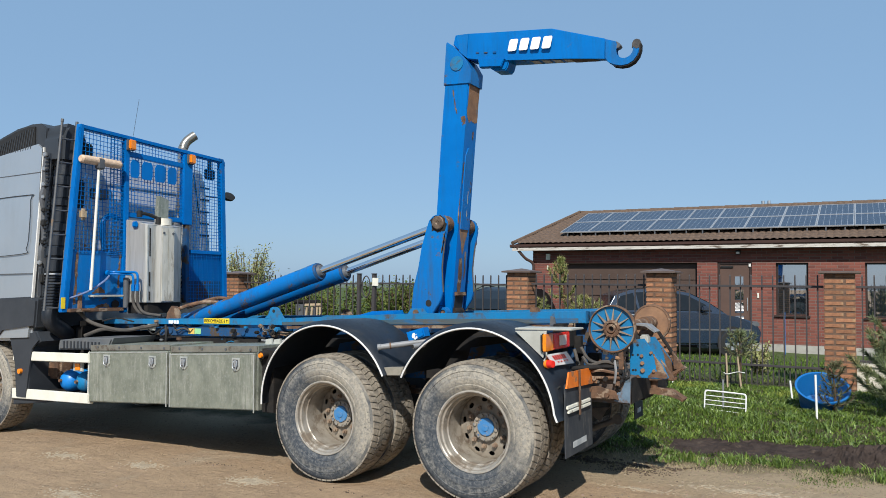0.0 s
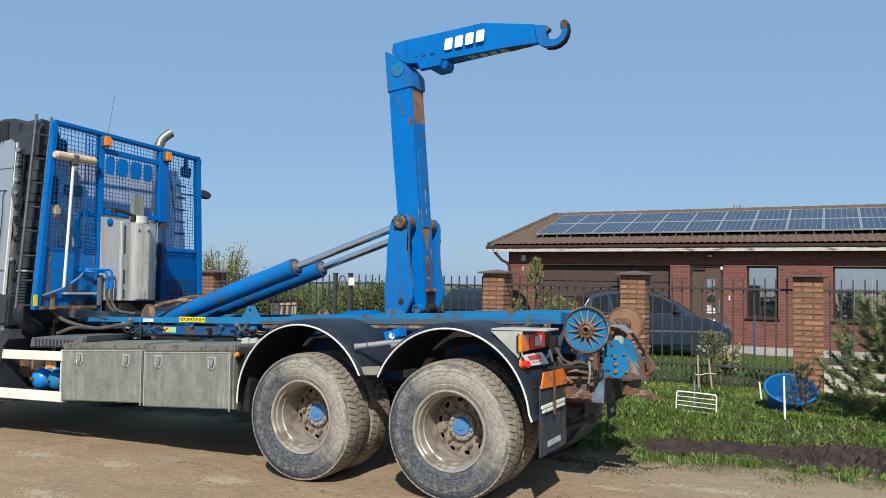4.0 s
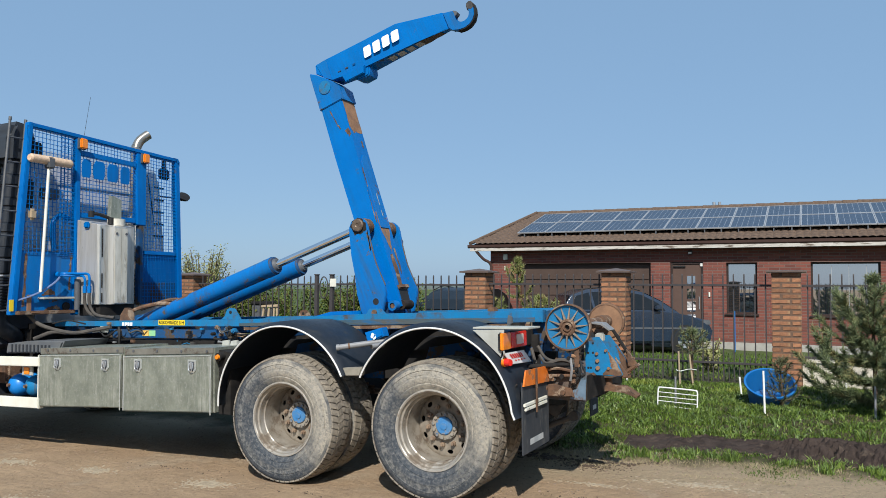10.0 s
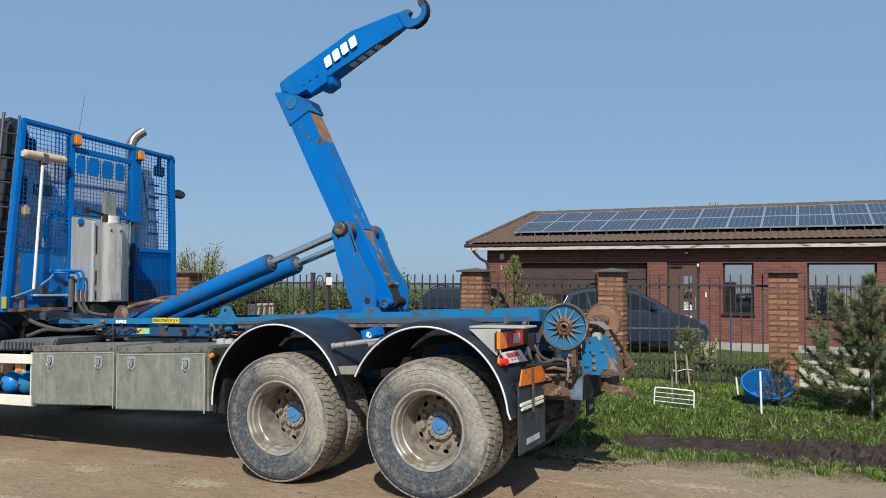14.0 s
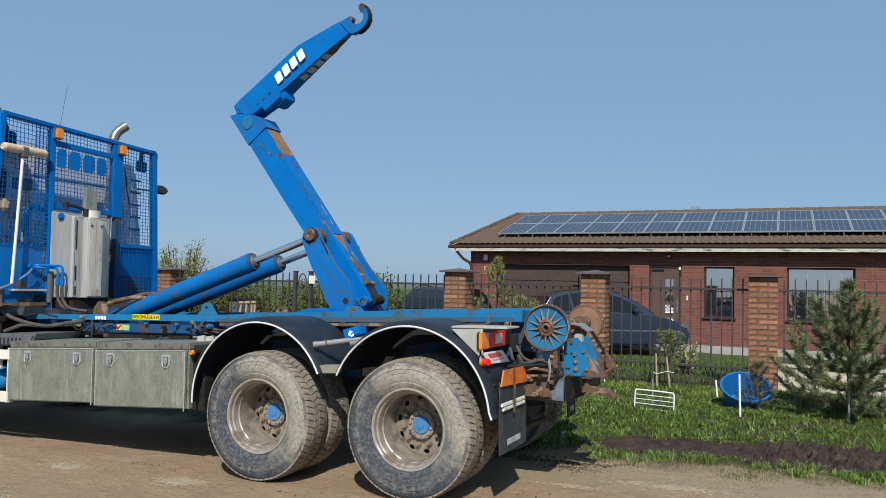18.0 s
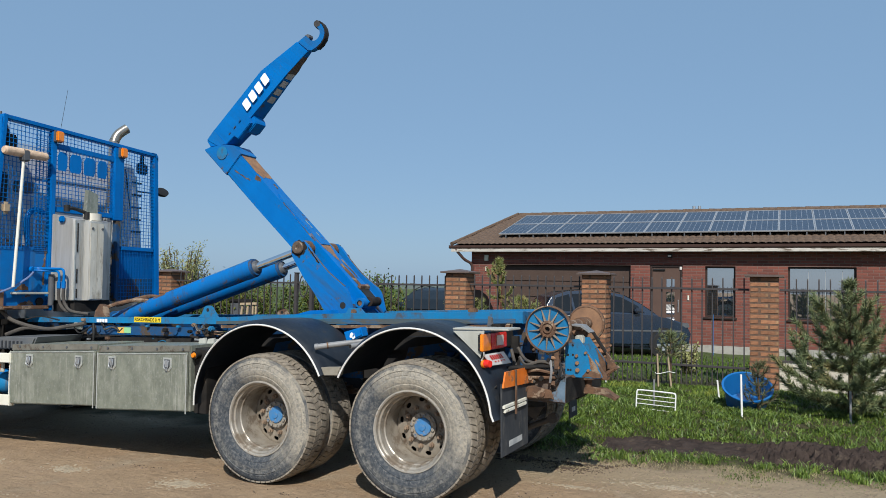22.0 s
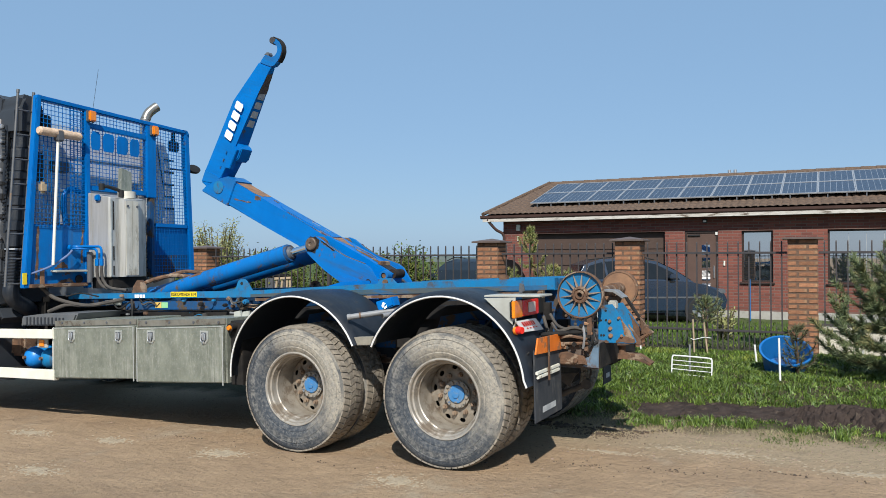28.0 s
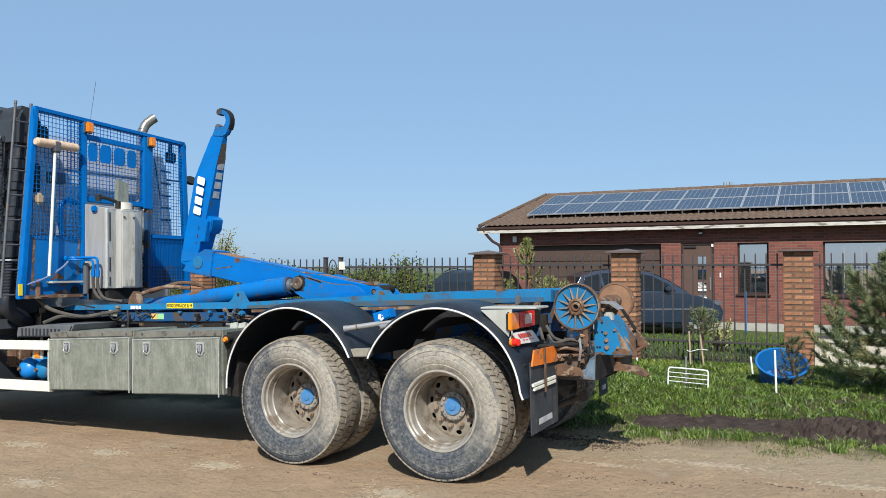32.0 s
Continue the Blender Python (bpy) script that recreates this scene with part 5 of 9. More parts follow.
o = part("work_lamp", bx(B(), XH - 0.10, XH - 0.03, 2.10, 2.26, 3.08, 3.22, 0.02), M_INK, hb, "black work lamp")
part("lamp_arm", bx(B(), XH - 0.08, XH - 0.05, 2.16, 2.20, 3.22, 3.33), M_INK, hb)
o = part("work_lamp", bx(B(), XH - 0.10, XH - 0.03, 0.30, 0.44, 3.02, 3.2, 0.02), M_INK, hb, "black work lamp")
# clutter behind the mesh
bm = B()
arc = [(XH - 0.34 + 0.28 * math.cos(radians(a)), 2.06 + 0.30 * math.sin(radians(a))) for a in range(-80, 81, 16)]
lo = [bm.verts.new((x, y, 2.10)) for x, y in arc]
hi = [bm.verts.new((x, 2.04 + (y - 2.06) * 0.62, 3.10 - 0.25 * max(0.0, y - 1.9))) for x, y in arc]
for k in range(len(arc) - 1):
    bm.faces.new((lo[k], lo[k + 1], hi[k + 1], hi[k]))
bmesh.ops.solidify(bm, geom=bm.faces[:], thickness=0.004)
part("heat_shield", bm, surf("bright_shield_sheet", (0.86, 0.85, 0.82), (0.72, 0.71, 0.68), 5.0, 0.5, bump=0.1), hb, "bright sheet heat shield")
bm = B()
for k in range(5):
    bx(bm, XH - 0.085, XH - 0.055, 2.02, 2.18, 2.30 + 0.16 * k, 2.322 + 0.16 * k)
tube(bm, [(XH - 0.07, 1.92, 3.10), (XH - 0.07, 1.99, 2.7), (XH - 0.07, 2.08, 2.14)], 0.008, 6)
part("step_rack", bm, M_INK, hb, "dark step rack behind the mesh")
tube(bm := B(), [(XH - 0.05, 0.60, 2.05), (XH - 0.05, 0.58, 2.35), (XH - 0.05, 0.68, 2.45), (XH - 0.05, 0.78, 2.42)], 0.03, 10)
part("blue_pipe_bend", bm, M_BLUE, hb)
part("small_box", bx(B(), XH - 0.16, XH - 0.06, 0.48, 0.66, 2.62, 2.74, 0.01), M_STEELGREY, hb)
part("small_box", bx(B(), XH - 0.12, XH - 0.05, 0.24, 0.36, 2.50, 2.80, 0.02), M_INK, hb)
part("rag", bx(B(), XH + 0.04, XH + 0.09, 0.20, 0.30, 2.36, 2.48, 0.03), M_WOOD, hb)
# the frame's top rail runs a little out of level
for o in [q for c in hb.children for q in (c, *c.children)]:
    for v in o.data.vertices:
        v.co.z += (0.046 - 0.036 * (v.co.y - 0.2)) * min(1.0, max(0.0, (v.co.z - 2.3) / 1.05))
# exhaust pipe, antenna, far mirror
tube(bm := B(), [(-5.15, 1.88, 1.4), (-5.15, 1.88, 2.6), (-5.15, 1.88, 3.36), (-5.145, 1.89, 3.46), (-5.13, 1.925, 3.54), (-5.10, 1.985, 3.605), (-5.08, 2.02, 3.635)], 0.060, 20)
part("exhaust_pipe", bm, surf("heat_stained_steel", (0.46, 0.42, 0.36), (0.36, 0.31, 0.25), 6.0, 0.28, metal=0.85), truck, "steel exhaust stack with curved tip")
cy(bm := B(), (-5.7, 1.50, 3.3), (-5.66, 1.60, 4.10), 0.0022, 5)
part("antenna", bm, M_INK, truck)
bm = B()
lathe(bm, [(0.001, 0.0), (0.06, 0.01), (0.085, 0.04), (0.08, 0.075), (0.001, 0.08)], 0, 0, 20)
bmesh.ops.transform(bm, matrix=Matrix.Translation((-5.6, 3.10, 2.95)) @ Euler((radians(25), 0, radians(-90))).to_matrix().to_4x4() @ Matrix.Diagonal((1.4, 1, 0.8, 1)), verts=bm.verts[:])
o = part("mirror_head", bm, M_INK, truck, "black convex mirror on an arm")
cy(bm := B(), (-5.6, 2.4, 2.93), (-5.6, 3.05, 2.95), 0.012, 8)
part("mirror_arm", bm, M_INK, o)

# stainless hydraulic tank and its filler
bm = B()
pl = [(-4.86, 0.81), (-4.525, 0.81), (-4.508, 0.826), (-4.505, 0.945), (-4.448, 0.965), (-4.438, 1.055), (-4.450, 1.145), (-4.505, 1.165), (-4.508, 1.295), (-4.53, 1.325), (-4.86, 1.325)]
a = [bm.verts.new((x, y, 1.455)) for x, y in pl]
b = [bm.verts.new((x, y, 2.33 - 0.2 * (x + 4.44))) for x, y in pl]
bm.faces.new(a[::-1])
bm.faces.new(b)
for k in range(len(pl)):
    bm.faces.new((a[k], a[(k + 1) % len(pl)], b[(k + 1) % len(pl)], b[k]))
bmesh.ops.bevel(bm, geom=bm.edges[:], offset=0.006, segments=2, affect="EDGES")
tank = part("hydraulic_tank", bm, M_STAINLESS, truck, "stained stainless steel hydraulic tank", 30)
part("edge_strip", bx(B(), -4.516, -4.500, 0.822, 0.836, 1.46, 2.33, 0.003), M_GALVEDGE, tank, "bright folded edge")
for za, zb in ((1.98, 2.30), (1.64, 1.80), (1.48, 1.58)):
    part("slot", bx(B(), -4.508, -4.502, 0.852, 0.864, za, zb), M_CHASSIS, tank)
M_CREAM = surf("yellowed_sheet", (0.74, 0.70, 0.60), (0.54, 0.50, 0.41), 9.0, 0.42, metal=0.3, spot=(0.24, 0.20, 0.14), spot_scale=6, spot_at=0.56, spot_soft=0.14, stretch=(1.5, 1.5, 0.4))
part("facet_sheet", prism_x(B(), [(0.968, 1.47), (1.052, 1.47), (1.052, 2.31), (0.968, 2.31)], -4.4405, -4.4345), M_CREAM, tank, "yellowed facet sheet")
part("facet_sheet", prism_x(B(), [(1.060, 1.47), (1.140, 1.47), (1.140, 2.31), (1.060, 2.31)], -4.4475, -4.4355), M_CREAM, tank, "yellowed facet sheet")
for y in (0.99, 1.12):
    cy(bm := B(), (-4.436, y, 2.25), (-4.426, y, 2.25), 0.014, 10)
    part("bolt", bm, M_STEELGREY, tank)
bm = B()
cy(bm, (-4.60, 1.12, 2.35), (-4.60, 1.12, 2.43), 0.098, 22)
part("filler_collar", bm, M_CREAM, tank)
bm = prism_x(B(), [(1.05, 2.43), (1.20, 2.43), (1.20, 2.66), (1.07, 2.70)], -4.67, -4.61)
part("filler_box", bm, M_GALV, tank, "grey sheet breather box")
tube(bm := B(), [(-4.62, 0.80, 2.46), (-4.60, 0.86, 2.47), (-4.58, 0.98, 2.44), (-4.57, 1.06, 2.41)], 0.020, 8)
cy(bm, (-4.62, 0.80, 2.43), (-4.62, 0.80, 2.50), 0.032, 12)
cy(bm, (-4.57, 1.02, 2.36), (-4.57, 1.02, 2.44), 0.03, 12)
part("tank_pipe", bm, M_INK, tank)
part("tank_cap", bx(B(), -4.72, -4.64, 0.775, 0.809, 2.31, 2.38, 0.012), M_BLUE, tank)
part("tank_foot", bx(B(), -4.85, -4.52, 0.85, 1.32, 1.33, 1.453, 0.004), M_CHASSIS, tank)
part("dark_backing", bx(B(), -4.86, -4.62, 1.33, 1.40, 1.46, 2.3), M_CHASSIS, tank)

# hydraulic pipes and hoses beside the tank
for k in range(2):
    x, zz = -4.612 + 0.072 * k, 1.775 + 0.022 * k
    tube(bm := B(), [(-4.875, 0.60, zz + 0.005), (-4.82, 0.66, zz + 0.004), (x - 0.10, 0.72, zz), (x - 0.03, 0.725, zz - 0.006), (x, 0.725, zz - 0.05), (x, 0.725, 1.60)], 0.0135, 8, steps=4)
    o = part("hydraulic_pipe", bm, M_BLUE, truck, "blue hydraulic pipe")
    cy(bm := B(), (x, 0.725, 1.585), (x, 0.725, 1.66), 0.022, 6)
    part("union_nut", bm, M_BLUE, o)
    tube(bm := B(), [(x, 0.725, 1.60), (x, 0.725, 1.50), (x + 0.02, 0.735, 1.41), (x + 0.09, 0.76, 1.34), (x + 0.28, 0.82, 1.31)], 0.0165, 8)
    part("hydraulic_hose", bm, M_HOSE, truck, "dusty grey hydraulic hose")
cy(bm := B(), (-4.79, 0.77, 1.74), (-4.79, 0.77, 1.40), 0.03, 12)
part("oil_filter", bm, M_STEELGREY, truck, "grey filter body beside the tank")
cy(bm := B(), (-4.89, 0.595, 1.79), (-4.855, 0.60, 1.79), 0.032, 12)
part("pipe_gland", bm, M_BLUE, truck)
tube(bm := B(), [(-4.95, 0.30, 1.36), (-4.80, 0.36, 1.24), (-4.55, 0.52, 1.16), (-4.30, 0.62, 1.19), (-4.12, 0.66, 1.22)], 0.021, 8)
tube(bm, [(-4.9, 0.34, 1.1), (-4.72, 0.42, 1.17), (-4.6, 0.5, 1.16)], 0.021, 8)
part("loose_hose", bm, M_HOSE, truck, "pale dusty loose hose")
tube(bm := B(), [(-4.72, 0.42, 1.26), (-4.58, 0.5, 1.29), (-4.43, 0.6, 1.25)], 0.008, 6)
tube(bm, [(-4.3, 0.66, 1.2), (-4.2, 0.66, 1.12), (-4.05, 0.68, 1.19)], 0.008, 6)
tube(bm, [(-4.0, 0.66, 1.22), (-3.98, 0.65, 1.12), (-4.0, 0.66, 1.0)], 0.014, 6)
part("cable", bm, M_INK, truck)
bm = B()
bx(bm, -4.30, -4.17, 0.655, 0.685, 1.155, 1.225, 0.01)
cy(bm, (-4.28, 0.66, 1.19), (-4.35, 0.62, 1.18), 0.026, 12)
part("valve_block", bm, M_PALEGREY, truck, "pale valve block")
tube(bm := B(), [(-4.90, 0.10, 1.50), (-4.86, 0.22, 1.54), (-4.84, 0.36, 1.60), (-4.83, 0.52, 1.70), (-4.83, 0.58, 1.76)], 0.011, 6)
part("lashing_strap", bm, surf("faded_blue_strap", (0.15, 0.21, 0.38), None, 10, 0.8), truck, "faded blue lashing strap")
bm = bx(B(), -4.89, -4.875, 0.235, 0.285, 1.39, 1.57, 0.004)
bx(bm, -4.885, -4.80, 0.235, 0.33, 1.375, 1.389, 0.004)
part("rust_bracket", bm, M_RUST_ORANGE, truck, "rusty bracket on the headboard")
part("grey_tray", bx(B(), -4.89, -4.79, 0.36, 0.75, 1.520, 1.545, 0.006), M_PALEGREY, truck)
cy(bm := B(), (-4.885, 0.70, 1.44), (-4.87, 0.70, 1.44), 0.045, 16)
part("round_hole", bm, M_INK, truck)
part("yellow_tag", bx(B(), -4.87, -4.862, 0.03, 0.075, 1.40, 1.52), M_YELLOW, truck)
tube(bm := B(), [(-4.1, 0.8, 1.34), (-3.9, 0.86, 1.42), (-3.7, 0.95, 1.46), (-3.5, 1.05, 1.44)], 0.022, 8)
tube(bm, [(-3.95, 0.9, 1.40), (-3.7, 1.1, 1.50), (-3.5, 1.25, 1.46)], 0.02, 8)
part("cylinder_hose", bm, M_RUST, truck, "rusty hydraulic line")
bm = prism(B(), [(-4.12, 1.27), (-3.92, 1.27), (-3.93, 1.36), (-3.98, 1.42), (-4.04, 1.42), (-4.10, 1.35)], 0.76, 0.80, 0.006)
part("pivot_lug", bm, M_RUST, truck, "rusty pivot lug")

M_SPOKE = surf("dusty_spoke", (0.26, 0.21, 0.165), (0.17, 0.125, 0.09), 20.0, 0.65, bump=0.1)
# rear end: lamps, plate, flap, roller, towing beam
for ys in (1, -1):
    Y = lambda y: YC + (y - YC) * ys  # noqa: E731, B023
    ob = lambda name, x0, x1, y0, y1, z0, z1, mt, lab="", bev=0.004, par=truck: part(name, bx(B(), x0, x1, min(Y(y0), Y(y1)), max(Y(y0), Y(y1)), z0, z1, bev), mt, par, lab)  # noqa: E731, B023
    bm = prism(B(), [(0.33, 1.265), (0.575, 1.27), (0.56, 1.13), (0.545, 1.075)], *sorted((Y(0.07), Y(0.085))), 0.003)
    part("lamp_bracket", bm, M_PALEGREY, truck, "pale grey folded lamp bracket")
    ob("lamp_tray", 0.33, 0.76, 0.07, 0.34, 1.272, 1.287, M_PALEGREY)
    tl = ob("tail_lamp", 0.535, 0.565, 0.046, 0.70, 1.118, 1.250, M_INK, "tail lamp with amber, red and clear lenses", 0.01)
    ob("amber_lens", 0.552, 0.580, 0.040, 0.198, 1.122, 1.246, M_AMBER, "", 0.006, tl)
    ob("red_lens", 0.565, 0.580, 0.202, 0.540, 1.126, 1.244, M_RED, "", 0.006, tl)
    ob("clear_lens", 0.5805, 0.586, 0.307, 0.455, 1.150, 1.225, M_CLEAR, "", 0.003, tl)
    ob("tail_post", 0.46, 0.54, 0.50, 0.62, 0.95, 1.30, M_CHASSIS)
    if ys == 1:
        bm = B()
        q = [(0.605, -0.01, 1.108), (0.605, 0.395, 1.103), (0.62, 0.525, 1.008), (0.62, 0.104, 1.023)]
        v1 = [bm.verts.new(p) for p in q]
        v2 = [bm.verts.new((p[0] - 0.004, p[1], p[2] - 0.004)) for p in q]
        bm.faces.new(v1), bm.faces.new(v2[::-1])
        for k in range(4):
            bm.faces.new((v1[k], v1[(k + 1) % 4], v2[(k + 1) % 4], v2[k]))
        plate = part("number_plate", bm, M_WHITE_TRIM, truck, "white plate with red marks", 0)
        P0, U, W = Vector(q[0]), Vector(q[1]) - Vector(q[0]), Vector(q[3]) - Vector(q[0])
        up = U.cross(W).normalized() * -0.002
        up = -up if up.x < 0 else up
        bars = [(0.18 + 0.105 * k, 0.15, 0.07, 0.40) for k in range(6)] + [(0.25 + 0.15 * k, 0.68, 0.07, 0.12) for k in range(4)]
        bm = B()
        for u, w, du, dw in bars:
            bm.faces.new([bm.verts.new(P0 + U * a + W * b + up * 1.5) for a, b in ((u, w), (u + du, w), (u + du, w + dw), (u, w + dw))])
        part("plate_marks", bm, M_RED, plate, "", 0)
        part("cable_arm", tube(B(), [(0.57, 0.03, 1.06), (0.585, 0.03, 1.085), (0.60, 0.0, 1.10), (0.602, -0.005, 1.125)], 0.006, 6), M_PALEGREY, truck)
    bm = B()
    cy(bm, (0.595, Y(0.05), 1.040), (0.635, Y(0.035), 1.040), 0.031, 20, 0.024)
    sm = part("outline_lamp", bm, M_RED, truck, "round red and amber outline lamp")
    bm = B()
    cy(bm, (0.575, Y(0.055), 1.040), (0.595, Y(0.05), 1.040), 0.033, 20)
    part("amber_half", bm, M_AMBER, sm)
    fl = ob("mud_flap", 0.704, 0.714, 0.05 if ys == 1 else 0.36, 0.64, 0.388, 0.90, M_FLAP, "black rubber mud flap, worn lower edge", 0.003)
    bars = ob("flap_mark", 0.715, 0.717, 0.20 if ys == 1 else 0.44, 0.49 if ys == 1 else 0.56, 0.44, 0.482, M_LETTER_OLD, "plain pale mark", 0.0, fl)
    ob("flap_clamp", 0.715, 0.731, 0.06 if ys == 1 else 0.38, 0.56, 0.725, 0.750, M_WHITE, "cream clamp bar", 0.004, fl)
    ob("flap_clamp", 0.715, 0.731, 0.08 if ys == 1 else 0.40, 0.56, 0.694, 0.719, M_WHITE, "cream clamp bar", 0.004, fl)
    ob("flap_strap", 0.732, 0.740, 0.285 if ys == 1 else 0.46, 0.315 if ys == 1 else 0.49, 0.66, 0.98, M_RUST, "", 0.002, fl)
    bm = B()
    q = [(0.728, 0.104, 0.981), (0.728, 0.633, 0.970), (0.728, 0.624, 0.849), (0.728, 0.05, 0.872)]
    v1 = [bm.verts.new((x, Y(y), z)) for x, y, z in q]
    v2 = [bm.verts.new((x - 0.012, Y(y), z)) for x, y, z in q]
    bm.faces.new(v1), bm.faces.new(v2[::-1])
    for k in range(4):
        bm.faces.new((v1[k], v1[(k + 1) % 4], v2[(k + 1) % 4], v2[k]))
    part("warning_reflector", bm, M_ORANGE, truck, "faded orange warning plate", 0)
    # roller disc with spokes
    y0 = 0.61
    xr, zr = 0.883, 1.265
    rl = empty_part("rear_roller", truck, Matrix())
    R = 0.180 if ys == 1 else 0.165
    bm = B()
    lathe(bm, [(R - 0.012, Y(y0 + 0.010)), (R - 0.010, Y(y0)), (R - 0.003, Y(y0)), (R, Y(y0 + 0.012)), (R, Y(y0 + 0.05)), (R - 0.015, Y(y0 + 0.06)), (R - 0.015, Y(y0 + 0.05))], xr, zr, 56, closed=True)
    part("roller_flange", bm, M_RUST, rl)
    bm = B()
    lathe(bm, [(R - 0.013, Y(y0 + 0.022)), (0.05, Y(y0 + 0.034)), (0.05, Y(y0 + 0.06)), (R - 0.013, Y(y0 + 0.055))], xr, zr, 48, closed=True)
    part("roller_face", bm, M_BLUE_WORN if ys == 1 else M_RUST_ORANGE, rl, "chipped blue roller face" if ys == 1 else "rusty roller face")
    for k in range(14 if ys == 1 else 0):
        a = 2 * math.pi * k / 14 + 0.12
        ca, sa = math.cos(a), math.sin(a)
        bm = B()
        pts = [(0.055, 0.0075), (R - 0.022, 0.0026), (R - 0.022, -0.0026), (0.055, -0.0075)]
        f1 = [bm.verts.new((xr + r * ca - w * sa, Y(y0 + 0.004 + 0.016 * (r > 0.1)), zr + r * sa + w * ca)) for r, w in pts]
        f2 = [bm.verts.new((xr + r * ca - w * sa, Y(y0 + 0.045), zr + r * sa + w * ca)) for r, w in pts]
        bm.faces.new(f1), bm.faces.new(f2[::-1])
        for j in range(4):
            bm.faces.new((f1[j], f1[(j + 1) % 4], f2[(j + 1) % 4], f2[j]))
        part("spoke", bm, M_SPOKE, rl)
    bm = B()
    lathe(bm, [(0.066, Y(y0 + 0.05)), (0.064, Y(y0 + 0.002)), (0.052, Y(y0 - 0.006)), (0.046, Y(y0 - 0.006)), (0.043, Y(y0 + 0.004)), (0.034, Y(y0 + 0.004)), (0.031, Y(y0 - 0.008)), (0.020, Y(y0 - 0.008)), (0.018, Y(y0 + 0.03))], xr, zr, 28)
    part("roller_hub", bm, M_RUST, rl, "rusty ringed hub")
    for k in range(6):
        a = math.pi * k / 3
        cy(bm := B(), (xr + 0.056 * math.cos(a), Y(y0 + 0.004), zr + 0.056 * math.sin(a)), (xr + 0.056 * math.cos(a), Y(y0 - 0.010), zr + 0.056 * math.sin(a)), 0.008, 6)
        part("hub_bolt", bm, M_RUST, rl)
    bm = B()
    lathe(bm, [(0.018, Y(y0 + 0.02)), (0.001, Y(y0 + 0.02))], xr, zr, 20)
    part("hub_hole", bm, M_INK, rl)
    bm = B()
    rd = 0.10 if ys == 1 else 0.06
    lathe(bm, [(0.001, Y(y0 + 0.06)), (rd, Y(y0 + 0.06)), (rd, Y(y0 + 0.32)), (0.001, Y(y0 + 0.32))], xr, zr, 28)
    part("roller_drum", bm, M_CHASSIS if ys == 1 else M_RUST, rl)
    # carrier plates
    bm = prism(B(), [(0.968, 1.175), (1.078, 1.185), (1.165, 1.06), (1.222, 0.972), (1.256, 0.90), (1.235, 0.885), (0.966, 0.888)], *sorted((Y(0.80), Y(0.822))), 0.004)
    if ys == -1:
        bmesh.ops.translate(bm, vec=(-0.13, 0, -0.035), verts=bm.verts[:])
    cp = part("carrier_plate", bm, M_BLUE_WORN, truck, "chipped blue carrier plate with bolts" if ys == 1 else "rusting blue carrier plate")
    for x, z, r in ((1.060, 1.055, 0.013), (1.064, 1.000, 0.015), (1.066, 0.945, 0.017), (1.15, 0.945, 0.012), (1.13, 1.08, 0.010)):
        cy(bm := B(), (x, Y(0.80), z), (x, Y(0.784), z), r, 6)
        part("bolt", bm, M_RUST_ORANGE, cp)
    for x, z in ((0.99, 1.06), (1.03, 1.062), (1.03, 1.135), (0.99, 0.945), (1.01, 0.945)):
        cy(bm := B(), (x, Y(0.80), z), (x, Y(0.798), z), 0.009, 10)
        part("hole", bm, M_INK, cp)
    bm = prism(B(), [(0.965, 1.195), (0.985, 1.198), (1.165, 0.92), (1.147, 0.91)], *sorted((Y(0.775), Y(0.835))), 0.004)
    if ys == -1:
        part("edge_bar", bm, M_CHASSIS, cp, "black angled edge bar")
    else:
        bm.free()
    r_p = random.Random(5)
    for pts in ([(1.13, 1.095), (1.165, 1.055), (1.218, 0.972), (1.250, 0.90), (1.232, 0.89), (1.10, 0.892), (1.12, 0.93), (1.17, 0.945), (1.165, 0.99)], [(0.97, 0.892), (1.05, 0.892), (1.03, 0.905), (0.98, 0.91)], [(0.975, 1.165), (1.02, 1.17), (1.0, 1.155)]):
        bm = B()
        dx, dz = (0.0, 0.0) if ys == 1 else (-0.13, -0.035)
        bm.faces.new([bm.verts.new((x + dx, Y(0.7985) if ys == 1 else Y(0.8235), z + dz)) for x, z in torn(pts, r_p.random(), 0.006, 4)])
        part("rust_patch", bm, M_RUST, cp, "bare rusted corner", 0)
    nx_ = 0.0 if ys == 1 else -0.085
    bm = prism(B(), [(x + nx_, z) for x, z in ((1.19, 1.03), (1.225, 0.985), (1.285, 0.90), (1.28, 0.87), (1.20, 0.88))], *sorted((Y(0.835), Y(0.87))), 0.006)
    part("carrier_nose", bm, M_RUST, truck, "rusty carrier nose")
part("roller_shaft", lathe(B(), [(0.045, 0.93), (0.045, 1.57)], 0.883, 1.265, 20), M_RUST, truck)
bm = prism(B(), [(0.93, 1.285), (1.02, 1.280), (1.09, 1.222), (1.080, 1.212), (1.01, 1.266), (0.93, 1.270)], 1.12, 1.28, 0.002)
part("bent_cover", bm, M_PIPE, truck, "bent grey sheet cover")
part("grey_box", bx(B(), 0.985, 1.05, 1.04, 1.12, 1.13, 1.20, 0.01), M_PALEGREY, truck)
bm = prism(B(), [(0.66, 0.705), (1.0, 0.70), (1.01, 0.90), (0.80, 0.94), (0.66, 0.92)], 0.66, 1.84, 0.012)
tb = part("rear_cross_beam", bm, surf("rusted_blue_beam", (0.135, 0.098, 0.075), (0.070, 0.055, 0.047), 9.0, 0.8, bump=0.4, spot=(0.10, 0.155, 0.20), spot_scale=4.5, spot_at=0.52, spot_soft=0.12), truck, "rusty rear cross beam with faded blue paint")
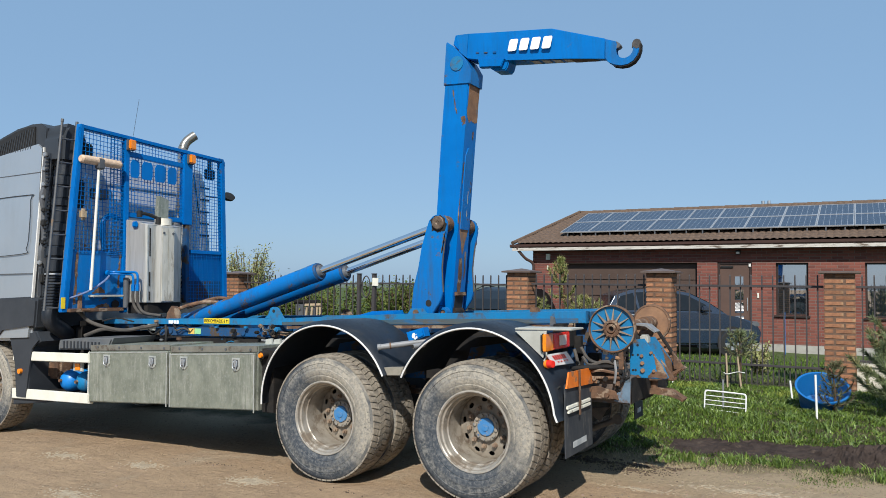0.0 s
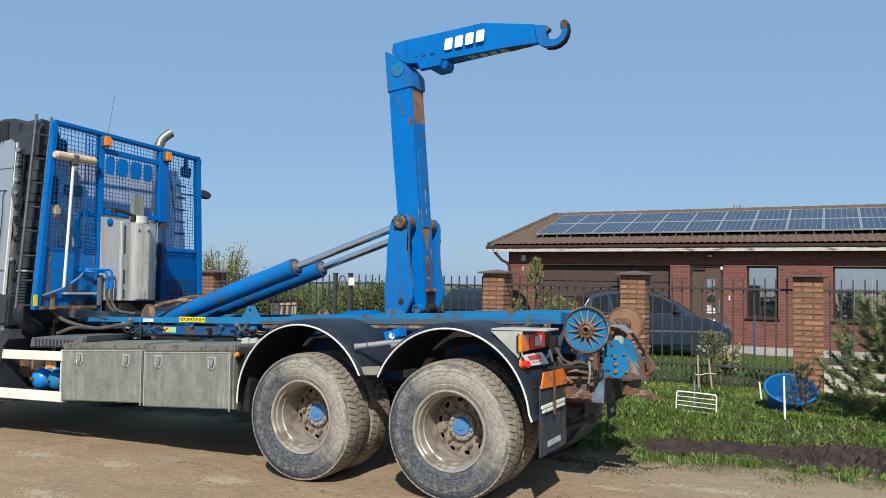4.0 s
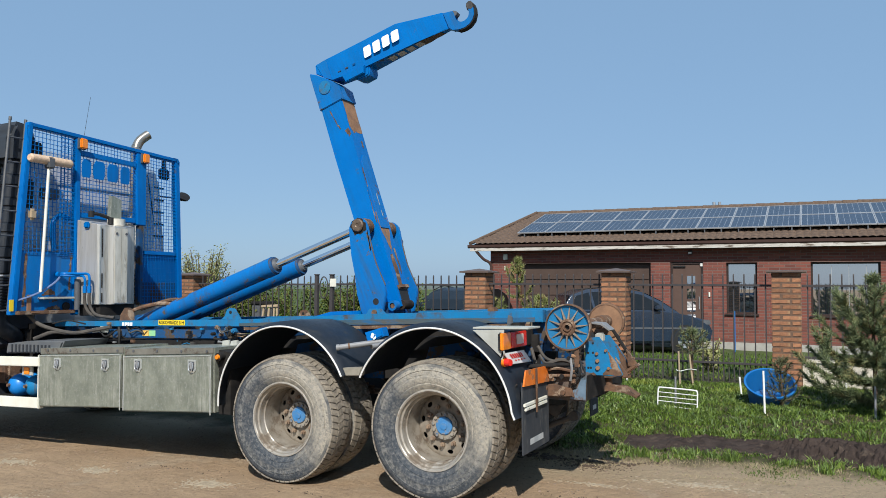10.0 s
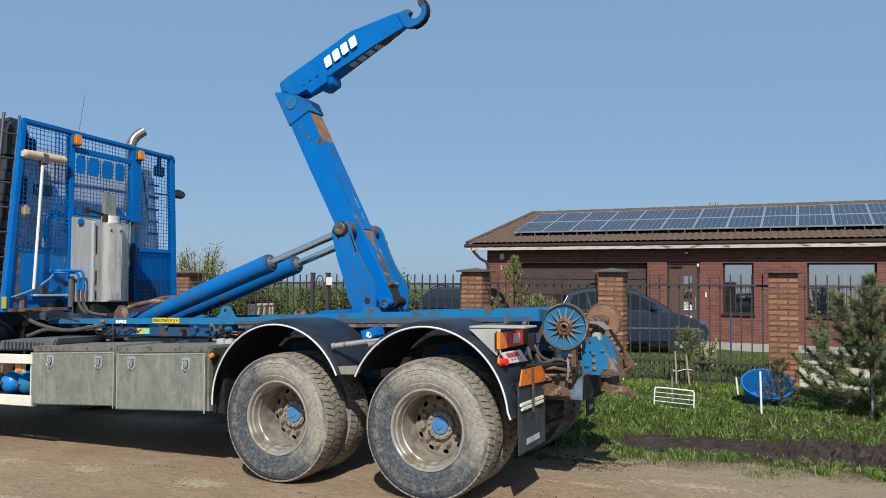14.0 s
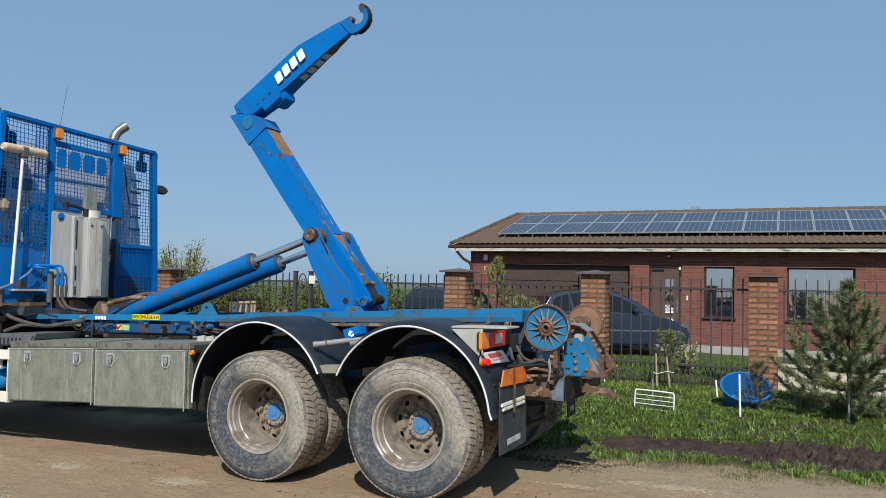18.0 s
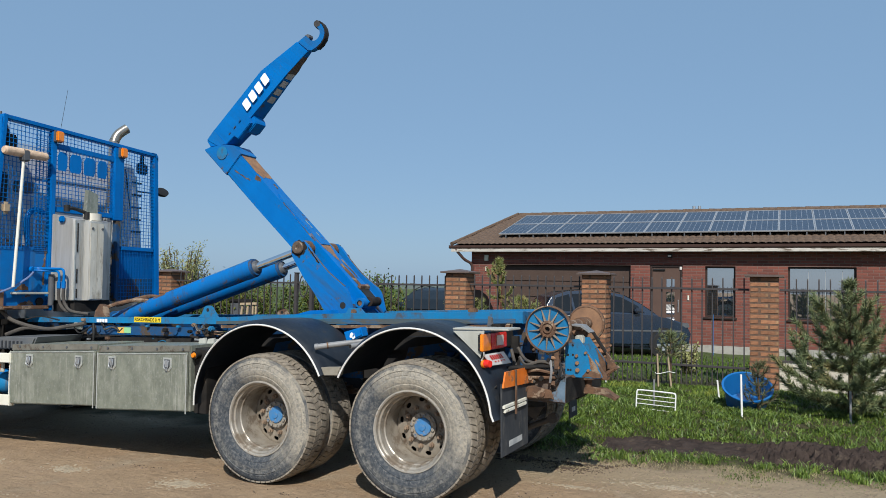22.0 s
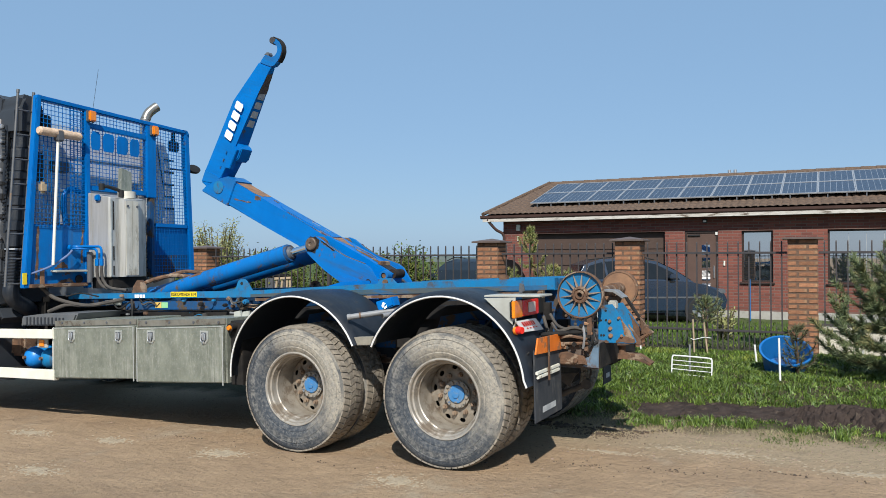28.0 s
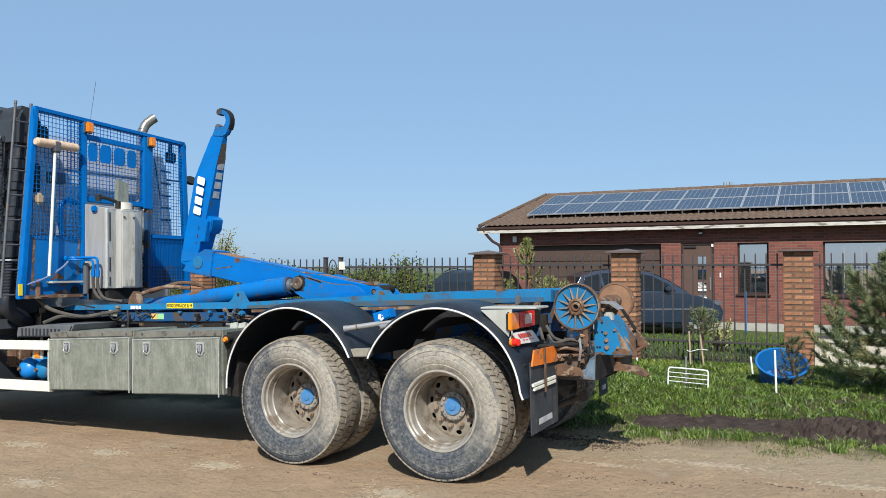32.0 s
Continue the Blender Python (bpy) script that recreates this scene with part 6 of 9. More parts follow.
# added dark sheet holds the shade that falls on the beam's end face
part("beam_end", prism_x(B(), [(0.665, 0.71), (1.83, 0.71), (1.83, 0.895), (0.665, 0.895)], 1.012, 1.018), M_CHASSIS, tb, "dark sheet for shade on the beam end")
bm = prism(B(), [(0.66, 0.73), (0.92, 0.735), (0.90, 0.80), (0.84, 0.81), (0.76, 0.83), (0.68, 0.82)], 0.62, 0.66, 0.008)
part("beam_plate", bm, M_RUST, tb)
for x, z, r0 in ((0.69, 0.80, 0.03), (0.84, 0.77, 0.018), (0.93, 0.86, 0.016), (0.75, 0.89, 0.016)):
    cy(bm := B(), (x, 0.62, z), (x, 0.59, z), r0, 12)
    part("beam_bolt", bm, M_RUST, tb)
part("beam_blue", prism(B(), [(0.88, 0.718), (1.003, 0.712), (1.008, 0.868), (0.965, 0.86), (0.94, 0.80), (0.90, 0.78)], 0.648, 0.659), surf("faded_blue_paint", (0.13, 0.20, 0.27), (0.085, 0.135, 0.19), 9.0, 0.7, spot=(0.15, 0.09, 0.06), spot_scale=7, spot_at=0.53, spot_soft=0.1, bump=0.2), tb)
bm = B()
tube(bm, [(0.64, 0.62, 1.12), (0.70, 0.62, 1.03), (0.80, 0.62, 1.0), (0.93, 0.64, 1.01)], 0.013, 8)
tube(bm, [(0.58, 0.64, 1.10), (0.62, 0.62, 0.98)], 0.014, 8)
part("pipe_bundle", bm, M_HOSE, truck, "dusty pipe bundle")
bm = B()
cy(bm, (0.62, 0.60, 0.925), (0.95, 0.64, 0.945), 0.022, 10)
cy(bm, (0.55, 0.46, 0.965), (0.90, 0.64, 0.985), 0.018, 10)
part("lock_rod", bm, M_CHASSIS, truck)
cy(bm := B(), (0.70, 0.62, 0.895), (0.95, 0.63, 0.90), 0.014, 8)
part("lock_rod", bm, M_RUST, truck)
tube(bm := B(), [(0.93, 0.65, 1.0), (0.97, 0.62, 0.93), (0.95, 0.6, 0.87), (0.91, 0.62, 0.83), (0.93, 0.65, 0.80)], 0.009, 6)
part("air_line", bm, M_INK, truck)
tube(bm := B(), [(0.95, 0.70, 1.0), (1.0, 0.66, 0.92), (0.96, 0.64, 0.89)], 0.009, 6)
part("air_line", bm, M_INK, truck)
tube(bm := B(), [(0.56, 0.06, 0.96), (0.60, 0.02, 0.90), (0.63, 0.04, 0.85), (0.66, 0.10, 0.88)], 0.007, 6)
part("air_line", bm, M_INK, truck)
bm = prism(B(), [(0.93, 0.96), (0.965, 0.96), (0.965, 1.10), (0.93, 1.08)], 0.62, 0.70, 0.004)
part("bracket_plate", bm, M_RUST, truck)
# small fittings, nuts and lines over the rear beam
r_f = random.Random(31)
for k in range(26):
    x, z = r_f.uniform(0.66, 0.97), r_f.uniform(0.86, 1.12)
    y, q = r_f.uniform(0.60, 0.72), r_f.uniform(0.010, 0.024)
    if k % 3 == 0:
        cy(bm := B(), (x, y, z), (x + q * 2.2, y + 0.01, z + r_f.uniform(-0.01, 0.01)), q * 0.7, 6)
    elif k % 3 == 1:
        bx(bm := B(), x, x + 2 * q, y, y + q, z, z + q * 1.4, 0.003)
    else:
        cy(bm := B(), (x, y, z), (x, y - 0.02, z), q * 0.8, 6)
    part("fitting", bm, (M_RUST, M_PALEGREY, M_CHASSIS, M_HOSE, M_RUST_ORANGE)[k % 5], truck)
for k, pts in enumerate(([(0.66, 0.60, 1.05), (0.72, 0.58, 0.99), (0.84, 0.60, 1.02), (0.95, 0.64, 0.98)], [(0.96, 0.66, 1.02), (0.99, 0.60, 0.96), (0.97, 0.60, 0.90), (0.93, 0.63, 0.92)], [(0.90, 0.62, 1.03), (0.915, 0.60, 0.95), (0.90, 0.61, 0.86)], [(0.70, 0.60, 0.93), (0.80, 0.58, 0.955), (0.93, 0.62, 0.93)])):
    tube(bm := B(), pts, (0.013, 0.008, 0.010, 0.012)[k], 6)
    part("air_line", bm, (M_HOSE, M_INK, M_PIPE, M_RUST)[k], truck)
# towing jaw
bm = prism(B(), [(0.98, 0.86), (1.08, 0.88), (1.17, 0.885), (1.27, 0.945), (1.29, 0.93), (1.18, 0.852), (1.08, 0.83), (0.98, 0.82)], 1.18, 1.33, 0.008)
jaw = part("tow_jaw", bm, M_RUST, truck, "rusty towing jaw")
part("lower_jaw", prism(B(), [(0.98, 0.76), (1.08, 0.77), (1.18, 0.755), (1.285, 0.69), (1.27, 0.67), (1.17, 0.72), (1.06, 0.72), (0.98, 0.71)], 1.18, 1.33, 0.008), M_RUST, jaw)
cy(bm := B(), (1.04, 1.25, 0.72), (1.04, 1.25, 0.87), 0.03, 14)
part("jaw_pin", bm, M_RUST, jaw)
part("jaw_base", bx(B(), 0.93, 1.0, 1.08, 1.42, 0.68, 0.90, 0.01), M_CHASSIS, jaw)
bm = B()
cy(bm, (0.36, 1.10, 0.335), (0.78, 1.10, 0.515), 0.024, 12)
cy(bm, (0.78, 1.07, 0.515), (0.78, 1.13, 0.515), 0.042, 16)
part("torque_rod", bm, M_HOSE, truck, "dusty torque rod behind the axle")
bm = prism(B(), [(0.55, 0.60), (0.74, 0.62), (0.70, 0.585), (0.66, 0.50), (0.58, 0.55)], 1.00, 1.03, 0.004)
part("rod_bracket", bm, M_HOSE, truck)
# bar stretched tall and wide, its dark sheet standing for shade over the far tyres
part("rear_bumper_bar", bx(B(), 0.40, 0.48, 0.66, 2.32, 0.42, 0.78, 0.01), M_CHASSIS, truck)
part("rear_plate", bx(B(), 0.60, 0.63, 0.80, 1.70, 0.95, 1.25, 0.004), M_BLUE_DIRTY, truck)
part("hinge_block", bx(B(), 0.185, 0.255, 0.70, 0.765, 1.31, 1.42, 0.008), M_RUST, truck, "rusty weathered block")
bm = prism(B(), [(0.34, 1.31), (0.66, 1.315), (0.66, 1.388), (0.36, 1.375)], 0.74, 1.76, 0.010)
part("rear_bolster", bm, M_BLUE_WORN, truck, "blue rear bolster beam")
part("small_lever", prism(B(), [(0.43, 1.28), (0.48, 1.28), (0.47, 1.35), (0.44, 1.36)], 0.50, 0.53, 0.006), M_STEELGREY, truck)

M_PINCAP = surf("worn_pin_steel", (0.175, 0.128, 0.092), (0.085, 0.060, 0.045), 25.0, 0.5, metal=0.35, bump=0.25)
# ---- the lifting arm, turning about its rear pivot; drawn as it stands at the start
arm = part("lifting_arm", prism(B(), [(-0.02, 0.20), (0.228, 0.20), (0.262, 0.50), (0.312, 1.06), (0.377, 1.79), (0.435, 2.34), (0.178, 2.36), (0.132, 1.80), (0.084, 1.15), (0.03, 0.6)], YC - 0.115, YC + 0.115, 0.010), M_BLUE, truck, "blue hooklift arm with rust on its rear face")
part("head_sleeve", prism(B(), [(0.168, 2.34), (0.450, 2.32), (0.462, 2.45), (0.40, 2.56), (0.27, 2.70), (0.212, 2.745), (0.200, 2.735)], YC - 0.128, YC + 0.128, 0.006), M_BLUE_CHIPPED, arm)
face = lambda z: 0.262 + 0.0888 * (z - 0.50) if z < 1.79 else 0.377 + 0.1055 * (z - 1.79)  # noqa: E731


def rear_patch(name, material, outline, off=0.0015):
    bm = B()
    bm.faces.new([bm.verts.new((face(z) + off, YC + y, z)) for y, z in outline])
    return part(name, bm, material, arm, "bare rusty patch on the rear face" if name == "worn_patch" else "", 0)


for i, (mt, pts) in enumerate(((M_RUST_ORANGE, [(-0.109, 2.33), (0.109, 2.33), (0.109, 2.0), (0.05, 1.985), (-0.01, 2.0), (-0.06, 1.97), (-0.109, 2.04)]),
                               (M_RUST, [(0.03, 1.90), (0.055, 1.91), (0.06, 1.84), (0.04, 1.83)]), (M_RUST, [(-0.10, 1.60), (-0.08, 1.60), (-0.085, 1.42), (-0.10, 1.40)]),
                               (M_RUST_ORANGE, [(-0.098, 1.14), (-0.02, 1.17), (0.06, 1.14), (0.100, 1.10), (0.085, 0.98), (0.03, 0.84), (0.0, 0.72), (-0.03, 0.84), (-0.08, 0.95)]), (M_RUST, [(-0.05, 0.70), (0.005, 0.72), (0.03, 0.60), (0.02, 0.45), (0.0, 0.36), (-0.06, 0.38), (-0.045, 0.52)]), (M_RUST, [(0.05, 0.78), (0.08, 0.78), (0.085, 0.55), (0.06, 0.50)]))):
    rear_patch("worn_patch", mt, torn(pts, 60 + i, 0.006, 5))
# long stiffener welded to the rear face, chamfered at its upper end
bm = B()
q1 = [bm.verts.new((face(z) + 0.010, YC + y, z)) for y, z in ((-0.075, 0.98), (0.075, 0.98), (0.075, 1.66), (0.03, 1.74), (-0.03, 1.74), (-0.075, 1.66))]
q2 = [bm.verts.new((v.co.x - 0.014, v.co.y, v.co.z)) for v in q1]
bm.faces.new(q1), bm.faces.new(q2[::-1])
for k in range(6):
    bm.faces.new((q1[k], q1[(k + 1) % 6], q2[(k + 1) % 6], q2[k]))
part("stiffener", bm, M_BLUE_CHIPPED, arm, "welded stiffener plate on the rear face")
for i, (za, zb) in enumerate(((1.34, 1.22), (1.16, 1.10))):
    bm = B()
    bm.faces.new([bm.verts.new((face(z) + 0.0115, YC + y, z)) for y, z in torn([(0.010, za), (0.022, za), (0.022, zb), (0.010, zb)], 70 + i, 0.002, 4)])
    part("scrape", bm, M_PALEGREY, arm, "long bare scrape", 0)
for i, pts in enumerate(([(0.345, 2.02), (0.395, 2.03), (0.390, 1.955), (0.365, 1.94), (0.355, 1.98)], [(0.262, 2.28), (0.270, 2.28), (0.295, 2.12), (0.312, 2.06), (0.302, 2.05), (0.283, 2.12)], [(0.335, 1.36), (0.34, 1.36), (0.310, 1.03), (0.300, 1.04)])):
    bm = B()
    bm.faces.new([bm.verts.new((x, YC - 0.1162, z)) for x, z in torn(pts, 40 + i, 0.005)])
    part("edge_rust", bm, M_RUST, arm, "rust along the edge", 0)
cy(bm := B(), (0.315, YC - 0.129, 2.525), (0.315, YC - 0.136, 2.525), 0.068, 28)
part("pivot_cover", bm, M_BLUE_WORN, arm, "round pivot cover")
jib = part("jib", prism(B(), [(0.285, 2.805), (0.422, 2.797), (1.244, 2.71), (1.715, 2.553), (1.707, 2.378), (1.364, 2.424), (0.66, 2.505), (0.408, 2.562), (0.262, 2.72)], YC - 0.10, YC + 0.10, 0.006), M_BLUE, arm, "blue jib")
for v in jib.data.vertices:
    f = max(0.0, (v.co.x - 1.0) / 0.715)
    v.co.y = YC + (v.co.y - YC) * (1 - 0.68 * f)
part("jib_base_plate", prism(B(), [(0.30, 2.802), (0.425, 2.795), (0.405, 2.57), (0.33, 2.64)], YC - 0.106, YC - 0.101), M_BLUE_CHIPPED, arm)
part("latch_housing", prism(B(), [(0.53, 2.535), (0.80, 2.498), (0.765, 2.43), (0.545, 2.455)], YC - 0.125, YC - 0.06, 0.006), M_BLUE, arm)
part("latch_housing", prism(B(), [(0.62, 2.51), (0.83, 2.485), (0.815, 2.43), (0.79, 2.402), (0.68, 2.412), (0.64, 2.44)], YC - 0.085, YC + 0.085, 0.010), M_BLUE, arm)
for k in range(3):
    x = 0.50 + 0.088 * k
    part("slot", prism(B(), [(x, 2.606 - 0.010 * k), (x + 0.032, 2.603 - 0.010 * k), (x + 0.032, 2.593 - 0.010 * k), (x, 2.596 - 0.010 * k)], YC - 0.104, YC - 0.099), M_BLUE_DIRTY, arm)
HC, HR = (1.885, 2.432), 0.086
inner = [(HC[0] + HR * math.cos(radians(a)), HC[1] + HR * math.sin(radians(a))) for a in range(165, 376, 15)]
outer = [(2.010, 2.495), (2.022, 2.46), (2.020, 2.41), (2.002, 2.36), (1.965, 2.315), (1.91, 2.29), (1.85, 2.288), (1.79, 2.305)]
hook = [(1.71, 2.553), (1.80, 2.52), (1.842, 2.490), (1.850, 2.470), (1.835, 2.456)] + inner + [(1.958, 2.482), (1.965, 2.498), (1.988, 2.505)] + outer + [(1.74, 2.345), (1.705, 2.380)]
part("hook", prism(B(), hook, YC - 0.032, YC + 0.032, 0.012), M_BLUE_CHIPPED, arm, "forged hook, paint worn from its tip")
rim = outer[1:] + [(HC[0] + 0.955 * (x - HC[0]), HC[1] + 0.955 * (z - HC[1])) for x, z in outer[:0:-1]]
part("hook_edge", prism(B(), [(HC[0] + 1.022 * (x - HC[0]), HC[1] + 1.022 * (z - HC[1])) for x, z in rim], YC - 0.0335, YC + 0.0335, 0.002), M_CHASSIS, arm, "black worn outer edge")
part("prong_wear", prism(B(), [(1.815, 2.512), (1.844, 2.491), (1.852, 2.470), (1.836, 2.454), (1.812, 2.452), (1.822, 2.48)], YC - 0.0335, YC + 0.0335, 0.002), M_STEELGREY, arm, "bare worn prong")
part("hook_tip", prism(B(), [(1.945, 2.44), (1.950, 2.478), (1.964, 2.501), (1.988, 2.508), (2.012, 2.497), (2.024, 2.46), (2.020, 2.42), (1.985, 2.41)], YC - 0.034, YC + 0.034, 0.010), surf("worn_dark_hook_steel", (0.055, 0.054, 0.056), (0.105, 0.090, 0.078), 18.0, 0.45, metal=0.4, bump=0.15), arm, "bare dark steel hook tip")
# plain white shapes where the mark is painted on the side, greyed ones below
BLOCK = [(1.04 * x_, 0.80 * z_ + 0.014) for x_, z_ in [(0.004, 0.012), (0.012, 0.0), (0.072, 0.0), (0.084, 0.010), (0.106, 0.122), (0.098, 0.135), (0.038, 0.135), (0.026, 0.125)]]
for k, x0 in enumerate((0.822, 0.932, 1.042, 1.152)):
    z0 = 2.552 - 0.085 * (x0 - 0.80)
    part("mark_shape", prism(B(), [(x0 + x, z0 + z - 0.085 * x) for x, z in BLOCK], YC - 0.1035, YC - 0.1005), M_LETTER, arm, "plain white painted shape", 0)
    x0 = 1.03 + 0.105 * k
    zb = lambda x: 2.505 - (x - 0.66) * 0.115 - 0.003  # noqa: E731
    bm = B()
    bm.faces.new([bm.verts.new((x, y, zb(x) - 0.0015)) for x, y in ((x0, YC - 0.05), (x0 + 0.075, YC - 0.045), (x0 + 0.075, YC + 0.045), (x0, YC + 0.05))])
    part("mark_shape", bm, M_LETTER_OLD, arm, "plain greyed shape", 0)
bm = B()
bm.faces.new([bm.verts.new((x, YC + y, 2.424 - 0.134 * (x - 1.364) - 0.004)) for x, y in torn([(1.40, -0.060), (1.62, -0.040), (1.66, 0.035), (1.42, 0.055)], 91, 0.008, 4)])
part("worn_patch", bm, M_EDGEDIRT, arm, "dark scuffed patch under the jib", 0)
# side plates of the lower arm
PLATE = [(0.095, 0.99), (0.115, 1.05), (0.155, 1.09), (0.217, 1.107), (0.268, 1.085), (0.298, 1.035), (0.300, 0.97), (0.262, 0.80), (0.240, 0.62), (0.250, 0.40), (0.235, 0.33), (0.13, 0.18), (-0.07, 0.14), (-0.075, 0.28), (-0.05, 0.45), (0.0, 0.62), (0.035, 0.80)]
for y, s in ((YC - 0.32, 1), (YC + 0.285, -1)):
    part("side_plate", prism(B(), PLATE, y, y + 0.035, 0.005), M_BLUE_CHIPPED, arm, "chipped blue side plate")
    bm = B()
    ya, yb = (YC - 0.286, YC - 0.117) if s == 1 else (YC + 0.286, YC + 0.117)
    q1 = [bm.verts.new((x, y2, z)) for x, y2, z in ((0.19, ya, 0.90), (0.17, yb, 0.80), (0.13, yb, 0.14), (0.10, ya, 0.20), (0.16, ya, 0.62))]
    q2 = [bm.verts.new((v.co.x - 0.02, v.co.y, v.co.z)) for v in q1]
    bm.faces.new(q1), bm.faces.new(q2[::-1])
    for k in range(5):
        bm.faces.new((q1[k], q1[(k + 1) % 5], q2[(k + 1) % 5], q2[k]))
    part("web_plate", bm, M_BLUE, arm)
    tube(bm := B(), [(0.288, ya - s * 0.017, 0.98), (0.262, ya - s * 0.017, 0.80), (0.241, ya - s * 0.017, 0.62), (0.250, ya - s * 0.017, 0.40)], 0.0085, 6, steps=3)
    part("edge_wear", bm, M_EDGEDIRT, arm, "brown dirt along the plate edge")
    for i, (mt, pts) in enumerate(((M_CHASSIS, [(0.135, 1.06), (0.20, 1.10), (0.275, 1.075), (0.296, 1.02), (0.280, 0.955), (0.225, 0.935), (0.150, 0.96)]), (M_EDGEDIRT, [(0.268, 0.93), (0.288, 0.95), (0.272, 0.85), (0.252, 0.76), (0.243, 0.76), (0.252, 0.85)]))):
        bm = B()
        yf = YC - 0.3212 if s == 1 else YC + 0.3212
        bm.faces.new([bm.verts.new((x, yf, z)) for x, z in torn(pts, 90 + i, 0.009)])
        part("grime_patch", bm, mt, arm, "greasy grime on the plate", 0)
    yo = YC - 0.335 if s == 1 else YC + 0.335
    bm = B()
    cy(bm, (0.217, yo, 1.025), (0.217, yo + s * 0.25, 1.025), 0.052, 28)
    part("pivot_pin", bm, M_RUST, arm, "rusty cylinder pin")
    bm = B()
    lathe(bm, [(0.062, yo + s * 0.014), (0.062, yo - s * 0.004), (0.054, yo - s * 0.012), (0.02, yo - s * 0.012), (0.012, yo - s * 0.006), (0.001, yo - s * 0.006)], 0.217, 1.025, 28)
    part("pin_cap", bm, M_PINCAP, arm, "worn brown round pin cap")
    disc_y(bm := B(), 0.108, (YC - 0.321 if s == 1 else YC + 0.321), 0.300, 0.031, 22)
    part("plate_hole", bm, M_INK, arm)
    bm = B()
    cy(bm, (0, yo + s * 0.01, 0.06), (0, yo + s * 0.15, 0.06), 0.075, 22)
    part("pivot_boss", bm, M_BLUE_DIRTY, arm)
part("arm_foot", prism(B(), [(-0.05, 0.03), (0.09, 0.03), (0.14, 0.28), (0.0, 0.28)], YC - 0.26, YC + 0.26, 0.006), M_BLUE_DIRTY, arm)
bm = B()
lathe(bm, [(0.026, -0.02), (0.046, -0.02), (0.048, 0.0), (0.048, 0.05), (0.026, 0.05)], 0.205, 0.215, 28)
bmesh.ops.translate(bm, vec=(0, YC - 0.215, 0), verts=bm.verts[:])
o = part("foot_boss", bm, M_BLUE_CHIPPED, arm, "round blue boss with a rusty pin")
cy(bm := B(), (0.205, YC - 0.225, 0.215), (0.205, YC - 0.17, 0.215), 0.024, 16)
part("foot_boss_pin", bm, M_RUST, arm)
cy(bm := B(), (0.220, YC - 0.085, 0.215), (0.220, YC + 0.085, 0.215), 0.044, 24)
# the near-black colour carries the shade of the cavity round the roller
part("foot_roller", bm, surf("shade_dark_roller_steel", (0.014, 0.012, 0.011), (0.045, 0.032, 0.024), 9.0, 0.6, bump=0.2, spec=0.15), arm, "roller in the arm's foot, coloured dark for cavity shade")
# flat black sheet standing for the shade inside the foot
part("foot_recess", prism(B(), [(0.228, 0.20), (0.249, 0.37), (0.253, 0.37), (0.232, 0.20)], YC - 0.075, YC + 0.08), M_INK, arm)
part("foot_latch", prism(B(), [(0.25, 0.36), (0.28, 0.37), (0.28, 0.40), (0.25, 0.40)], YC - 0.09, YC + 0.09, 0.004), M_RUST, arm)

# ---- lift cylinders: barrels turn on the frame, rods ride on the arm's pins
BASE, ROD_L = (-4.06, 1.24), 1.95
barrels, rods = [], []
for y in (1.035, 1.465):
    bm = B()
    cy(bm, (0.0, 0, 0), (1.84, 0, 0), 0.092, 36)
    br = part("cylinder_barrel", bm, M_BLUE_CHIPPED, truck, "blue hydraulic cylinder barrel")
    cy(bm := B(), (1.80, 0, 0), (1.90, 0, 0), 0.0945, 36)
    part("gland", bm, M_BLUE_CHIPPED, br)
    cy(bm := B(), (1.90, 0, 0), (1.925, 0, 0), 0.0930, 32, 0.084)
    part("gland_ring", bm, M_BLUE_DIRTY, br, "grimy blue gland ring")
    cy(bm := B(), (1.925, 0, 0), (1.95, 0, 0), 0.066, 32, 0.052)
    part("wiper_ring", bm, M_STEELGREY, br, "grey wiper ring")
    for xa, w, a0, a1 in ((1.60, 0.16, -150, -60), (1.05, 0.10, -120, -70), (0.62, 0.14, -170, -80), (0.28, 0.20, -140, -30), (1.38, 0.05, -75, -45), (0.90, 0.035, -60, -35)):
        bm = B()
        rows = [[bm.verts.new((x, 0.0926 * math.cos(t), -0.0926 * math.sin(t))) for t in [radians(a0 + (a1 - a0) * k / 8) + 0.5 for k in range(9)]] for x in [xa + w * j / 4 + 0.03 * math.sin(j * 5 + xa * 9) for j in range(5)]]
        for ra, rb in zip(rows, rows[1:]):
            for k in range(8):
                bm.faces.new((ra[k], ra[k + 1], rb[k + 1], rb[k]))
        part("scuff_patch", bm, M_BLUE_RUSTY, br, "scuffed patch on the barrel")
    bm = B()
    cy(bm, (1.30, 0.05, 0.090), (1.80, 0.05, 0.090), 0.010, 8)
    part("oil_pipe", bm, M_BLUE, br)
    bm = B()
    lathe(bm, [(0.10, -0.06), (0.10, 0.06), (0.045, 0.06), (0.045, -0.06)], 0, 0, 28, closed=True)
    part("base_eye", bm, M_BLUE_DIRTY, br)
    br.matrix_basis = pose(BASE[0], y, BASE[1], 0, -18, 0)
    barrels.append((br, y))
    bm = B()
    cy(bm, (-ROD_L, 0, 0), (-0.06, 0, 0), 0.036, 28)
    rd = part("piston_rod", bm, M_CHROME, truck, "bright chrome piston rod")
    bm = B()
    lathe(bm, [(0.075, -0.05), (0.075, 0.05), (0.05, 0.05), (0.05, -0.05)], 0, 0, 28, closed=True)
    cy(bm, (-0.12, 0, 0), (-0.06, 0, 0), 0.048, 20)
    part("rod_eye", bm, M_RUST, rd)
    rods.append((rd, y))

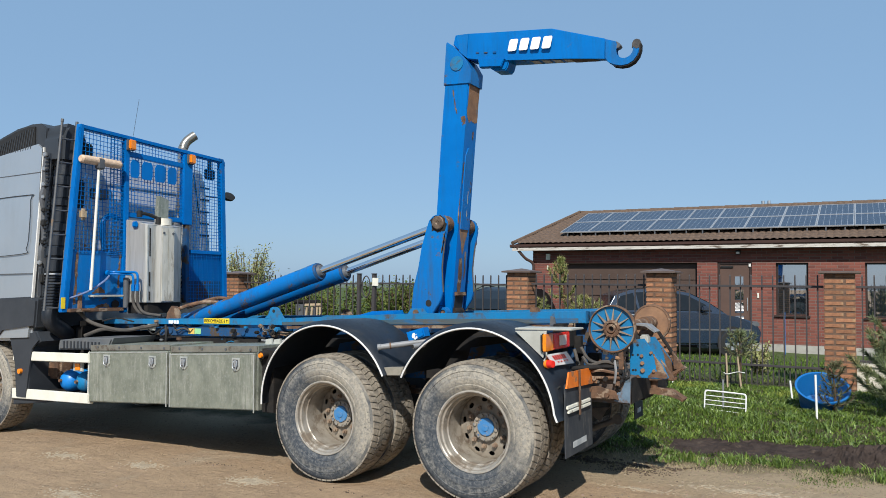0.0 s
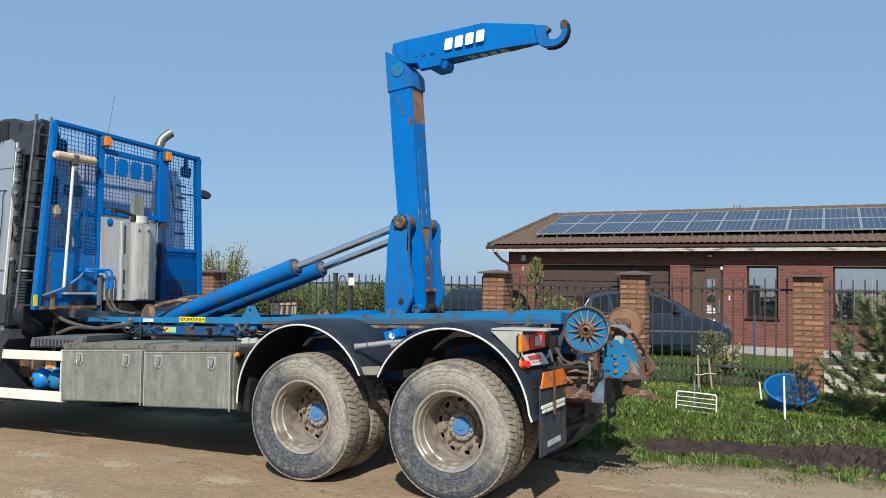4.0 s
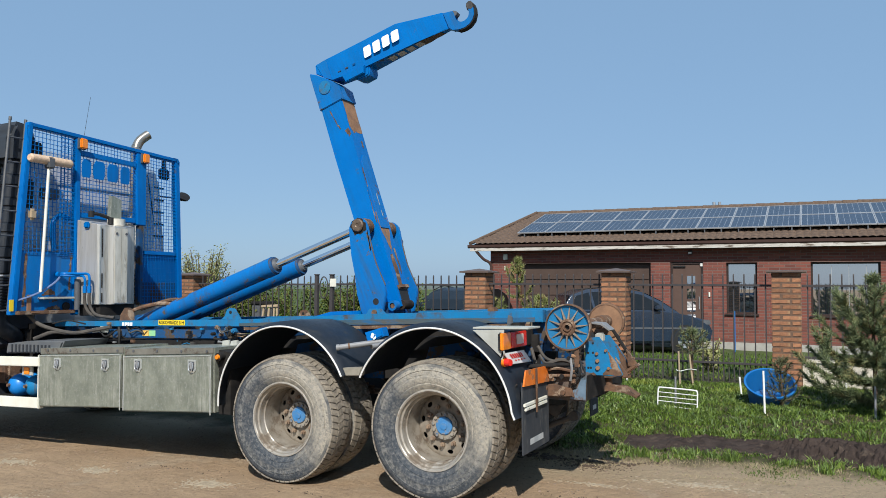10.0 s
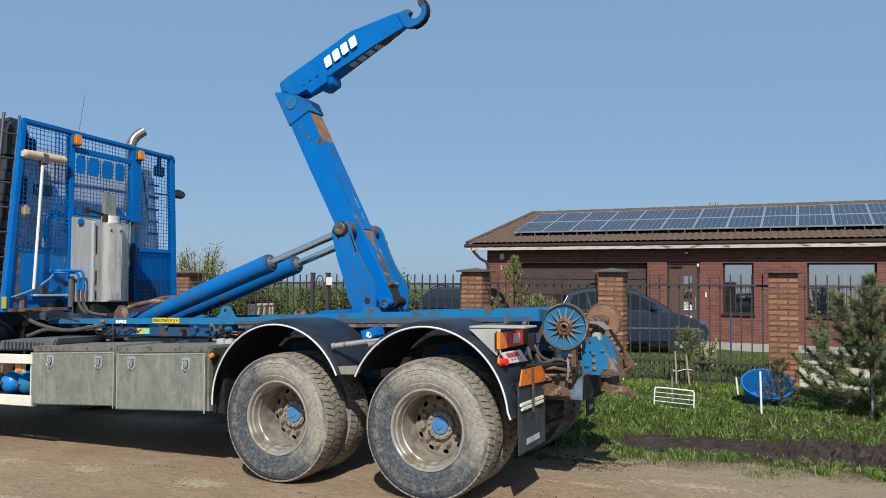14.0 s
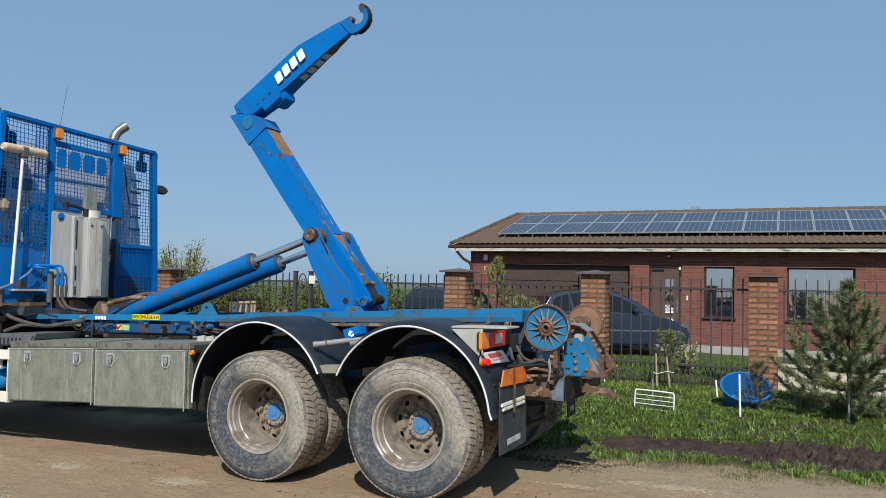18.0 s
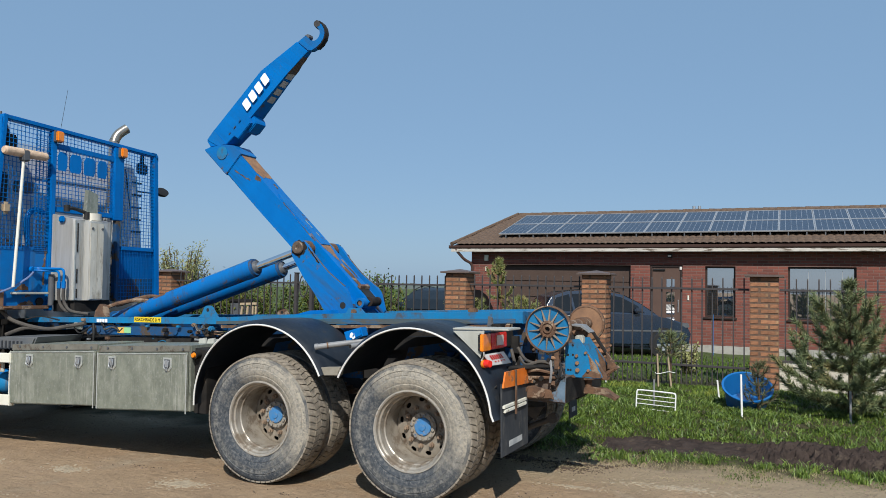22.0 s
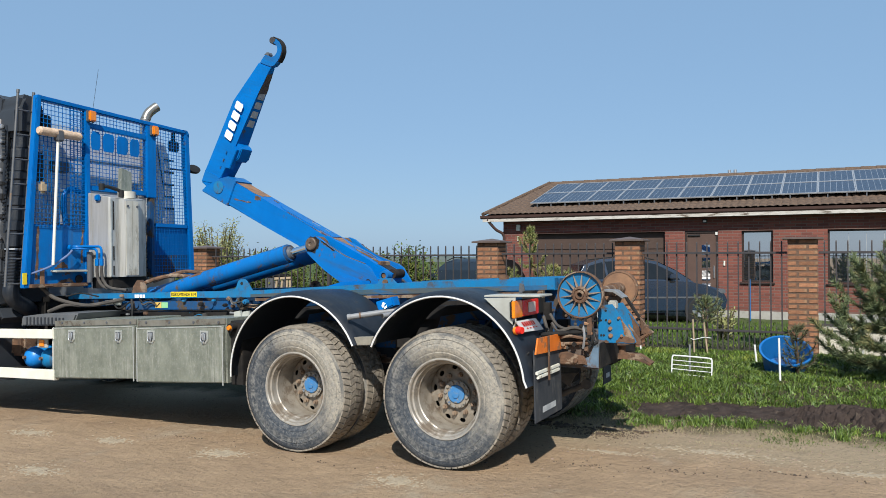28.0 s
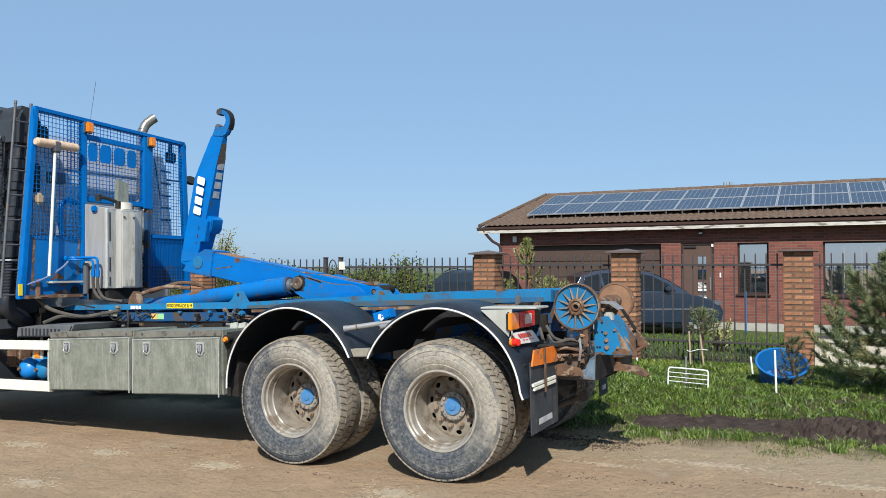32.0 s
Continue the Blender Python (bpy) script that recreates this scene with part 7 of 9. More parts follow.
# the drawn arm lies a little above its true pivot
for o in (arm, *arm.children):
    o.data.transform(Matrix.Translation((-0.007, 0, -0.02)))
    for v in o.data.vertices:
        if v.co.x > 0.5 and v.co.z > 2.2:
            v.co.x -= 0.017 * (v.co.x - 0.5)
PIVOT, PIN = (-0.993, 1.17), (0.21, 1.005)
SWING = [(0, 0), (1, 2.4), (2, 4.8), (3, 7.15), (4.5, 10.7), (6, 14.3), (7.5, 17.7), (9, 21.05), (11, 25.5), (13, 29.95), (15, 34.45), (17, 39.05), (19, 43.72), (21, 48.5), (23, 53.5), (24, 56.2), (25, 59.0), (26, 61.9), (27, 64.9), (28, 68.03), (29, 71.7), (30, 75.4), (31, 79.65), (32, 84.45)]


def swing(t):
    for (t0, a0), (t1, a1) in zip(SWING, SWING[1:]):
        if t <= t1:
            return a0 + (a1 - a0) * (t - t0) / (t1 - t0)
    return SWING[-1][1]


def motions():
    walk(arm, [(t, pose(PIVOT[0], 0, PIVOT[1], 0, -a, 0)) for t, a in SWING])
    ways = []
    for t, a in SWING:
        c, s = math.cos(radians(a)), math.sin(radians(a))
        px, pz = PIVOT[0] + PIN[0] * c - PIN[1] * s, PIVOT[1] + PIN[0] * s + PIN[1] * c
        ways.append((t, px, pz, math.degrees(math.atan2(pz - BASE[1], px - BASE[0]))))
    for br, y in barrels:
        walk(br, [(t, pose(BASE[0], y, BASE[1], 0, -f, 0)) for t, px, pz, f in ways])
    for rd, y in rods:
        walk(rd, [(t, pose(px, y, pz, 0, -f, 0)) for t, px, pz, f in ways])


# broom leaning on the headboard
broom = tagged(new("broom"), "wooden broom with straw-coloured bristles leaning on the headboard", "broom")
broom.matrix_world = truck.matrix_world.copy()
cy(bm := B(), (-4.80, 0.33, 1.60), (-4.83, 0.425, 2.98), 0.016, 10)
part("handle", bm, M_WHITE, broom, "pale worn handle")
bm = B()
for y0, y1, ra, rb in ((0.195, 0.215, 0.034, 0.046), (0.215, 0.45, 0.046, 0.049), (0.45, 0.685, 0.049, 0.046), (0.685, 0.705, 0.046, 0.034)):
    cy(bm, (-4.835, y0, 3.028), (-4.835, y1, 3.028), ra, 16, rb)
part("head", bm, M_BRISTLE, broom, "straw-coloured round bristle head")
part("socket", bx(B(), -4.865, -4.785, 0.39, 0.47, 2.94, 3.06, 0.01), M_STEELGREY, broom)


# ---- ground: one sheet, road falling to the front of the truck, lawn rising to the fence
FALL = math.tan(radians(1.2))


def smooth(a, b, v):
    t = min(max((v - a) / (b - a), 0.0), 1.0)
    return t * t * (3 - 2 * t)


def soil_near(x):
    return 2.43 - 0.10 * smooth(2.3, 2.9, x) + 0.13 * noise.noise((x * 2.3, 0, 5)) + 0.09 * noise.noise((x * 7, 1, 5))


def soil_far(x):
    return 3.04 + 0.26 * smooth(1.9, 2.8, x) + 0.13 * noise.noise((x * 2.1, 3, 8)) + 0.09 * noise.noise((x * 8, 3, 8))


def ground_z(x, y):
    road = FALL * min(max(x, -9.0), 4.0)
    lawn = 0.205 + 0.012 * min(max(x, -9.0), 4.0)
    z = road + (lawn - road) * smooth(1.9, 4.4, y)
    z += (-0.08 - lawn) * smooth(8.0, 15.0, y)
    if 0.5 < x < 8 and 1.8 < y < 4.2:
        a, b = soil_near(x), soil_far(x)
        z -= 0.020 * smooth(a - 0.06, a + 0.12, y) * smooth(b + 0.04, b - 0.10, y) * smooth(0.72, 0.95, x)
    n1, n2 = noise.noise((x * 0.9, y * 0.9, 0.3)), noise.noise((x * 4.0, y * 4.0, 1.7))
    amp = smooth(1.2, 2.6, y)
    z += -0.006 * abs(n2) * (1 - amp) + amp * (0.022 * n1 + 0.018 * n2) * (1 - smooth(20, 40, y))
    return z


def steps(*spans):
    out = []
    for a, b, n in spans:
        out += [a + (b - a) * k / n for k in range(n)]
    return out + [spans[-1][1]]


xs = steps((-1800, -60, 4), (-60, -12, 12), (-12, -6, 24), (-6, 6, 120), (6, 12, 16), (12, 60, 8), (60, 1800, 4))
ys = steps((-1800, -60, 4), (-60, -6, 10), (-6, -2, 16), (-2, 7, 100), (7, 18, 24), (18, 60, 8), (60, 2400, 6))
me = bpy.data.meshes.new("ground")
me.from_pydata([(x, y, ground_z(x, y)) for y in ys for x in xs], [], [(j * len(xs) + i, j * len(xs) + i + 1, (j + 1) * len(xs) + i + 1, (j + 1) * len(xs) + i) for j in range(len(ys) - 1) for i in range(len(xs) - 1)])
me.materials.append(M_GROUND)
me.polygons.foreach_set("use_smooth", [True] * len(me.polygons))
tagged(new("ground", me), "packed brown dirt road with a grassy verge", "ground", kind="structure")

# pale crusts of dried mud on the road: clusters of thin flakes
rng = random.Random(7)


def flakes(name, lab, cat, group, spots, material, size, thick, seed, dense=1):
    r = random.Random(seed)
    for cx, cyy, rx, ry, count in spots:
        vs, fs = [], []
        for _ in range(count * dense):
            a, d = r.uniform(0, 6.283), abs(r.gauss(0, 0.55))
            x0, y0 = cx + rx * d * math.cos(a), cyy + ry * d * math.sin(a)
            s, n = r.uniform(*size) * (1.2 - 0.5 * min(d, 1)), r.randint(5, 8)
            tilt, i, spin = r.uniform(-0.12, 0.12), len(vs), r.uniform(0, 6)
            ring = [(x0 + s * r.uniform(0.6, 1.3) * math.cos(spin + 6.283 * k / n), y0 + 0.75 * s * r.uniform(0.6, 1.3) * math.sin(spin + 6.283 * k / n)) for k in range(n)]
            top = r.uniform(0.4, 1.0) * thick
            vs += [(x, y, ground_z(x, y) - 0.004) for x, y in ring] + [(x0 + 0.86 * (x - x0), y0 + 0.86 * (y - y0), ground_z(x, y) + top + tilt * (x - x0)) for x, y in ring]
            fs.append(tuple(range(i + n, i + 2 * n)))
            fs += [(i + k, i + (k + 1) % n, i + n + (k + 1) % n, i + n + k) for k in range(n)]
        me = bpy.data.meshes.new(name)
        me.from_pydata(vs, [], fs)
        me.materials.append(material)
        tagged(new(name, me), lab, cat, group, "stuff")


flakes("mud_crust", "pale dried mud crust on the dirt road", "mud", "mud crusts", ((-1.92, -0.24, 0.24, 0.16, 46), (-0.18, -0.35, 0.22, 0.17, 44), (-3.2, -0.26, 0.24, 0.13, 34), (-4.25, -0.33, 0.30, 0.13, 36), (1.0, 1.0, 0.35, 0.05, 16), (0.35, -0.95, 0.25, 0.14, 30), (1.75, 1.30, 0.8, 0.16, 30), (-2.9, -1.2, 0.3, 0.14, 30), (2.75, 1.05, 0.5, 0.12, 20)), M_CRUST, (0.004, 0.022), 0.005, 11, 9)
M_CLOD = surf("dark_clod", (0.105, 0.072, 0.048), (0.055, 0.040, 0.029), 20.0, 0.9, bump=0.6)
flakes("soil_clods", "dark crumbs of soil fallen on the road", "soil", "soil crumbs", ((0.95, 0.55, 0.6, 0.14, 16), (1.5, 0.62, 0.7, 0.12, 16), (0.75, 1.60, 0.42, 0.22, 220), (0.2, 0.3, 0.9, 0.2, 14), (2.3, 0.85, 0.6, 0.08, 18), (-1.0, -0.15, 0.7, 0.12, 10), (1.25, 1.95, 0.4, 0.15, 60), (-2.6, 0.1, 0.9, 0.15, 16)), M_CLOD, (0.003, 0.010), 0.007, 12, 2)
flakes("soil_clods", "dark crumbled earth where the grass meets the road", "soil", "soil crumbs", ((0.30, 1.80, 0.45, 0.16, 150), (0.80, 1.78, 0.35, 0.12, 90)), M_CLOD, (0.008, 0.030), 0.014, 14, 1)

# loose grit on the road
vs, fs = [], []
for k in range(22000):
    x, y = rng.uniform(-6, 4.5), rng.uniform(-2.6, 2.15)
    if rng.random() > (0.10 + 0.90 * smooth(0.5, 1.6, y)) * (0.35 + 0.65 * smooth(-0.6, 0.6, x + (0.4 - y))):
        continue
    s, z, i = rng.uniform(0.002, 0.008), ground_z(x, y), len(vs)
    s *= 1.6 if rng.random() < 0.06 else 1
    vs += [(x + s * rng.uniform(0.7, 1.3) * dx, y + s * rng.uniform(0.7, 1.3) * dy, z - s * 0.2 + (0.9 * s if up else 0)) for dx, dy, up in ((-1, -1, 0), (1, -1, 0), (1, 1, 0), (-1, 1, 0), (-0.4, -0.5, 1), (0.5, -0.3, 1), (0.2, 0.5, 1))]
    fs += [tuple(i + j for j in q) for q in ((4, 5, 6), (0, 1, 5, 4), (1, 2, 6, 5), (2, 3, 6), (3, 0, 4, 6))]
me = bpy.data.meshes.new("road_grit")
me.from_pydata(vs, [], fs)
me.materials.append(surf("grit", (0.27, 0.205, 0.142), (0.17, 0.128, 0.09), 3.0, 0.9, island=0.25))
tagged(new("road_grit", me), "loose grit and small stones on the road", "gravel", kind="stuff")


# turned dark earth along the verge
nx, ny = 300, 44
vs = []
for i in range(nx + 1):
    x = 0.74 + 6.4 * i / nx
    for j in range(ny + 1):
        t = j / ny
        y = soil_near(x) + (soil_far(x) - soil_near(x)) * t
        e = min(t, 1 - t, 0.12) / 0.12 * smooth(0.74, 0.95, x)
        lump = 0.05 * abs(noise.noise((x * 4, y * 4, 2))) + 0.05 * noise.noise((x * 11, y * 11, 4)) + 0.035 * noise.noise((x * 26, y * 26, 6))
        wild = smooth(2.0, 2.5, x + 0.3 * noise.noise((x * 2, y * 5, 7))) * smooth(0.9, 0.4, t)
        lump *= 0.42 + 1.1 * wild
        bank = -0.03 + 0.05 * wild
        vs.append((x, y, ground_z(x, y) - 0.010 + e * (0.050 + max(lump + bank, -0.025))))
me = bpy.data.meshes.new("turned_earth")
me.from_pydata(vs, [], [(i * (ny + 1) + j, (i + 1) * (ny + 1) + j, (i + 1) * (ny + 1) + j + 1, i * (ny + 1) + j + 1) for i in range(nx) for j in range(ny)])
me.materials.append(M_SOIL)
tagged(new("turned_earth", me), "strip of dark freshly turned earth on the verge", "soil", kind="stuff")


# grass
def blades(name, count, pick, hmin, hmax, wid, material, label, lean=0.5, seed=1):
    r = np.random.RandomState(seed)
    vs, fs = [], []
    for _ in range(count):
        p = pick(r)
        if p is None:
            continue
        x, y, hs = p
        z = ground_z(x, y) - 0.01
        h, a = r.uniform(hmin, hmax) * hs, r.uniform(0, 6.283)
        b, w = r.uniform(0.1, lean) * h, wid * r.uniform(0.6, 1.3)
        ca, sa, q = math.cos(a), math.sin(a), r.uniform(0, 6.283)
        cx, sx = math.cos(q) * w, math.sin(q) * w
        i = len(vs)
        vs += [(x - cx, y - sx, z), (x + cx, y + sx, z), (x + 0.35 * b * ca + 0.8 * cx, y + 0.35 * b * sa + 0.8 * sx, z + 0.62 * h), (x + 0.35 * b * ca - 0.8 * cx, y + 0.35 * b * sa - 0.8 * sx, z + 0.62 * h), (x + b * ca, y + b * sa, z + h * r.uniform(0.8, 1.0))]
        fs += [(i, i + 1, i + 2, i + 3), (i + 3, i + 2, i + 4)]
    me = bpy.data.meshes.new(name)
    me.from_pydata(vs, [], fs)
    me.materials.append(material)
    return tagged(new(name, me), label, "grass", kind="stuff")


def on_soil(x, y):
    return x > 0.85 and soil_near(x) + 0.08 < y < soil_far(x) - 0.10


def pick_lawn(r):
    x, y = r.uniform(-5.5, 5.6), r.uniform(1.5, 6.6)
    if x < -1.5 and r.rand() < 0.6 or on_soil(x, y) or (x < -0.4 and y < 2.9):
        return None
    d = noise.noise((x * 1.3, y * 1.3, 9)) * 0.5 + 0.5
    tuft = noise.noise((x * 5.0, y * 5.0, 14)) * 0.5 + 0.5
    start = 2.00 - 0.30 * smooth(0.5, 2.8, x)
    near = smooth(start - 0.1, start + 0.45, y + 0.30 * noise.noise((x * 2.5, y * 2, 3)))
    if y < soil_near(x):
        near *= 0.50 + 0.50 * smooth(1.2, 1.8, x)
    if r.rand() > near * (0.35 + 0.75 * d) * (0.45 + 0.9 * tuft):
        return None
    if y > soil_far(x) + 0.15 and noise.noise((x * 1.9 + 7, y * 1.9, 2)) > 0.50:
        return None
    if x > 2.2 and y > soil_far(x) and noise.noise((x * 2.2, y * 2.2, 6)) > 0.05 and r.rand() < 0.55:
        return None
    edge_ = 0.65 if y < soil_near(x) else 1.0
    return x, y, (0.55 + 0.45 * near) * (0.55 + 0.4 * d) * (0.55 + 0.8 * tuft) * edge_


blades("lawn_grass", 360000, pick_lawn, 0.018, 0.072, 0.0036, M_GRASS, "rough green spring grass on the verge", 0.9)
blades("dry_verge_grass", 16000, lambda r: (lambda x, y: None if on_soil(x, y) or noise.noise((x * 1.2, y * 2, 4)) < -0.15 else (x, y, 1.0))(r.uniform(0.2, 5.5), r.uniform(1.55, 2.6) if r.rand() < 0.8 else r.uniform(2.6, 5.0)), 0.012, 0.045, 0.0026, M_DRYGRASS, "short dry grass along the road edge", 1.6, 3)
blades("yard_grass", 18000, lambda r: (r.uniform(-4, 7), r.uniform(6.9, 15.5), 1.0), 0.03, 0.085, 0.008, M_GRASS, "green yard grass behind the fence", 0.7, 4)


def pick_weed(r):
    k = r.randint(0, 620)
    q = random.Random(k)
    cx, cyy = q.uniform(-0.3, 4.8), 2.1 + 4.2 * q.random() ** 1.25
    w = q.uniform(0.035, 0.075)
    x, y = cx + r.normal(0, w), cyy + r.normal(0, w)
    return None if on_soil(x, y) or (y < soil_near(x) and k % 4) else (x, y, q.uniform(0.6, 1.25))


blades("broadleaf_weeds", 26000, pick_weed, 0.025, 0.085, 0.0075, surf("weed_leaves", (0.110, 0.180, 0.030), (0.070, 0.122, 0.022), 3.0, 0.5, island=0.4), "clumps of bright broadleaf weeds", 1.3, 6)


def pick_dandelion(r):
    k = r.randint(0, 5)
    c = ((0.35, 5.9), (0.55, 6.0), (1.75, 5.7), (1.62, 5.6), (2.9, 6.2))[k % 5]
    return c[0] + r.normal(0, 0.09), c[1] + r.normal(0, 0.07), 1.0


def pick_tuft(r):
    q = random.Random(900 + r.randint(0, 34))
    x = q.uniform(0.75, 4.4)
    y = soil_near(x) - q.uniform(-0.10, 0.30) if q.random() < 0.75 else soil_far(x) - q.uniform(0.0, 0.2)
    return x + r.normal(0, 0.035), y + r.normal(0, 0.03), q.uniform(0.6, 1.2)


blades("verge_tufts", 3400, pick_tuft, 0.04, 0.11, 0.0040, surf("tuft_grass", (0.125, 0.205, 0.034), (0.080, 0.140, 0.024), 3.0, 0.5, island=0.4), "bright grass tufts along the turned earth", 1.0, 9)
blades("yellow_flowers", 420, pick_dandelion, 0.05, 0.12, 0.008, surf("yellow_green_bloom", (0.22, 0.245, 0.036), (0.12, 0.18, 0.030), 9.0, 0.6), "low yellow-green flowering plants by the fence", 0.7, 8)

# ---- fence: brick pillars, steel bars, low plinth
pillar_x = [2.235 + 2.4, 2.235, -0.19, -2.52, -8.98]
BR_L, BR_S = [], []
for w, store in ((0.245, BR_L), (0.120, BR_S)):
    bm = bx(B(), 0, w, 0, 0.385, 0, 0.064, 0.0)
    bmesh.ops.bevel(bm, geom=bm.edges[:], offset=0.009, segments=2, affect="EDGES")
    m_ = bpy.data.meshes.new("brick")
    bm.to_mesh(m_)
    bm.free()
    m_.materials.append(M_BRICK)
    store.append(m_)


def brick_pillar(px, top, level):
    p = tagged(new("brick_pillar"), "orange brick fence pillar with a brown metal cap", "pillar", "fence pillars", "")
    p.matrix_world = pose(px, 6.6, 0)
    z0 = ground_z(px, 6.6) - 0.15
    part("mortar_core", bx(B(), -0.185, 0.185, 0.0065, 0.379, z0, top - 0.03), M_MORTAR, p)
    r, k, z = random.Random(int(px * 100)), 0, top - 0.03 - 0.064
    while z > z0:
        j = r.uniform(-0.002, 0.002)
        for me_, x in ((BR_L[0], -0.19 if k % 2 else -0.055), (BR_S[0], 0.07 if k % 2 else -0.19)):
            share("brick", me_, p, Matrix.Translation((x + r.uniform(-0.003, 0.003), j, z)))
        z -= 0.0755
        k += 1
    bm = B()
    zc, w = top - 0.03, 0.26
    lo = [bm.verts.new((x, 0.193 + y, zc)) for x, y in ((-w, -w), (w, -w), (w, w), (-w, w))]
    md = [bm.verts.new((x, 0.193 + y, zc + 0.025)) for x, y in ((-w, -w), (w, -w), (w, w), (-w, w))]
    ap = bm.verts.new((0, 0.193, zc + (0.075 if level else 0.035)))
    bm.faces.new(lo[::-1])
    for k in range(4):
        bm.faces.new((lo[k], lo[(k + 1) % 4], md[(k + 1) % 4], md[k]))
        bm.faces.new((md[k], md[(k + 1) % 4], ap))
    part("cap", bm, M_CAP, p, "brown folded metal cap", 0)
    return p


for px in pillar_x:
    brick_pillar(px, 1.85 if px > -5 else 1.80, px < 1)

bar_mesh = part("bar", prism_x(B(), [(-0.009, 0.0), (0.009, 0.0), (0.009, 1.56), (0.0, 1.58), (-0.009, 1.56)], -0.009, 0.009), M_FENCE, None, "", 0)
BAR = bar_mesh.data
bpy.data.objects.remove(bar_mesh)
bar2 = part("bar", prism_x(B(), [(-0.007, 0.0), (0.007, 0.0), (0.007, 0.34), (0.0, 0.36), (-0.007, 0.34)], -0.007, 0.007), M_FENCE, None, "", 0)
BAR2 = bar2.data
bpy.data.objects.remove(bar2)


def fence_panel(x0, x1, step=0.137, low=True, name="fence_panel", lab="brown-grey steel bar fence panel between brick pillars", top=1.80, y=6.75, drop=1.30):
    p = tagged(new(name), lab, "fence", "fence panels")
    p.matrix_world = pose(x0, y, 0)
    L = x1 - x0
    for z in (top - 0.165, top - drop):
        part("rail", bx(B(), 0, L, -0.018, 0.018, z - 0.016, z + 0.016, 0.003), M_FENCE, p)
    n = int(L / step)
    for k in range(n):
        x = (k + 0.5) * L / n
        share("bar", BAR, p, pose(x, 0.03, top - 1.58))
        if low:
            share("short_bar", BAR2, p, pose(x + 0.5 * L / n, 0.03, top - drop - 0.28))
    return p


for a, b in zip(pillar_x[1:4], pillar_x[0:3]):
    fence_panel(a + 0.2, b - 0.2, drop=1.17 if a > 1 else 1.30)
fence_panel(pillar_x[0] + 0.2, 6.9, drop=1.17)
fence_panel(-5.55, -2.72, 0.145, False, "gate_leaf", "tall steel gate leaf with spiked bars", 1.78)
fence_panel(-8.78, -5.78, 0.145, False, "gate_leaf", "tall steel gate leaf with spiked bars", 1.77)
fence_panel(-16.0, -9.2, 0.15, False, top=1.74)
for x in (-5.50, -5.84):
    g = tagged(new("gate_post"), "square dark steel gate post", "post", "gate posts")
    g.matrix_world = pose(x, 6.75, 0)
    part("post", bx(B(), -0.035, 0.035, -0.035, 0.035, -0.05, 1.78, 0.006), M_FENCE, g)
    part("post_cap", bx(B(), -0.042, 0.042, -0.042, 0.042, 1.78, 1.80, 0.004), M_FENCE, g)
ring = tagged(new("gate_ornament"), "oval wrought ring on the gate post", "ornament")
ring.matrix_world = pose(-5.66, 6.72, 1.55)
tube(bm := B(), [(0.09 * math.cos(a), 0, 0.2 * math.sin(a)) for a in [2 * math.pi * k / 24 for k in range(25)]], 0.012, 6, steps=1)
part("ring", bm, M_FENCE, ring)
s = tagged(new("letter_sign"), "small white sign fixed to the gate", "sign")
s.matrix_world = pose(-5.44, 6.70, 1.64)
part("plate", bx(B(), -0.065, 0.065, -0.01, 0.01, -0.075, 0.075, 0.004), M_WHITE, s)
bm = bx(B(), 2.43, 6.9, 6.64, 6.86, 0.1, 0.565, 0.004)
pl = tagged(part("fence_plinth", bm, M_PLINTH), "pale rendered fence plinth with a thin coping", "wall", kind="structure")
part("coping", bx(B(), 2.425, 6.9, 6.61, 6.89, 0.567, 0.60, 0.005), M_PLINTH, pl)

# ---- house
YW = 17.0
house = tagged(new("house"), "single-storey red-brown brick house with a tiled roof", "house")
house.matrix_world = pose(0, YW, 0)
HX0, HX1 = -6.51, 17.0


def wall_with_holes(x0, x1, z0, z1, holes, y0, y1):
    """A wall in boxes round its openings."""
    bm = B()
    cuts = sorted({x0, x1, *[h[0] for h in holes], *[h[1] for h in holes]})
    for a, b in zip(cuts, cuts[1:]):
        hs = sorted([h for h in holes if h[0] <= a and h[1] >= b], key=lambda h: h[2])
        z = z0
        for h in hs:
            if h[2] > z:
                bx(bm, a, b, y0, y1, z, h[2])
            z = h[3]
        if z < z1:
            bx(bm, a, b, y0, y1, z, z1)
    bmesh.ops.remove_doubles(bm, verts=bm.verts[:], dist=1e-4)
    return bm


holes = [(-5.54, -1.555, -0.10, 2.31), (-1.01, -0.12, 0.02, 2.32), (0.48, 1.265, 0.90, 2.30), (2.57, 4.17, 0.89, 2.30), (5.4, 6.6, 0.89, 2.30)]
bm = wall_with_holes(HX0, HX1, 0.13, 2.72, holes, 0, 0.3)
part("front_wall", bm, M_HOUSEBRICK, house, "red-brown brick wall", 0)
part("side_wall", bx(B(), HX0, HX0 + 0.3, 0.3, 9.0, 0.13, 2.72), M_HOUSEBRICK, house, "", 0)
part("back_wall", bx(B(), HX0, HX1, 8.7, 9.0, 0.13, 2.72), M_HOUSEBRICK, house, "", 0)
bm = wall_with_holes(HX0 - 0.02, HX1, -0.4, 0.125, holes[:2], -0.02, 0.3)
part("plinth", bm, surf("grey_concrete", (0.37, 0.355, 0.32), (0.29, 0.275, 0.245), 6.0, 0.85, bump=0.15), house, "pale grey concrete plinth", 0)
part("lintel_band", bx(B(), HX0 - 0.01, HX1, -0.012, -0.002, 2.345, 2.40), M_HOUSEBRICK, house, "", 0)
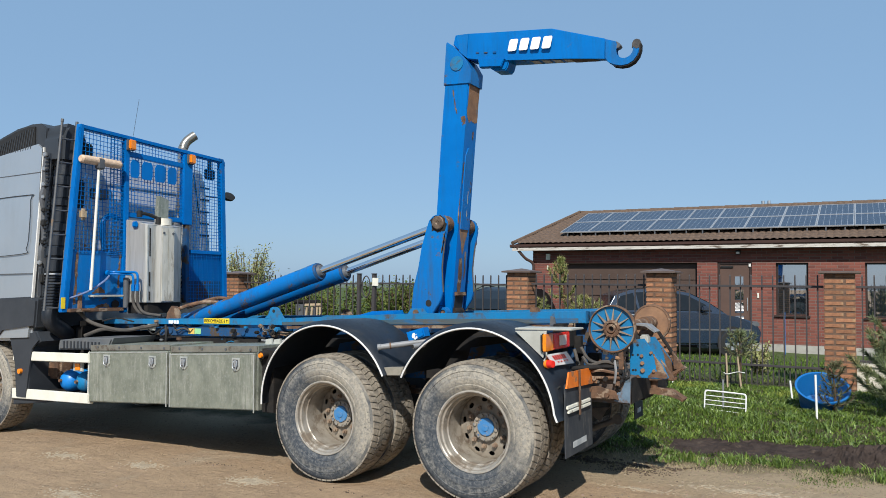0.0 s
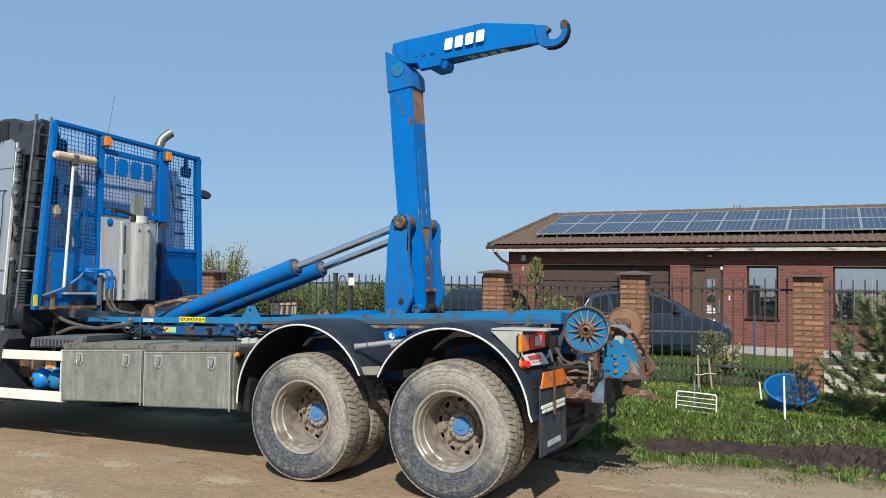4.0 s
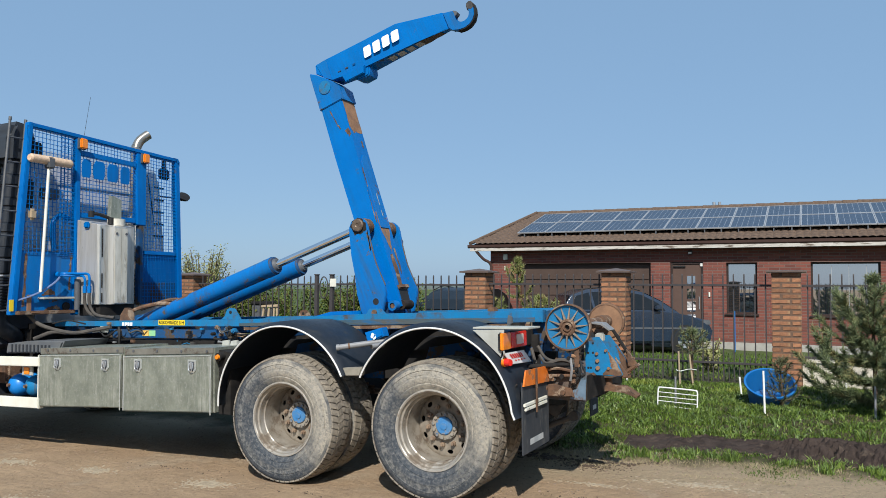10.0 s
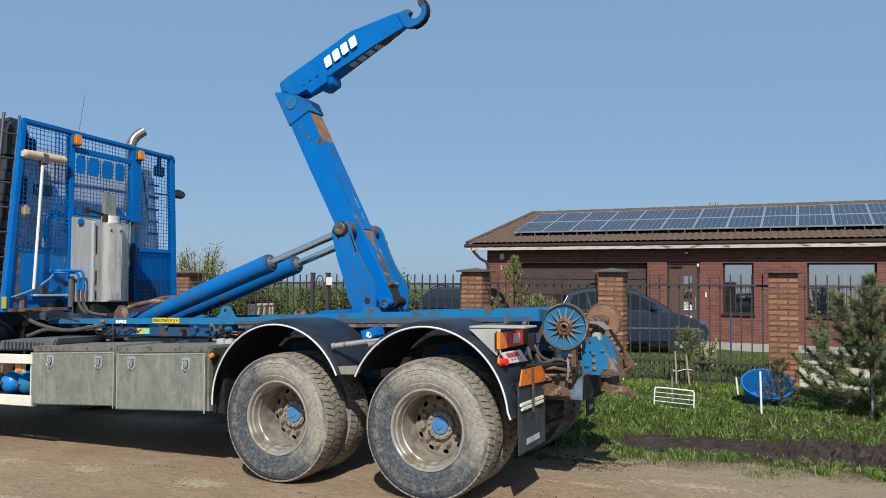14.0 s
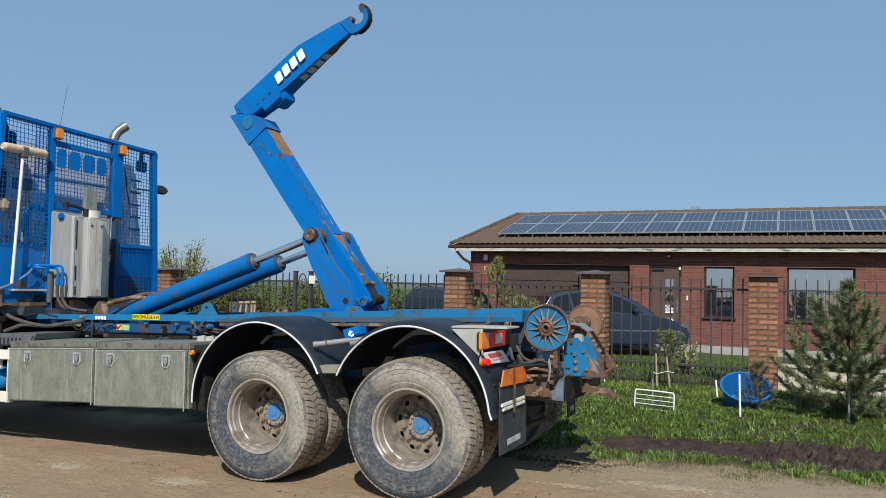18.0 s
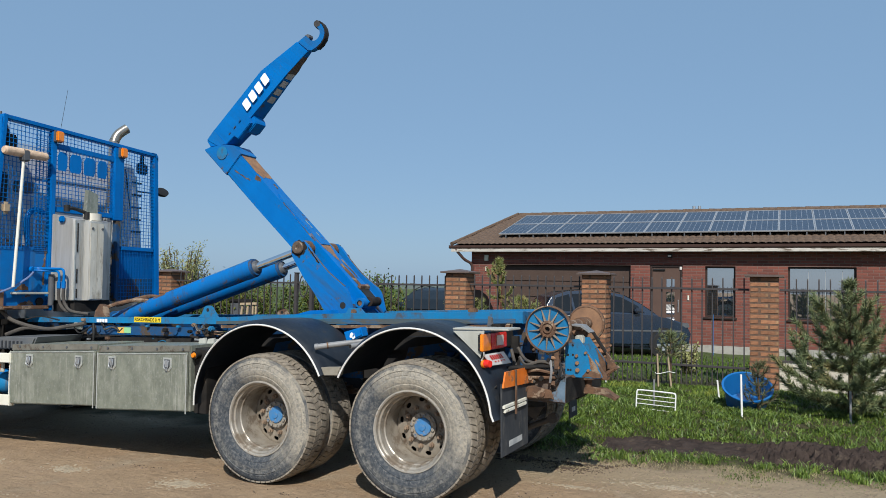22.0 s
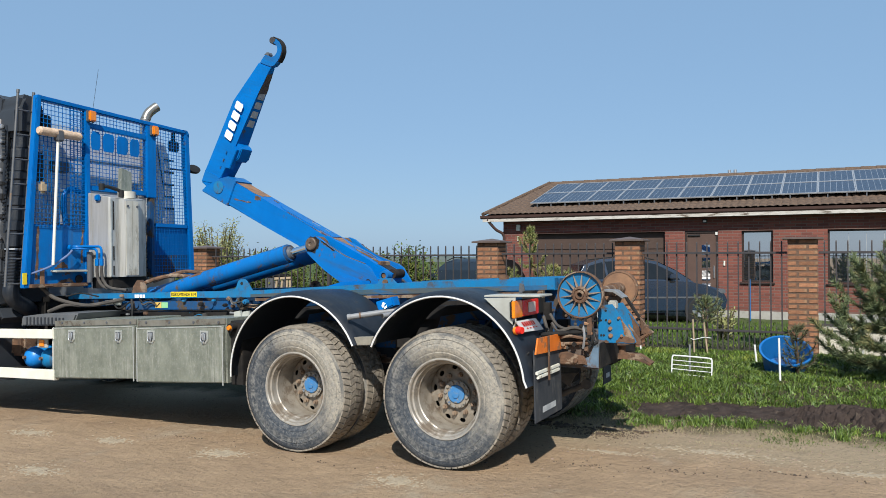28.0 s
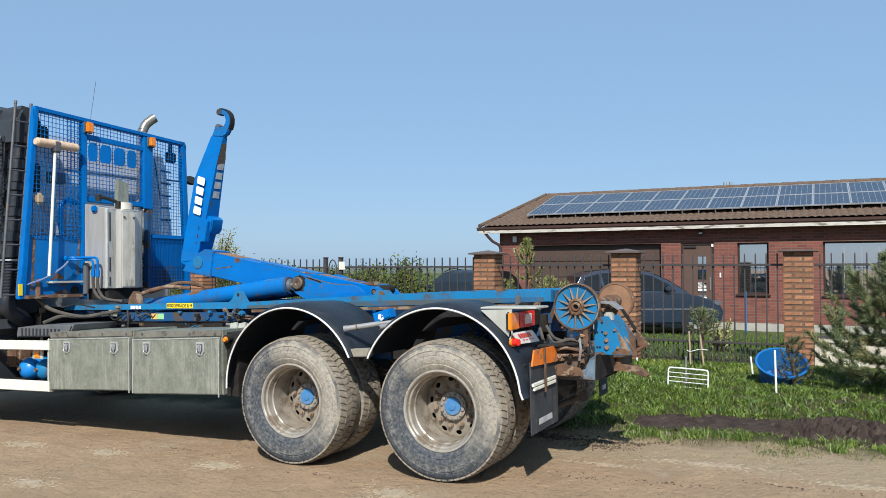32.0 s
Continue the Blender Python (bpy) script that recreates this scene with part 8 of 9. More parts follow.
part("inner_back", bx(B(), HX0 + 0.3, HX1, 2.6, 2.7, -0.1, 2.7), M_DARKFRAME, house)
# garage door of horizontal panels
gd = part("garage_door", bx(B(), -5.54, -1.555, 0.19, 0.22, -0.12, 2.31), M_GARAGE, house, "brown sectional garage door")
for k in range(5):
    z = -0.10 + k * 0.48
    part("door_panel", bx(B(), -5.53, -1.565, 0.165, 0.188, z + 0.008, z + 0.47, 0.006), M_GARAGE, gd)
# entrance door with square lights
dr = part("entrance_door", bx(B(), -1.01, -0.12, 0.06, 0.09, 0.02, 2.32, 0.004), M_DOOR, house, "brown entrance door with small square lights")
for a, b, c, d in ((-1.01, -0.95, 0.02, 2.32), (-0.18, -0.12, 0.02, 2.32), (-0.95, -0.18, 2.26, 2.32)):
    part("door_frame", bx(B(), a, b, 0.03, 0.06, c, d, 0.004), M_DARKFRAME, dr)


def pane_mat():
    m = surf("window_pane", (0.02, 0.026, 0.032), None, 2.0, 0.04)
    bs = m.node_tree.nodes["Principled BSDF"]
    bs.inputs["IOR"].default_value = 6.5
    for l_ in list(bs.inputs["Roughness"].links):
        m.node_tree.links.remove(l_)
    bs.inputs["Roughness"].default_value = 0.02
    return m


M_PANE = pane_mat()
for k in range(4):
    z = 1.66 - k * 0.36
    part("door_light", bx(B(), -0.56, -0.34, 0.045, 0.059, z, z + 0.27, 0.003), M_PANE, dr)
cy(bm := B(), (-0.24, 0.045, 1.0), (-0.24, 0.045, 1.35), 0.014, 8)
part("door_handle", bm, M_ALU, dr)
part("door_sticker", bx(B(), -0.20, -0.14, 0.025, 0.029, 2.20, 2.28), M_WHITE_TRIM, dr)
part("door_closer", bx(B(), -0.93, -0.60, 0.02, 0.059, 2.17, 2.22, 0.005), M_INK, dr)
for i, (a, b, c, d) in enumerate(holes[2:]):
    w = part("window", bx(B(), a + 0.05, b - 0.05, 0.13, 0.15, c + 0.05, d - 0.05), M_PANE, house, "dark-framed window reflecting the sky", 0)
    for p, q, u, v in ((a, a + 0.05, c, d), (b - 0.05, b, c, d), (a + 0.05, b - 0.05, c, c + 0.05), (a + 0.05, b - 0.05, d - 0.05, d)):
        part("window_frame", bx(B(), p, q, 0.10, 0.16, u, v, 0.004), M_DARKFRAME, w)
    part("window_sill", bx(B(), a - 0.04, b + 0.04, -0.05, 0.10, c - 0.05, c - 0.002, 0.004), M_DARKFRAME, w)
    for k in range(3 if i else 1):
        x = a + (b - a) * (0.3 + 0.25 * k)
        if i:
            part("blind_edge", bx(B(), x, x + 0.012, 0.122, 0.129, c + 0.2, d - 0.1), M_ALU, w)
# wall lamp, sensor box, downpipe
lamp = part("wall_lamp", bx(B(), -0.52, -0.40, -0.10, -0.003, 2.53, 2.64, 0.01), M_INK, house, "small black wall lamp")
part("lamp_glass", bx(B(), -0.505, -0.415, -0.115, -0.101, 2.55, 2.60), M_CLEAR, lamp)
part("sensor_box", bx(B(), -6.06, -5.93, -0.07, -0.003, 2.42, 2.60, 0.01), M_WHITE, house, "white junction box")
part("wall_strip", bx(B(), -6.03, -5.99, -0.03, -0.003, 2.10, 2.24), M_WHITE, house)
part("fence_tag", bx(B(), 0.02, 0.06, -0.03, -0.003, 1.35, 1.48), M_WHITE, house)

# roof
EY, EZ, RY, RZ, SL = -0.30, 2.892, 4.2, 4.25, 0.30
nx, ny = 1200, 72
vs = []
RX0 = lambda t: -7.10 + 0.70 * t  # noqa: E731
for j in range(ny + 1):
    t = j / ny
    y = EY + (RY - EY) * t
    course = (t * 18) % 1.0
    for i in range(nx + 1):
        x = RX0(t) + (17.4 - RX0(t)) * i / nx
        wv = 0.028 * abs(math.sin(math.pi * x / 0.185)) ** 0.8
        vs.append((x, y, EZ + (RZ - EZ) * t + wv + 0.03 * (1 - course)))
bm = B()
me = bpy.data.meshes.new("roof_tiles")
me.from_pydata(vs, [], [(j * (nx + 1) + i, j * (nx + 1) + i + 1, (j + 1) * (nx + 1) + i + 1, (j + 1) * (nx + 1) + i) for j in range(ny) for i in range(nx)])
me.materials.append(M_TILE)
bm.free()
rt = share("roof_tiles", me, house)
rt["label"] = "brown wavy clay roof tiles"
bm = B()
prof = [(EY, EZ - 0.03), (RY, RZ - 0.03), (9.6, EZ - 0.05), (9.6, EZ - 0.12), (RY, RZ - 0.15), (EY, EZ - 0.12)]
a = [bm.verts.new((-7.06 + (0.66 if abs(y - RY) < 0.01 else 0.0), y, z)) for y, z in prof]
b = [bm.verts.new((17.4, y, z)) for y, z in prof]
bm.faces.new(a)
bm.faces.new(b[::-1])
for k in range(6):
    bm.faces.new((a[k], b[k], b[(k + 1) % 6], a[(k + 1) % 6]))
part("roof_deck", bm, M_GUTTER, house, "", 0)
part("soffit", bx(B(), -7.02, 17.3, EY - 0.04, 0.0, 2.735, 2.755), M_GUTTER, house)
part("fascia", bx(B(), -7.06, 17.35, EY - 0.075, EY - 0.05, 2.69, 2.780, 0.003), M_FASCIA, house, "weathered pale fascia board")
bm = B()
pr_ = [(EY - 0.09, 2.87), (EY - 0.085, 2.80), (EY - 0.045, 2.765), (EY - 0.005, 2.79), (EY + 0.02, 2.87), (EY + 0.01, 2.87), (EY - 0.01, 2.80), (EY - 0.045, 2.778), (EY - 0.075, 2.81), (EY - 0.08, 2.87)]
prism_x(bm, [(y, z + 0.02) for y, z in pr_], -7.14, 17.4)
part("gutter", bm, M_GUTTER, house, "dark brown gutter")
tube(bm := B(), [(-6.88, EY - 0.03, 2.80), (-6.88, EY - 0.03, 2.72), (-6.68, -0.20, 2.46), (-6.48, -0.06, 2.28), (-6.48, -0.06, 1.8), (-6.48, -0.06, 0.0)], 0.045, 10)
part("downpipe", bm, M_GUTTER, house)
for k in range(58):
    x = -6.35 + k * 0.41
    bm = B()
    r0, r1 = 0.115, 0.10
    pts = [(math.cos(math.pi * i / 6), math.sin(math.pi * i / 6)) for i in range(7)]
    A_ = [bm.verts.new((x, RY + r0 * c, RZ - 0.02 + r0 * s_)) for c, s_ in pts]
    B_ = [bm.verts.new((x + 0.43, RY + r1 * c, RZ - 0.02 + r1 * s_)) for c, s_ in pts]
    for i in range(6):
        bm.faces.new((A_[i], A_[i + 1], B_[i + 1], B_[i]))
    bm.faces.new(A_)
    part("ridge_tile", bm, M_TILE, house)
tube(bm := B(), [(-7.08 + 0.66 * t, EY + (RY - EY) * t, EZ + 0.05 + (RZ - EZ) * t) for t in (0, 0.25, 0.5, 0.75, 1)], 0.06, 8)
part("verge_tile", bm, M_TILE, house)
vent = part("roof_vent", lathe(B(), [(0.05, 0.0), (0.05, 0.2)], 0, 0, 16), M_ALU, house, "pair of small metal roof vents")
vent.matrix_basis = pose(-0.3, RY + 0.3, RZ + 0.02, 90, 0, 0)
share("roof_vent", vent.data, house, pose(-0.12, RY + 0.3, RZ + 0.02, 90, 0, 0))

# solar panels, two rows
SPX, SPW, SPL = -5.80, 0.905, 1.47
sa = math.atan2(RZ - EZ, RY - EY)
panel = tagged(new("solar_panel"), "blue solar panel with a pale aluminium frame", "solar panel", "solar panels on the roof")
part("cell_sheet", bx(B(), 0.02, SPW - 0.02, 0.02, SPL - 0.02, 0.0, 0.028), M_CELL, panel, "", 0)
for a, b, c, d in ((0, 0.028, 0, SPL - 0.012), (SPW - 0.034, SPW - 0.006, 0, SPL - 0.012), (0.028, SPW - 0.034, 0, 0.04), (0.028, SPW - 0.034, SPL - 0.052, SPL - 0.012)):
    part("frame_bar", bx(B(), a, b, c, d, 0.0, 0.036, 0.002), M_FRAMEALU, panel)
for k in range(1, 6):
    x = 0.02 + (SPW - 0.04) * k / 6
    part("busbar", bx(B(), x - 0.004, x + 0.004, 0.04, SPL - 0.05, 0.028, 0.0295), M_CELLLINE, panel)
pitch = math.degrees(sa)
first = True
for col in range(19):
    for row in range(2):
        d = 0.835 + row * SPL
        m = pose(SPX + col * SPW, YW + EY + d * math.cos(sa), EZ + d * math.sin(sa) + 0.14, pitch, 0, 0)
        if first:
            panel.matrix_world, first = m, False
        else:
            copy_thing(panel, m)
rails = tagged(new("panel_rails"), "metal feet and rails under the solar panels", "rail")
for col in range(38):
    d = 0.86
    x = SPX + 0.22 + col * SPW / 2
    part("foot", bx(B(), x, x + 0.03, YW + EY + d * math.cos(sa) - 0.03, YW + EY + d * math.cos(sa) + 0.03, EZ + d * math.sin(sa) - 0.0, EZ + d * math.sin(sa) + 0.12), M_STEELGREY, rails, "", 0)


# ---- cars in the yard
def parked_car(name, lab, m, body, flip=False):
    c = tagged(new(name), lab, "car", "parked cars")
    c.matrix_world = m
    low = [(-2.0, 0.42), (-2.04, 0.62), (-1.99, 0.86), (-1.90, 0.98), (-0.9, 1.01), (0.6, 1.00), (1.05, 0.965), (1.45, 0.90), (1.75, 0.82), (1.94, 0.70), (2.03, 0.54), (1.98, 0.30), (1.70, 0.24), (-1.75, 0.24), (-1.98, 0.30)]
    bm = prism(B(), low, 0.0, 1.76, 0.05)
    part("body", bm, body, c, "glossy car body")
    roof = [(-1.88, 0.99), (-1.62, 1.38), (-1.20, 1.52), (-0.35, 1.56), (0.25, 1.46), (0.72, 1.24), (1.18, 0.95), (0.5, 0.97)]
    bm = prism(B(), roof, 0.03, 1.73, 0.02)
    for v in bm.verts:
        k = max(0.0, (v.co.z - 0.98) / 0.58) * 0.17
        v.co.y += k if v.co.y < 0.9 else -k
    part("cabin", bm, body, c)
    ink = lambda z: 0.03 - 0.012 + max(0.0, (z - 0.98) / 0.58) * 0.17  # noqa: E731
    for pts in ([(-1.66, 1.04), (-1.50, 1.36), (-1.16, 1.45), (-1.06, 1.05)], [(-1.00, 1.05), (-1.08, 1.46), (-0.42, 1.49), (-0.28, 1.05)], [(-0.20, 1.05), (-0.32, 1.49), (0.20, 1.40), (0.62, 1.20), (0.80, 1.03)]):
        bm = B()
        vs_ = [bm.verts.new((x, ink(z), z)) for x, z in pts]
        ve_ = [bm.verts.new((x, ink(z) + 0.03, z)) for x, z in pts]
        bm.faces.new(vs_)
        for k in range(4):
            bm.faces.new((vs_[k], vs_[(k + 1) % 4], ve_[(k + 1) % 4], ve_[k]))
        part("side_window", bm, M_GLASSDARK, c, "", 0)
    ins = lambda z: 0.09 + max(0.0, (z - 0.98) / 0.58) * 0.17  # noqa: E731
    for name_, line in (("windscreen", [(0.31, 1.452), (0.73, 1.257), (1.12, 1.007)]), ("rear_window", [(-1.855, 1.065), (-1.645, 1.375)])):
        bm = B()
        row = [(bm.verts.new((x, ins(z), z)), bm.verts.new((x, 1.76 - ins(z), z))) for x, z in line]
        for p, q in zip(row, row[1:]):
            bm.faces.new((p[0], p[1], q[1], q[0]))
        part(name_, bm, M_GLASSDARK, c, "", 0)
    bm = B()
    tube(bm, [(-1.55, 0.05 + 0.17, 1.50), (-0.4, 0.06 + 0.17, 1.60), (0.2, 0.04 + 0.17, 1.50)], 0.014, 6)
    part("roof_rail", bm, M_INK, c)
    for x in (-1.28, 1.28):
        bm = B()
        lathe(bm, [(0.18, 0.0), (0.25, -0.004), (0.305, 0.01), (0.315, 0.04), (0.315, 0.2)], 0, 0, 32)
        o = part("car_wheel", bm, M_INK, c)
        o.matrix_basis = pose(x, -0.005, 0.31)
        bm = B()
        lathe(bm, [(0.20, 0.02), (0.19, 0.005), (0.05, 0.02), (0.001, 0.01)], 0, 0, 10)
        part("hub_cap", bm, M_ALU, o)
        bm = B()
        lathe(bm, [(0.30, -0.003), (0.375, -0.003)], x, 0.31, 32)
        part("wheel_arch", bm, M_INK, c)
    part("mirror", bx(B(), 0.48, 0.66, -0.14, 0.02, 1.04, 1.16, 0.03), body, c)
    part("door_handle", bx(B(), -0.48, -0.30, -0.015, 0.004, 0.90, 0.93, 0.006), M_ALU, c)
    part("door_handle", bx(B(), -1.25, -1.08, -0.015, 0.004, 0.92, 0.95, 0.006), M_ALU, c)
    for x in (-1.03, -0.16, 0.72):
        part("door_gap", bx(B(), x, x + 0.012, -0.004, 0.004, 0.36, 1.0), M_INK, c)
    part("side_strip", bx(B(), -1.75, 1.75, -0.008, 0.004, 0.58, 0.62, 0.004), M_STEELGREY, c)
    part("headlamp", bx(B(), 1.70, 1.99, 0.03, 0.36, 0.66, 0.80, 0.03), M_STEELGREY, c)
    part("tail_lamp", bx(B(), -2.03, -1.93, 0.02, 0.22, 0.72, 0.98, 0.02), M_RED, c)
    return c


parked_car("parked_car", "dark blue hatchback parked in front of the garage", pose(-1.42, 14.2, -0.06, 0, 0, 31) @ Matrix.Diagonal((1.0, 1.0, 1.05, 1)), M_CARPAINT)
parked_car("parked_suv", "black car parked behind the gate", pose(-7.10, 14.0, -0.05, 0, 0, -90) @ Matrix.Diagonal((1.0, 1.03, 1.03, 1)), M_CARBLACK)


# ---- plants
def needle_tuft(vs, fs, p, d, length, count, r, wid=0.0042, reach=1.0):
    u = d.orthogonal().normalized()
    v = d.cross(u)
    for _ in range(count):
        a, s, tilt = r.uniform(0, 6.283), r.uniform(0, 1), r.uniform(0.35, 1.1)
        o = p + d * (s - 0.5) * length
        w = (d * math.cos(tilt) + (u * math.cos(a) + v * math.sin(a)) * math.sin(tilt)).normalized()
        side = w.cross(Vector((r.uniform(-1, 1), r.uniform(-1, 1), r.uniform(-1, 1)))).normalized() * wid
        L, i = reach * r.uniform(0.045, 0.085), len(vs)
        vs += [tuple(o - side), tuple(o + side), tuple(o + w * L)]
        fs.append((i, i + 1, i + 2))


def pine(name, lab, x, y, base, height, spread, crown_from, whorls, per, seed, dens=26, group="", material=None, needle=0.05, leader=0.9, rise=1.0, reach=1.0, taper=0.75):
    r = random.Random(seed)
    t = tagged(new(name), lab, "tree", group)
    t.matrix_world = pose(x, y, base)
    bm = B()
    tube(bm, [(0, 0, -0.05), (0.01, 0, height * 0.4), (-0.01, 0.01, height * 0.75), (0, 0, height * 0.97)], 0.018 * height ** 0.5 + 0.006, 8)
    for v in bm.verts:
        k = 1 - 0.75 * max(0, v.co.z / height)
        v.co.x, v.co.y = v.co.x * k, v.co.y * k
    vs, fs = [], []
    for wv in range(whorls):
        f = wv / max(whorls - 1, 1)
        z = crown_from + (height - crown_from) * 0.93 * f
        L = spread * (1 - f) ** taper * (0.55 + 0.45 * min(1, f * 4 + 0.5)) + 0.06
        for k in range(per):
            a = 2 * math.pi * (k + r.uniform(-0.3, 0.3)) / per + wv * 1.1
            l = L * r.uniform(0.6, 1.15)
            up = 0.25 + 0.75 * f + r.uniform(-0.15, 0.25)
            lift = rise if rise >= 1 else rise + 1.1 * f
            tip = min(1.0, lift)
            d0 = Vector((math.cos(a), math.sin(a), up * 0.6 * lift)).normalized()
            pts = [Vector((0, 0, z)), Vector((0, 0, z)) + d0 * l * 0.5, Vector((0, 0, z)) + d0 * l * 0.85 + Vector((0, 0, 0.16 * l * tip)), Vector((0, 0, z)) + d0 * l + Vector((0, 0, 0.40 * l * tip))]
            tube(bm, pts, 0.005, 5, steps=2)
            for s0, s1 in zip(pts, pts[1:]):
                n = max(1, int((s1 - s0).length / 0.045))
                for q in range(n):
                    needle_tuft(vs, fs, s0.lerp(s1, (q + 0.7) / n), (s1 - s0).normalized(), needle, dens, r, reach=reach)
                    if l > 0.3 and r.random() < 0.62:
                        dd = ((s1 - s0).normalized() + Vector((r.uniform(-0.8, 0.8), r.uniform(-0.8, 0.8), r.uniform(0, 0.7)))).normalized()
                        p0 = s0.lerp(s1, (q + 0.7) / n)
                        for e in range(3):
                            needle_tuft(vs, fs, p0 + dd * 0.045 * (e + 1), dd, needle, dens, r, reach=reach)
    count = max(5, int((1 - leader) * height / 0.03))
    for e in range(count):
        needle_tuft(vs, fs, Vector((0, 0, height * (leader + (1 - leader) * e / count))), Vector((0, 0, 1)), needle, dens, r, reach=reach)
    part("trunk", bm, M_BARK, t)
    me = bpy.data.meshes.new("needles")
    me.from_pydata(vs, [], fs)
    me.materials.append(material or M_NEEDLE)
    share("needles", me, t)
    return t


pine("young_pine", "bushy young green pine tied to a white stake", 3.16, 4.6, ground_z(3.16, 4.6), 1.50, 0.84, 0.11, 8, 8, 11, 30, needle=0.078, leader=0.74, reach=1.15, rise=0.42, taper=1.15)
pine("small_pine", "small round pine seedling held by two stakes", 1.02, 6.15, ground_z(1.02, 6.15), 0.96 - ground_z(1.02, 6.15), 0.23, 0.46, 4, 7, 5, 20, needle=0.06)
pine("slender_pine", "slender young pine with upswept shoots behind the fence", -2.11, 7.55, ground_z(-2.11, 7.55), 2.05 - ground_z(-2.11, 7.55), 0.26, 1.22, 4, 4, 8, 52, material=M_NEEDLEPALE, needle=0.085, leader=0.70, rise=2.4)
pine("low_pine", "low pine shrub behind the fence", -2.60, 7.3, ground_z(-2.6, 7.3), 1.24, 0.34, 0.78, 5, 7, 9, 26, material=M_NEEDLEPALE)
pine("low_pine", "low pine shrub behind the fence", -1.70, 7.6, ground_z(-1.6, 7.6), 1.20, 0.34, 0.76, 5, 7, 19, 24, material=M_NEEDLEPALE)
pine("sapling_pine", "thin brownish pine sapling beside the blue tub", 2.22, 4.55, ground_z(2.2, 4.5), 0.52, 0.20, 0.08, 5, 5, 21, 14, material=M_NEEDLEBROWN, needle=0.06, rise=1.3)
for dx, lx, h in ((-0.09, -0.02, 0.48), (0.09, -0.07, 0.60)):
    st = tagged(new("wooden_stake"), "pale split wooden stake beside a pine seedling", "stake", "wooden stakes")
    st.matrix_world = pose(0.96 + dx, 6.08, ground_z(0.96, 6.08))
    cy(bm := B(), (0, 0, -0.05), (lx, 0, h), 0.013, 7)
    part("stake", bm, M_WOOD, st)
tie = tagged(new("tie_string"), "pale string tied between two stakes", "string")
tube(bm := B(), [(0.82, 6.07, 0.435), (0.87, 6.06, 0.42), (1.00, 6.06, 0.455), (1.10, 6.05, 0.45)], 0.006, 5)
part("string", bm, M_WHITEPIPE, tie)


def leafy(name, lab, x, y, z, rx, ry, h, count, seed, material, size=0.045, group="", twigs=14, loose=0.10):
    r = random.Random(seed)
    t = tagged(new(name), lab, "shrub", group)
    t.matrix_world = pose(x, y, z)
    bm = B()
    tips = []
    for k in range(twigs):
        a = r.uniform(0, 6.283)
        q = r.uniform(0.3, 1.0)
        tip = Vector((rx * q * math.cos(a), ry * q * math.sin(a), h * r.uniform(0.55, 1.0)))
        tube(bm, [(0.05 * math.cos(a), 0.05 * math.sin(a), -0.05), tip * 0.5 + Vector((0, 0, 0.05 * h)), tip], 0.010, 5, steps=3)
        tips.append(tip)
    part("stem", bm, M_BARK, t)
    vs, fs = [], []
    for _ in range(count):
        tp = r.choice(tips)
        s = r.uniform(0.25, 1.05)
        p = tp * s + Vector((r.gauss(0, loose * rx + 0.015), r.gauss(0, loose * ry + 0.015), r.gauss(0, 0.4 * loose * h) - 0.02))
        if p.z < 0:
            continue
        d = Vector((r.uniform(-1, 1), r.uniform(-1, 1), r.uniform(-0.4, 1))).normalized()
        w = d.cross(Vector((r.uniform(-1, 1), r.uniform(-1, 1), r.uniform(-1, 1)))).normalized()
        L, i = size * r.uniform(0.6, 1.3), len(vs)
        vs += [tuple(p), tuple(p + d * L * 0.5 + w * L * 0.28), tuple(p + d * L), tuple(p + d * L * 0.5 - w * L * 0.28)]
        fs.append((i, i + 1, i + 2, i + 3))
    me = bpy.data.meshes.new("leaves")
    me.from_pydata(vs, [], fs)
    me.materials.append(material)
    share("leaves", me, t)
    return t


r_ = random.Random(3)
for k, x in enumerate([-11.2, -10.3, -9.3, -8.5, -7.7, -6.9, -6.2, -5.6, -5.05]):
    leafy("hedge_shrub", "dense green hedge shrub behind the steel fence", x, 8.3 + r_.uniform(0, 0.5), 0.05, 0.62, 0.5, r_.uniform(1.50, 1.74), 5200, 40 + k, M_LEAF, 0.062, "hedge behind the fence", 26)
leafy("spring_bush", "tall pale bush in early leaf behind the fence", -13.2, 11.5, 0, 0.80, 0.8, 2.60, 11000, 71, M_LEAFPALE, 0.060, "", 60, 0.06)
leafy("garden_shrub", "low olive-green shrub behind the fence bars", 1.02, 8.2, 0.1, 0.24, 0.3, 0.60, 1000, 72, M_LEAFPALE, 0.055)

# potted plants by the fence
for x in (-2.95, -1.75):
    pt = tagged(new("planter_box"), "pale wooden planter box behind the fence", "planter", "planters")
    pt.matrix_world = pose(x, 7.25, 0.15)
    part("box", bx(B(), -0.16, 0.16, -0.14, 0.14, 0.0, 1.02, 0.01), M_WOOD, pt)

# ---- small things on the verge
tub = tagged(new("blue_tub"), "round blue plastic tub lying tilted in the grass", "tub")
bm = B()
prof = [(0.001, 0.0), (0.20, 0.0), (0.235, 0.02), (0.292, 0.30), (0.312, 0.305), (0.312, 0.325), (0.286, 0.325), (0.276, 0.29), (0.225, 0.035), (0.195, 0.018), (0.001, 0.018)]
rings = [[bm.verts.new((r * math.cos(2 * math.pi * k / 40), r * math.sin(2 * math.pi * k / 40), z)) for k in range(40)] for r, z in prof]
for a, b in zip(rings, rings[1:]):
    for k in range(40):
        bm.faces.new((a[k], a[(k + 1) % 40], b[(k + 1) % 40], b[k]))
bmesh.ops.remove_doubles(bm, verts=bm.verts[:], dist=0.002)
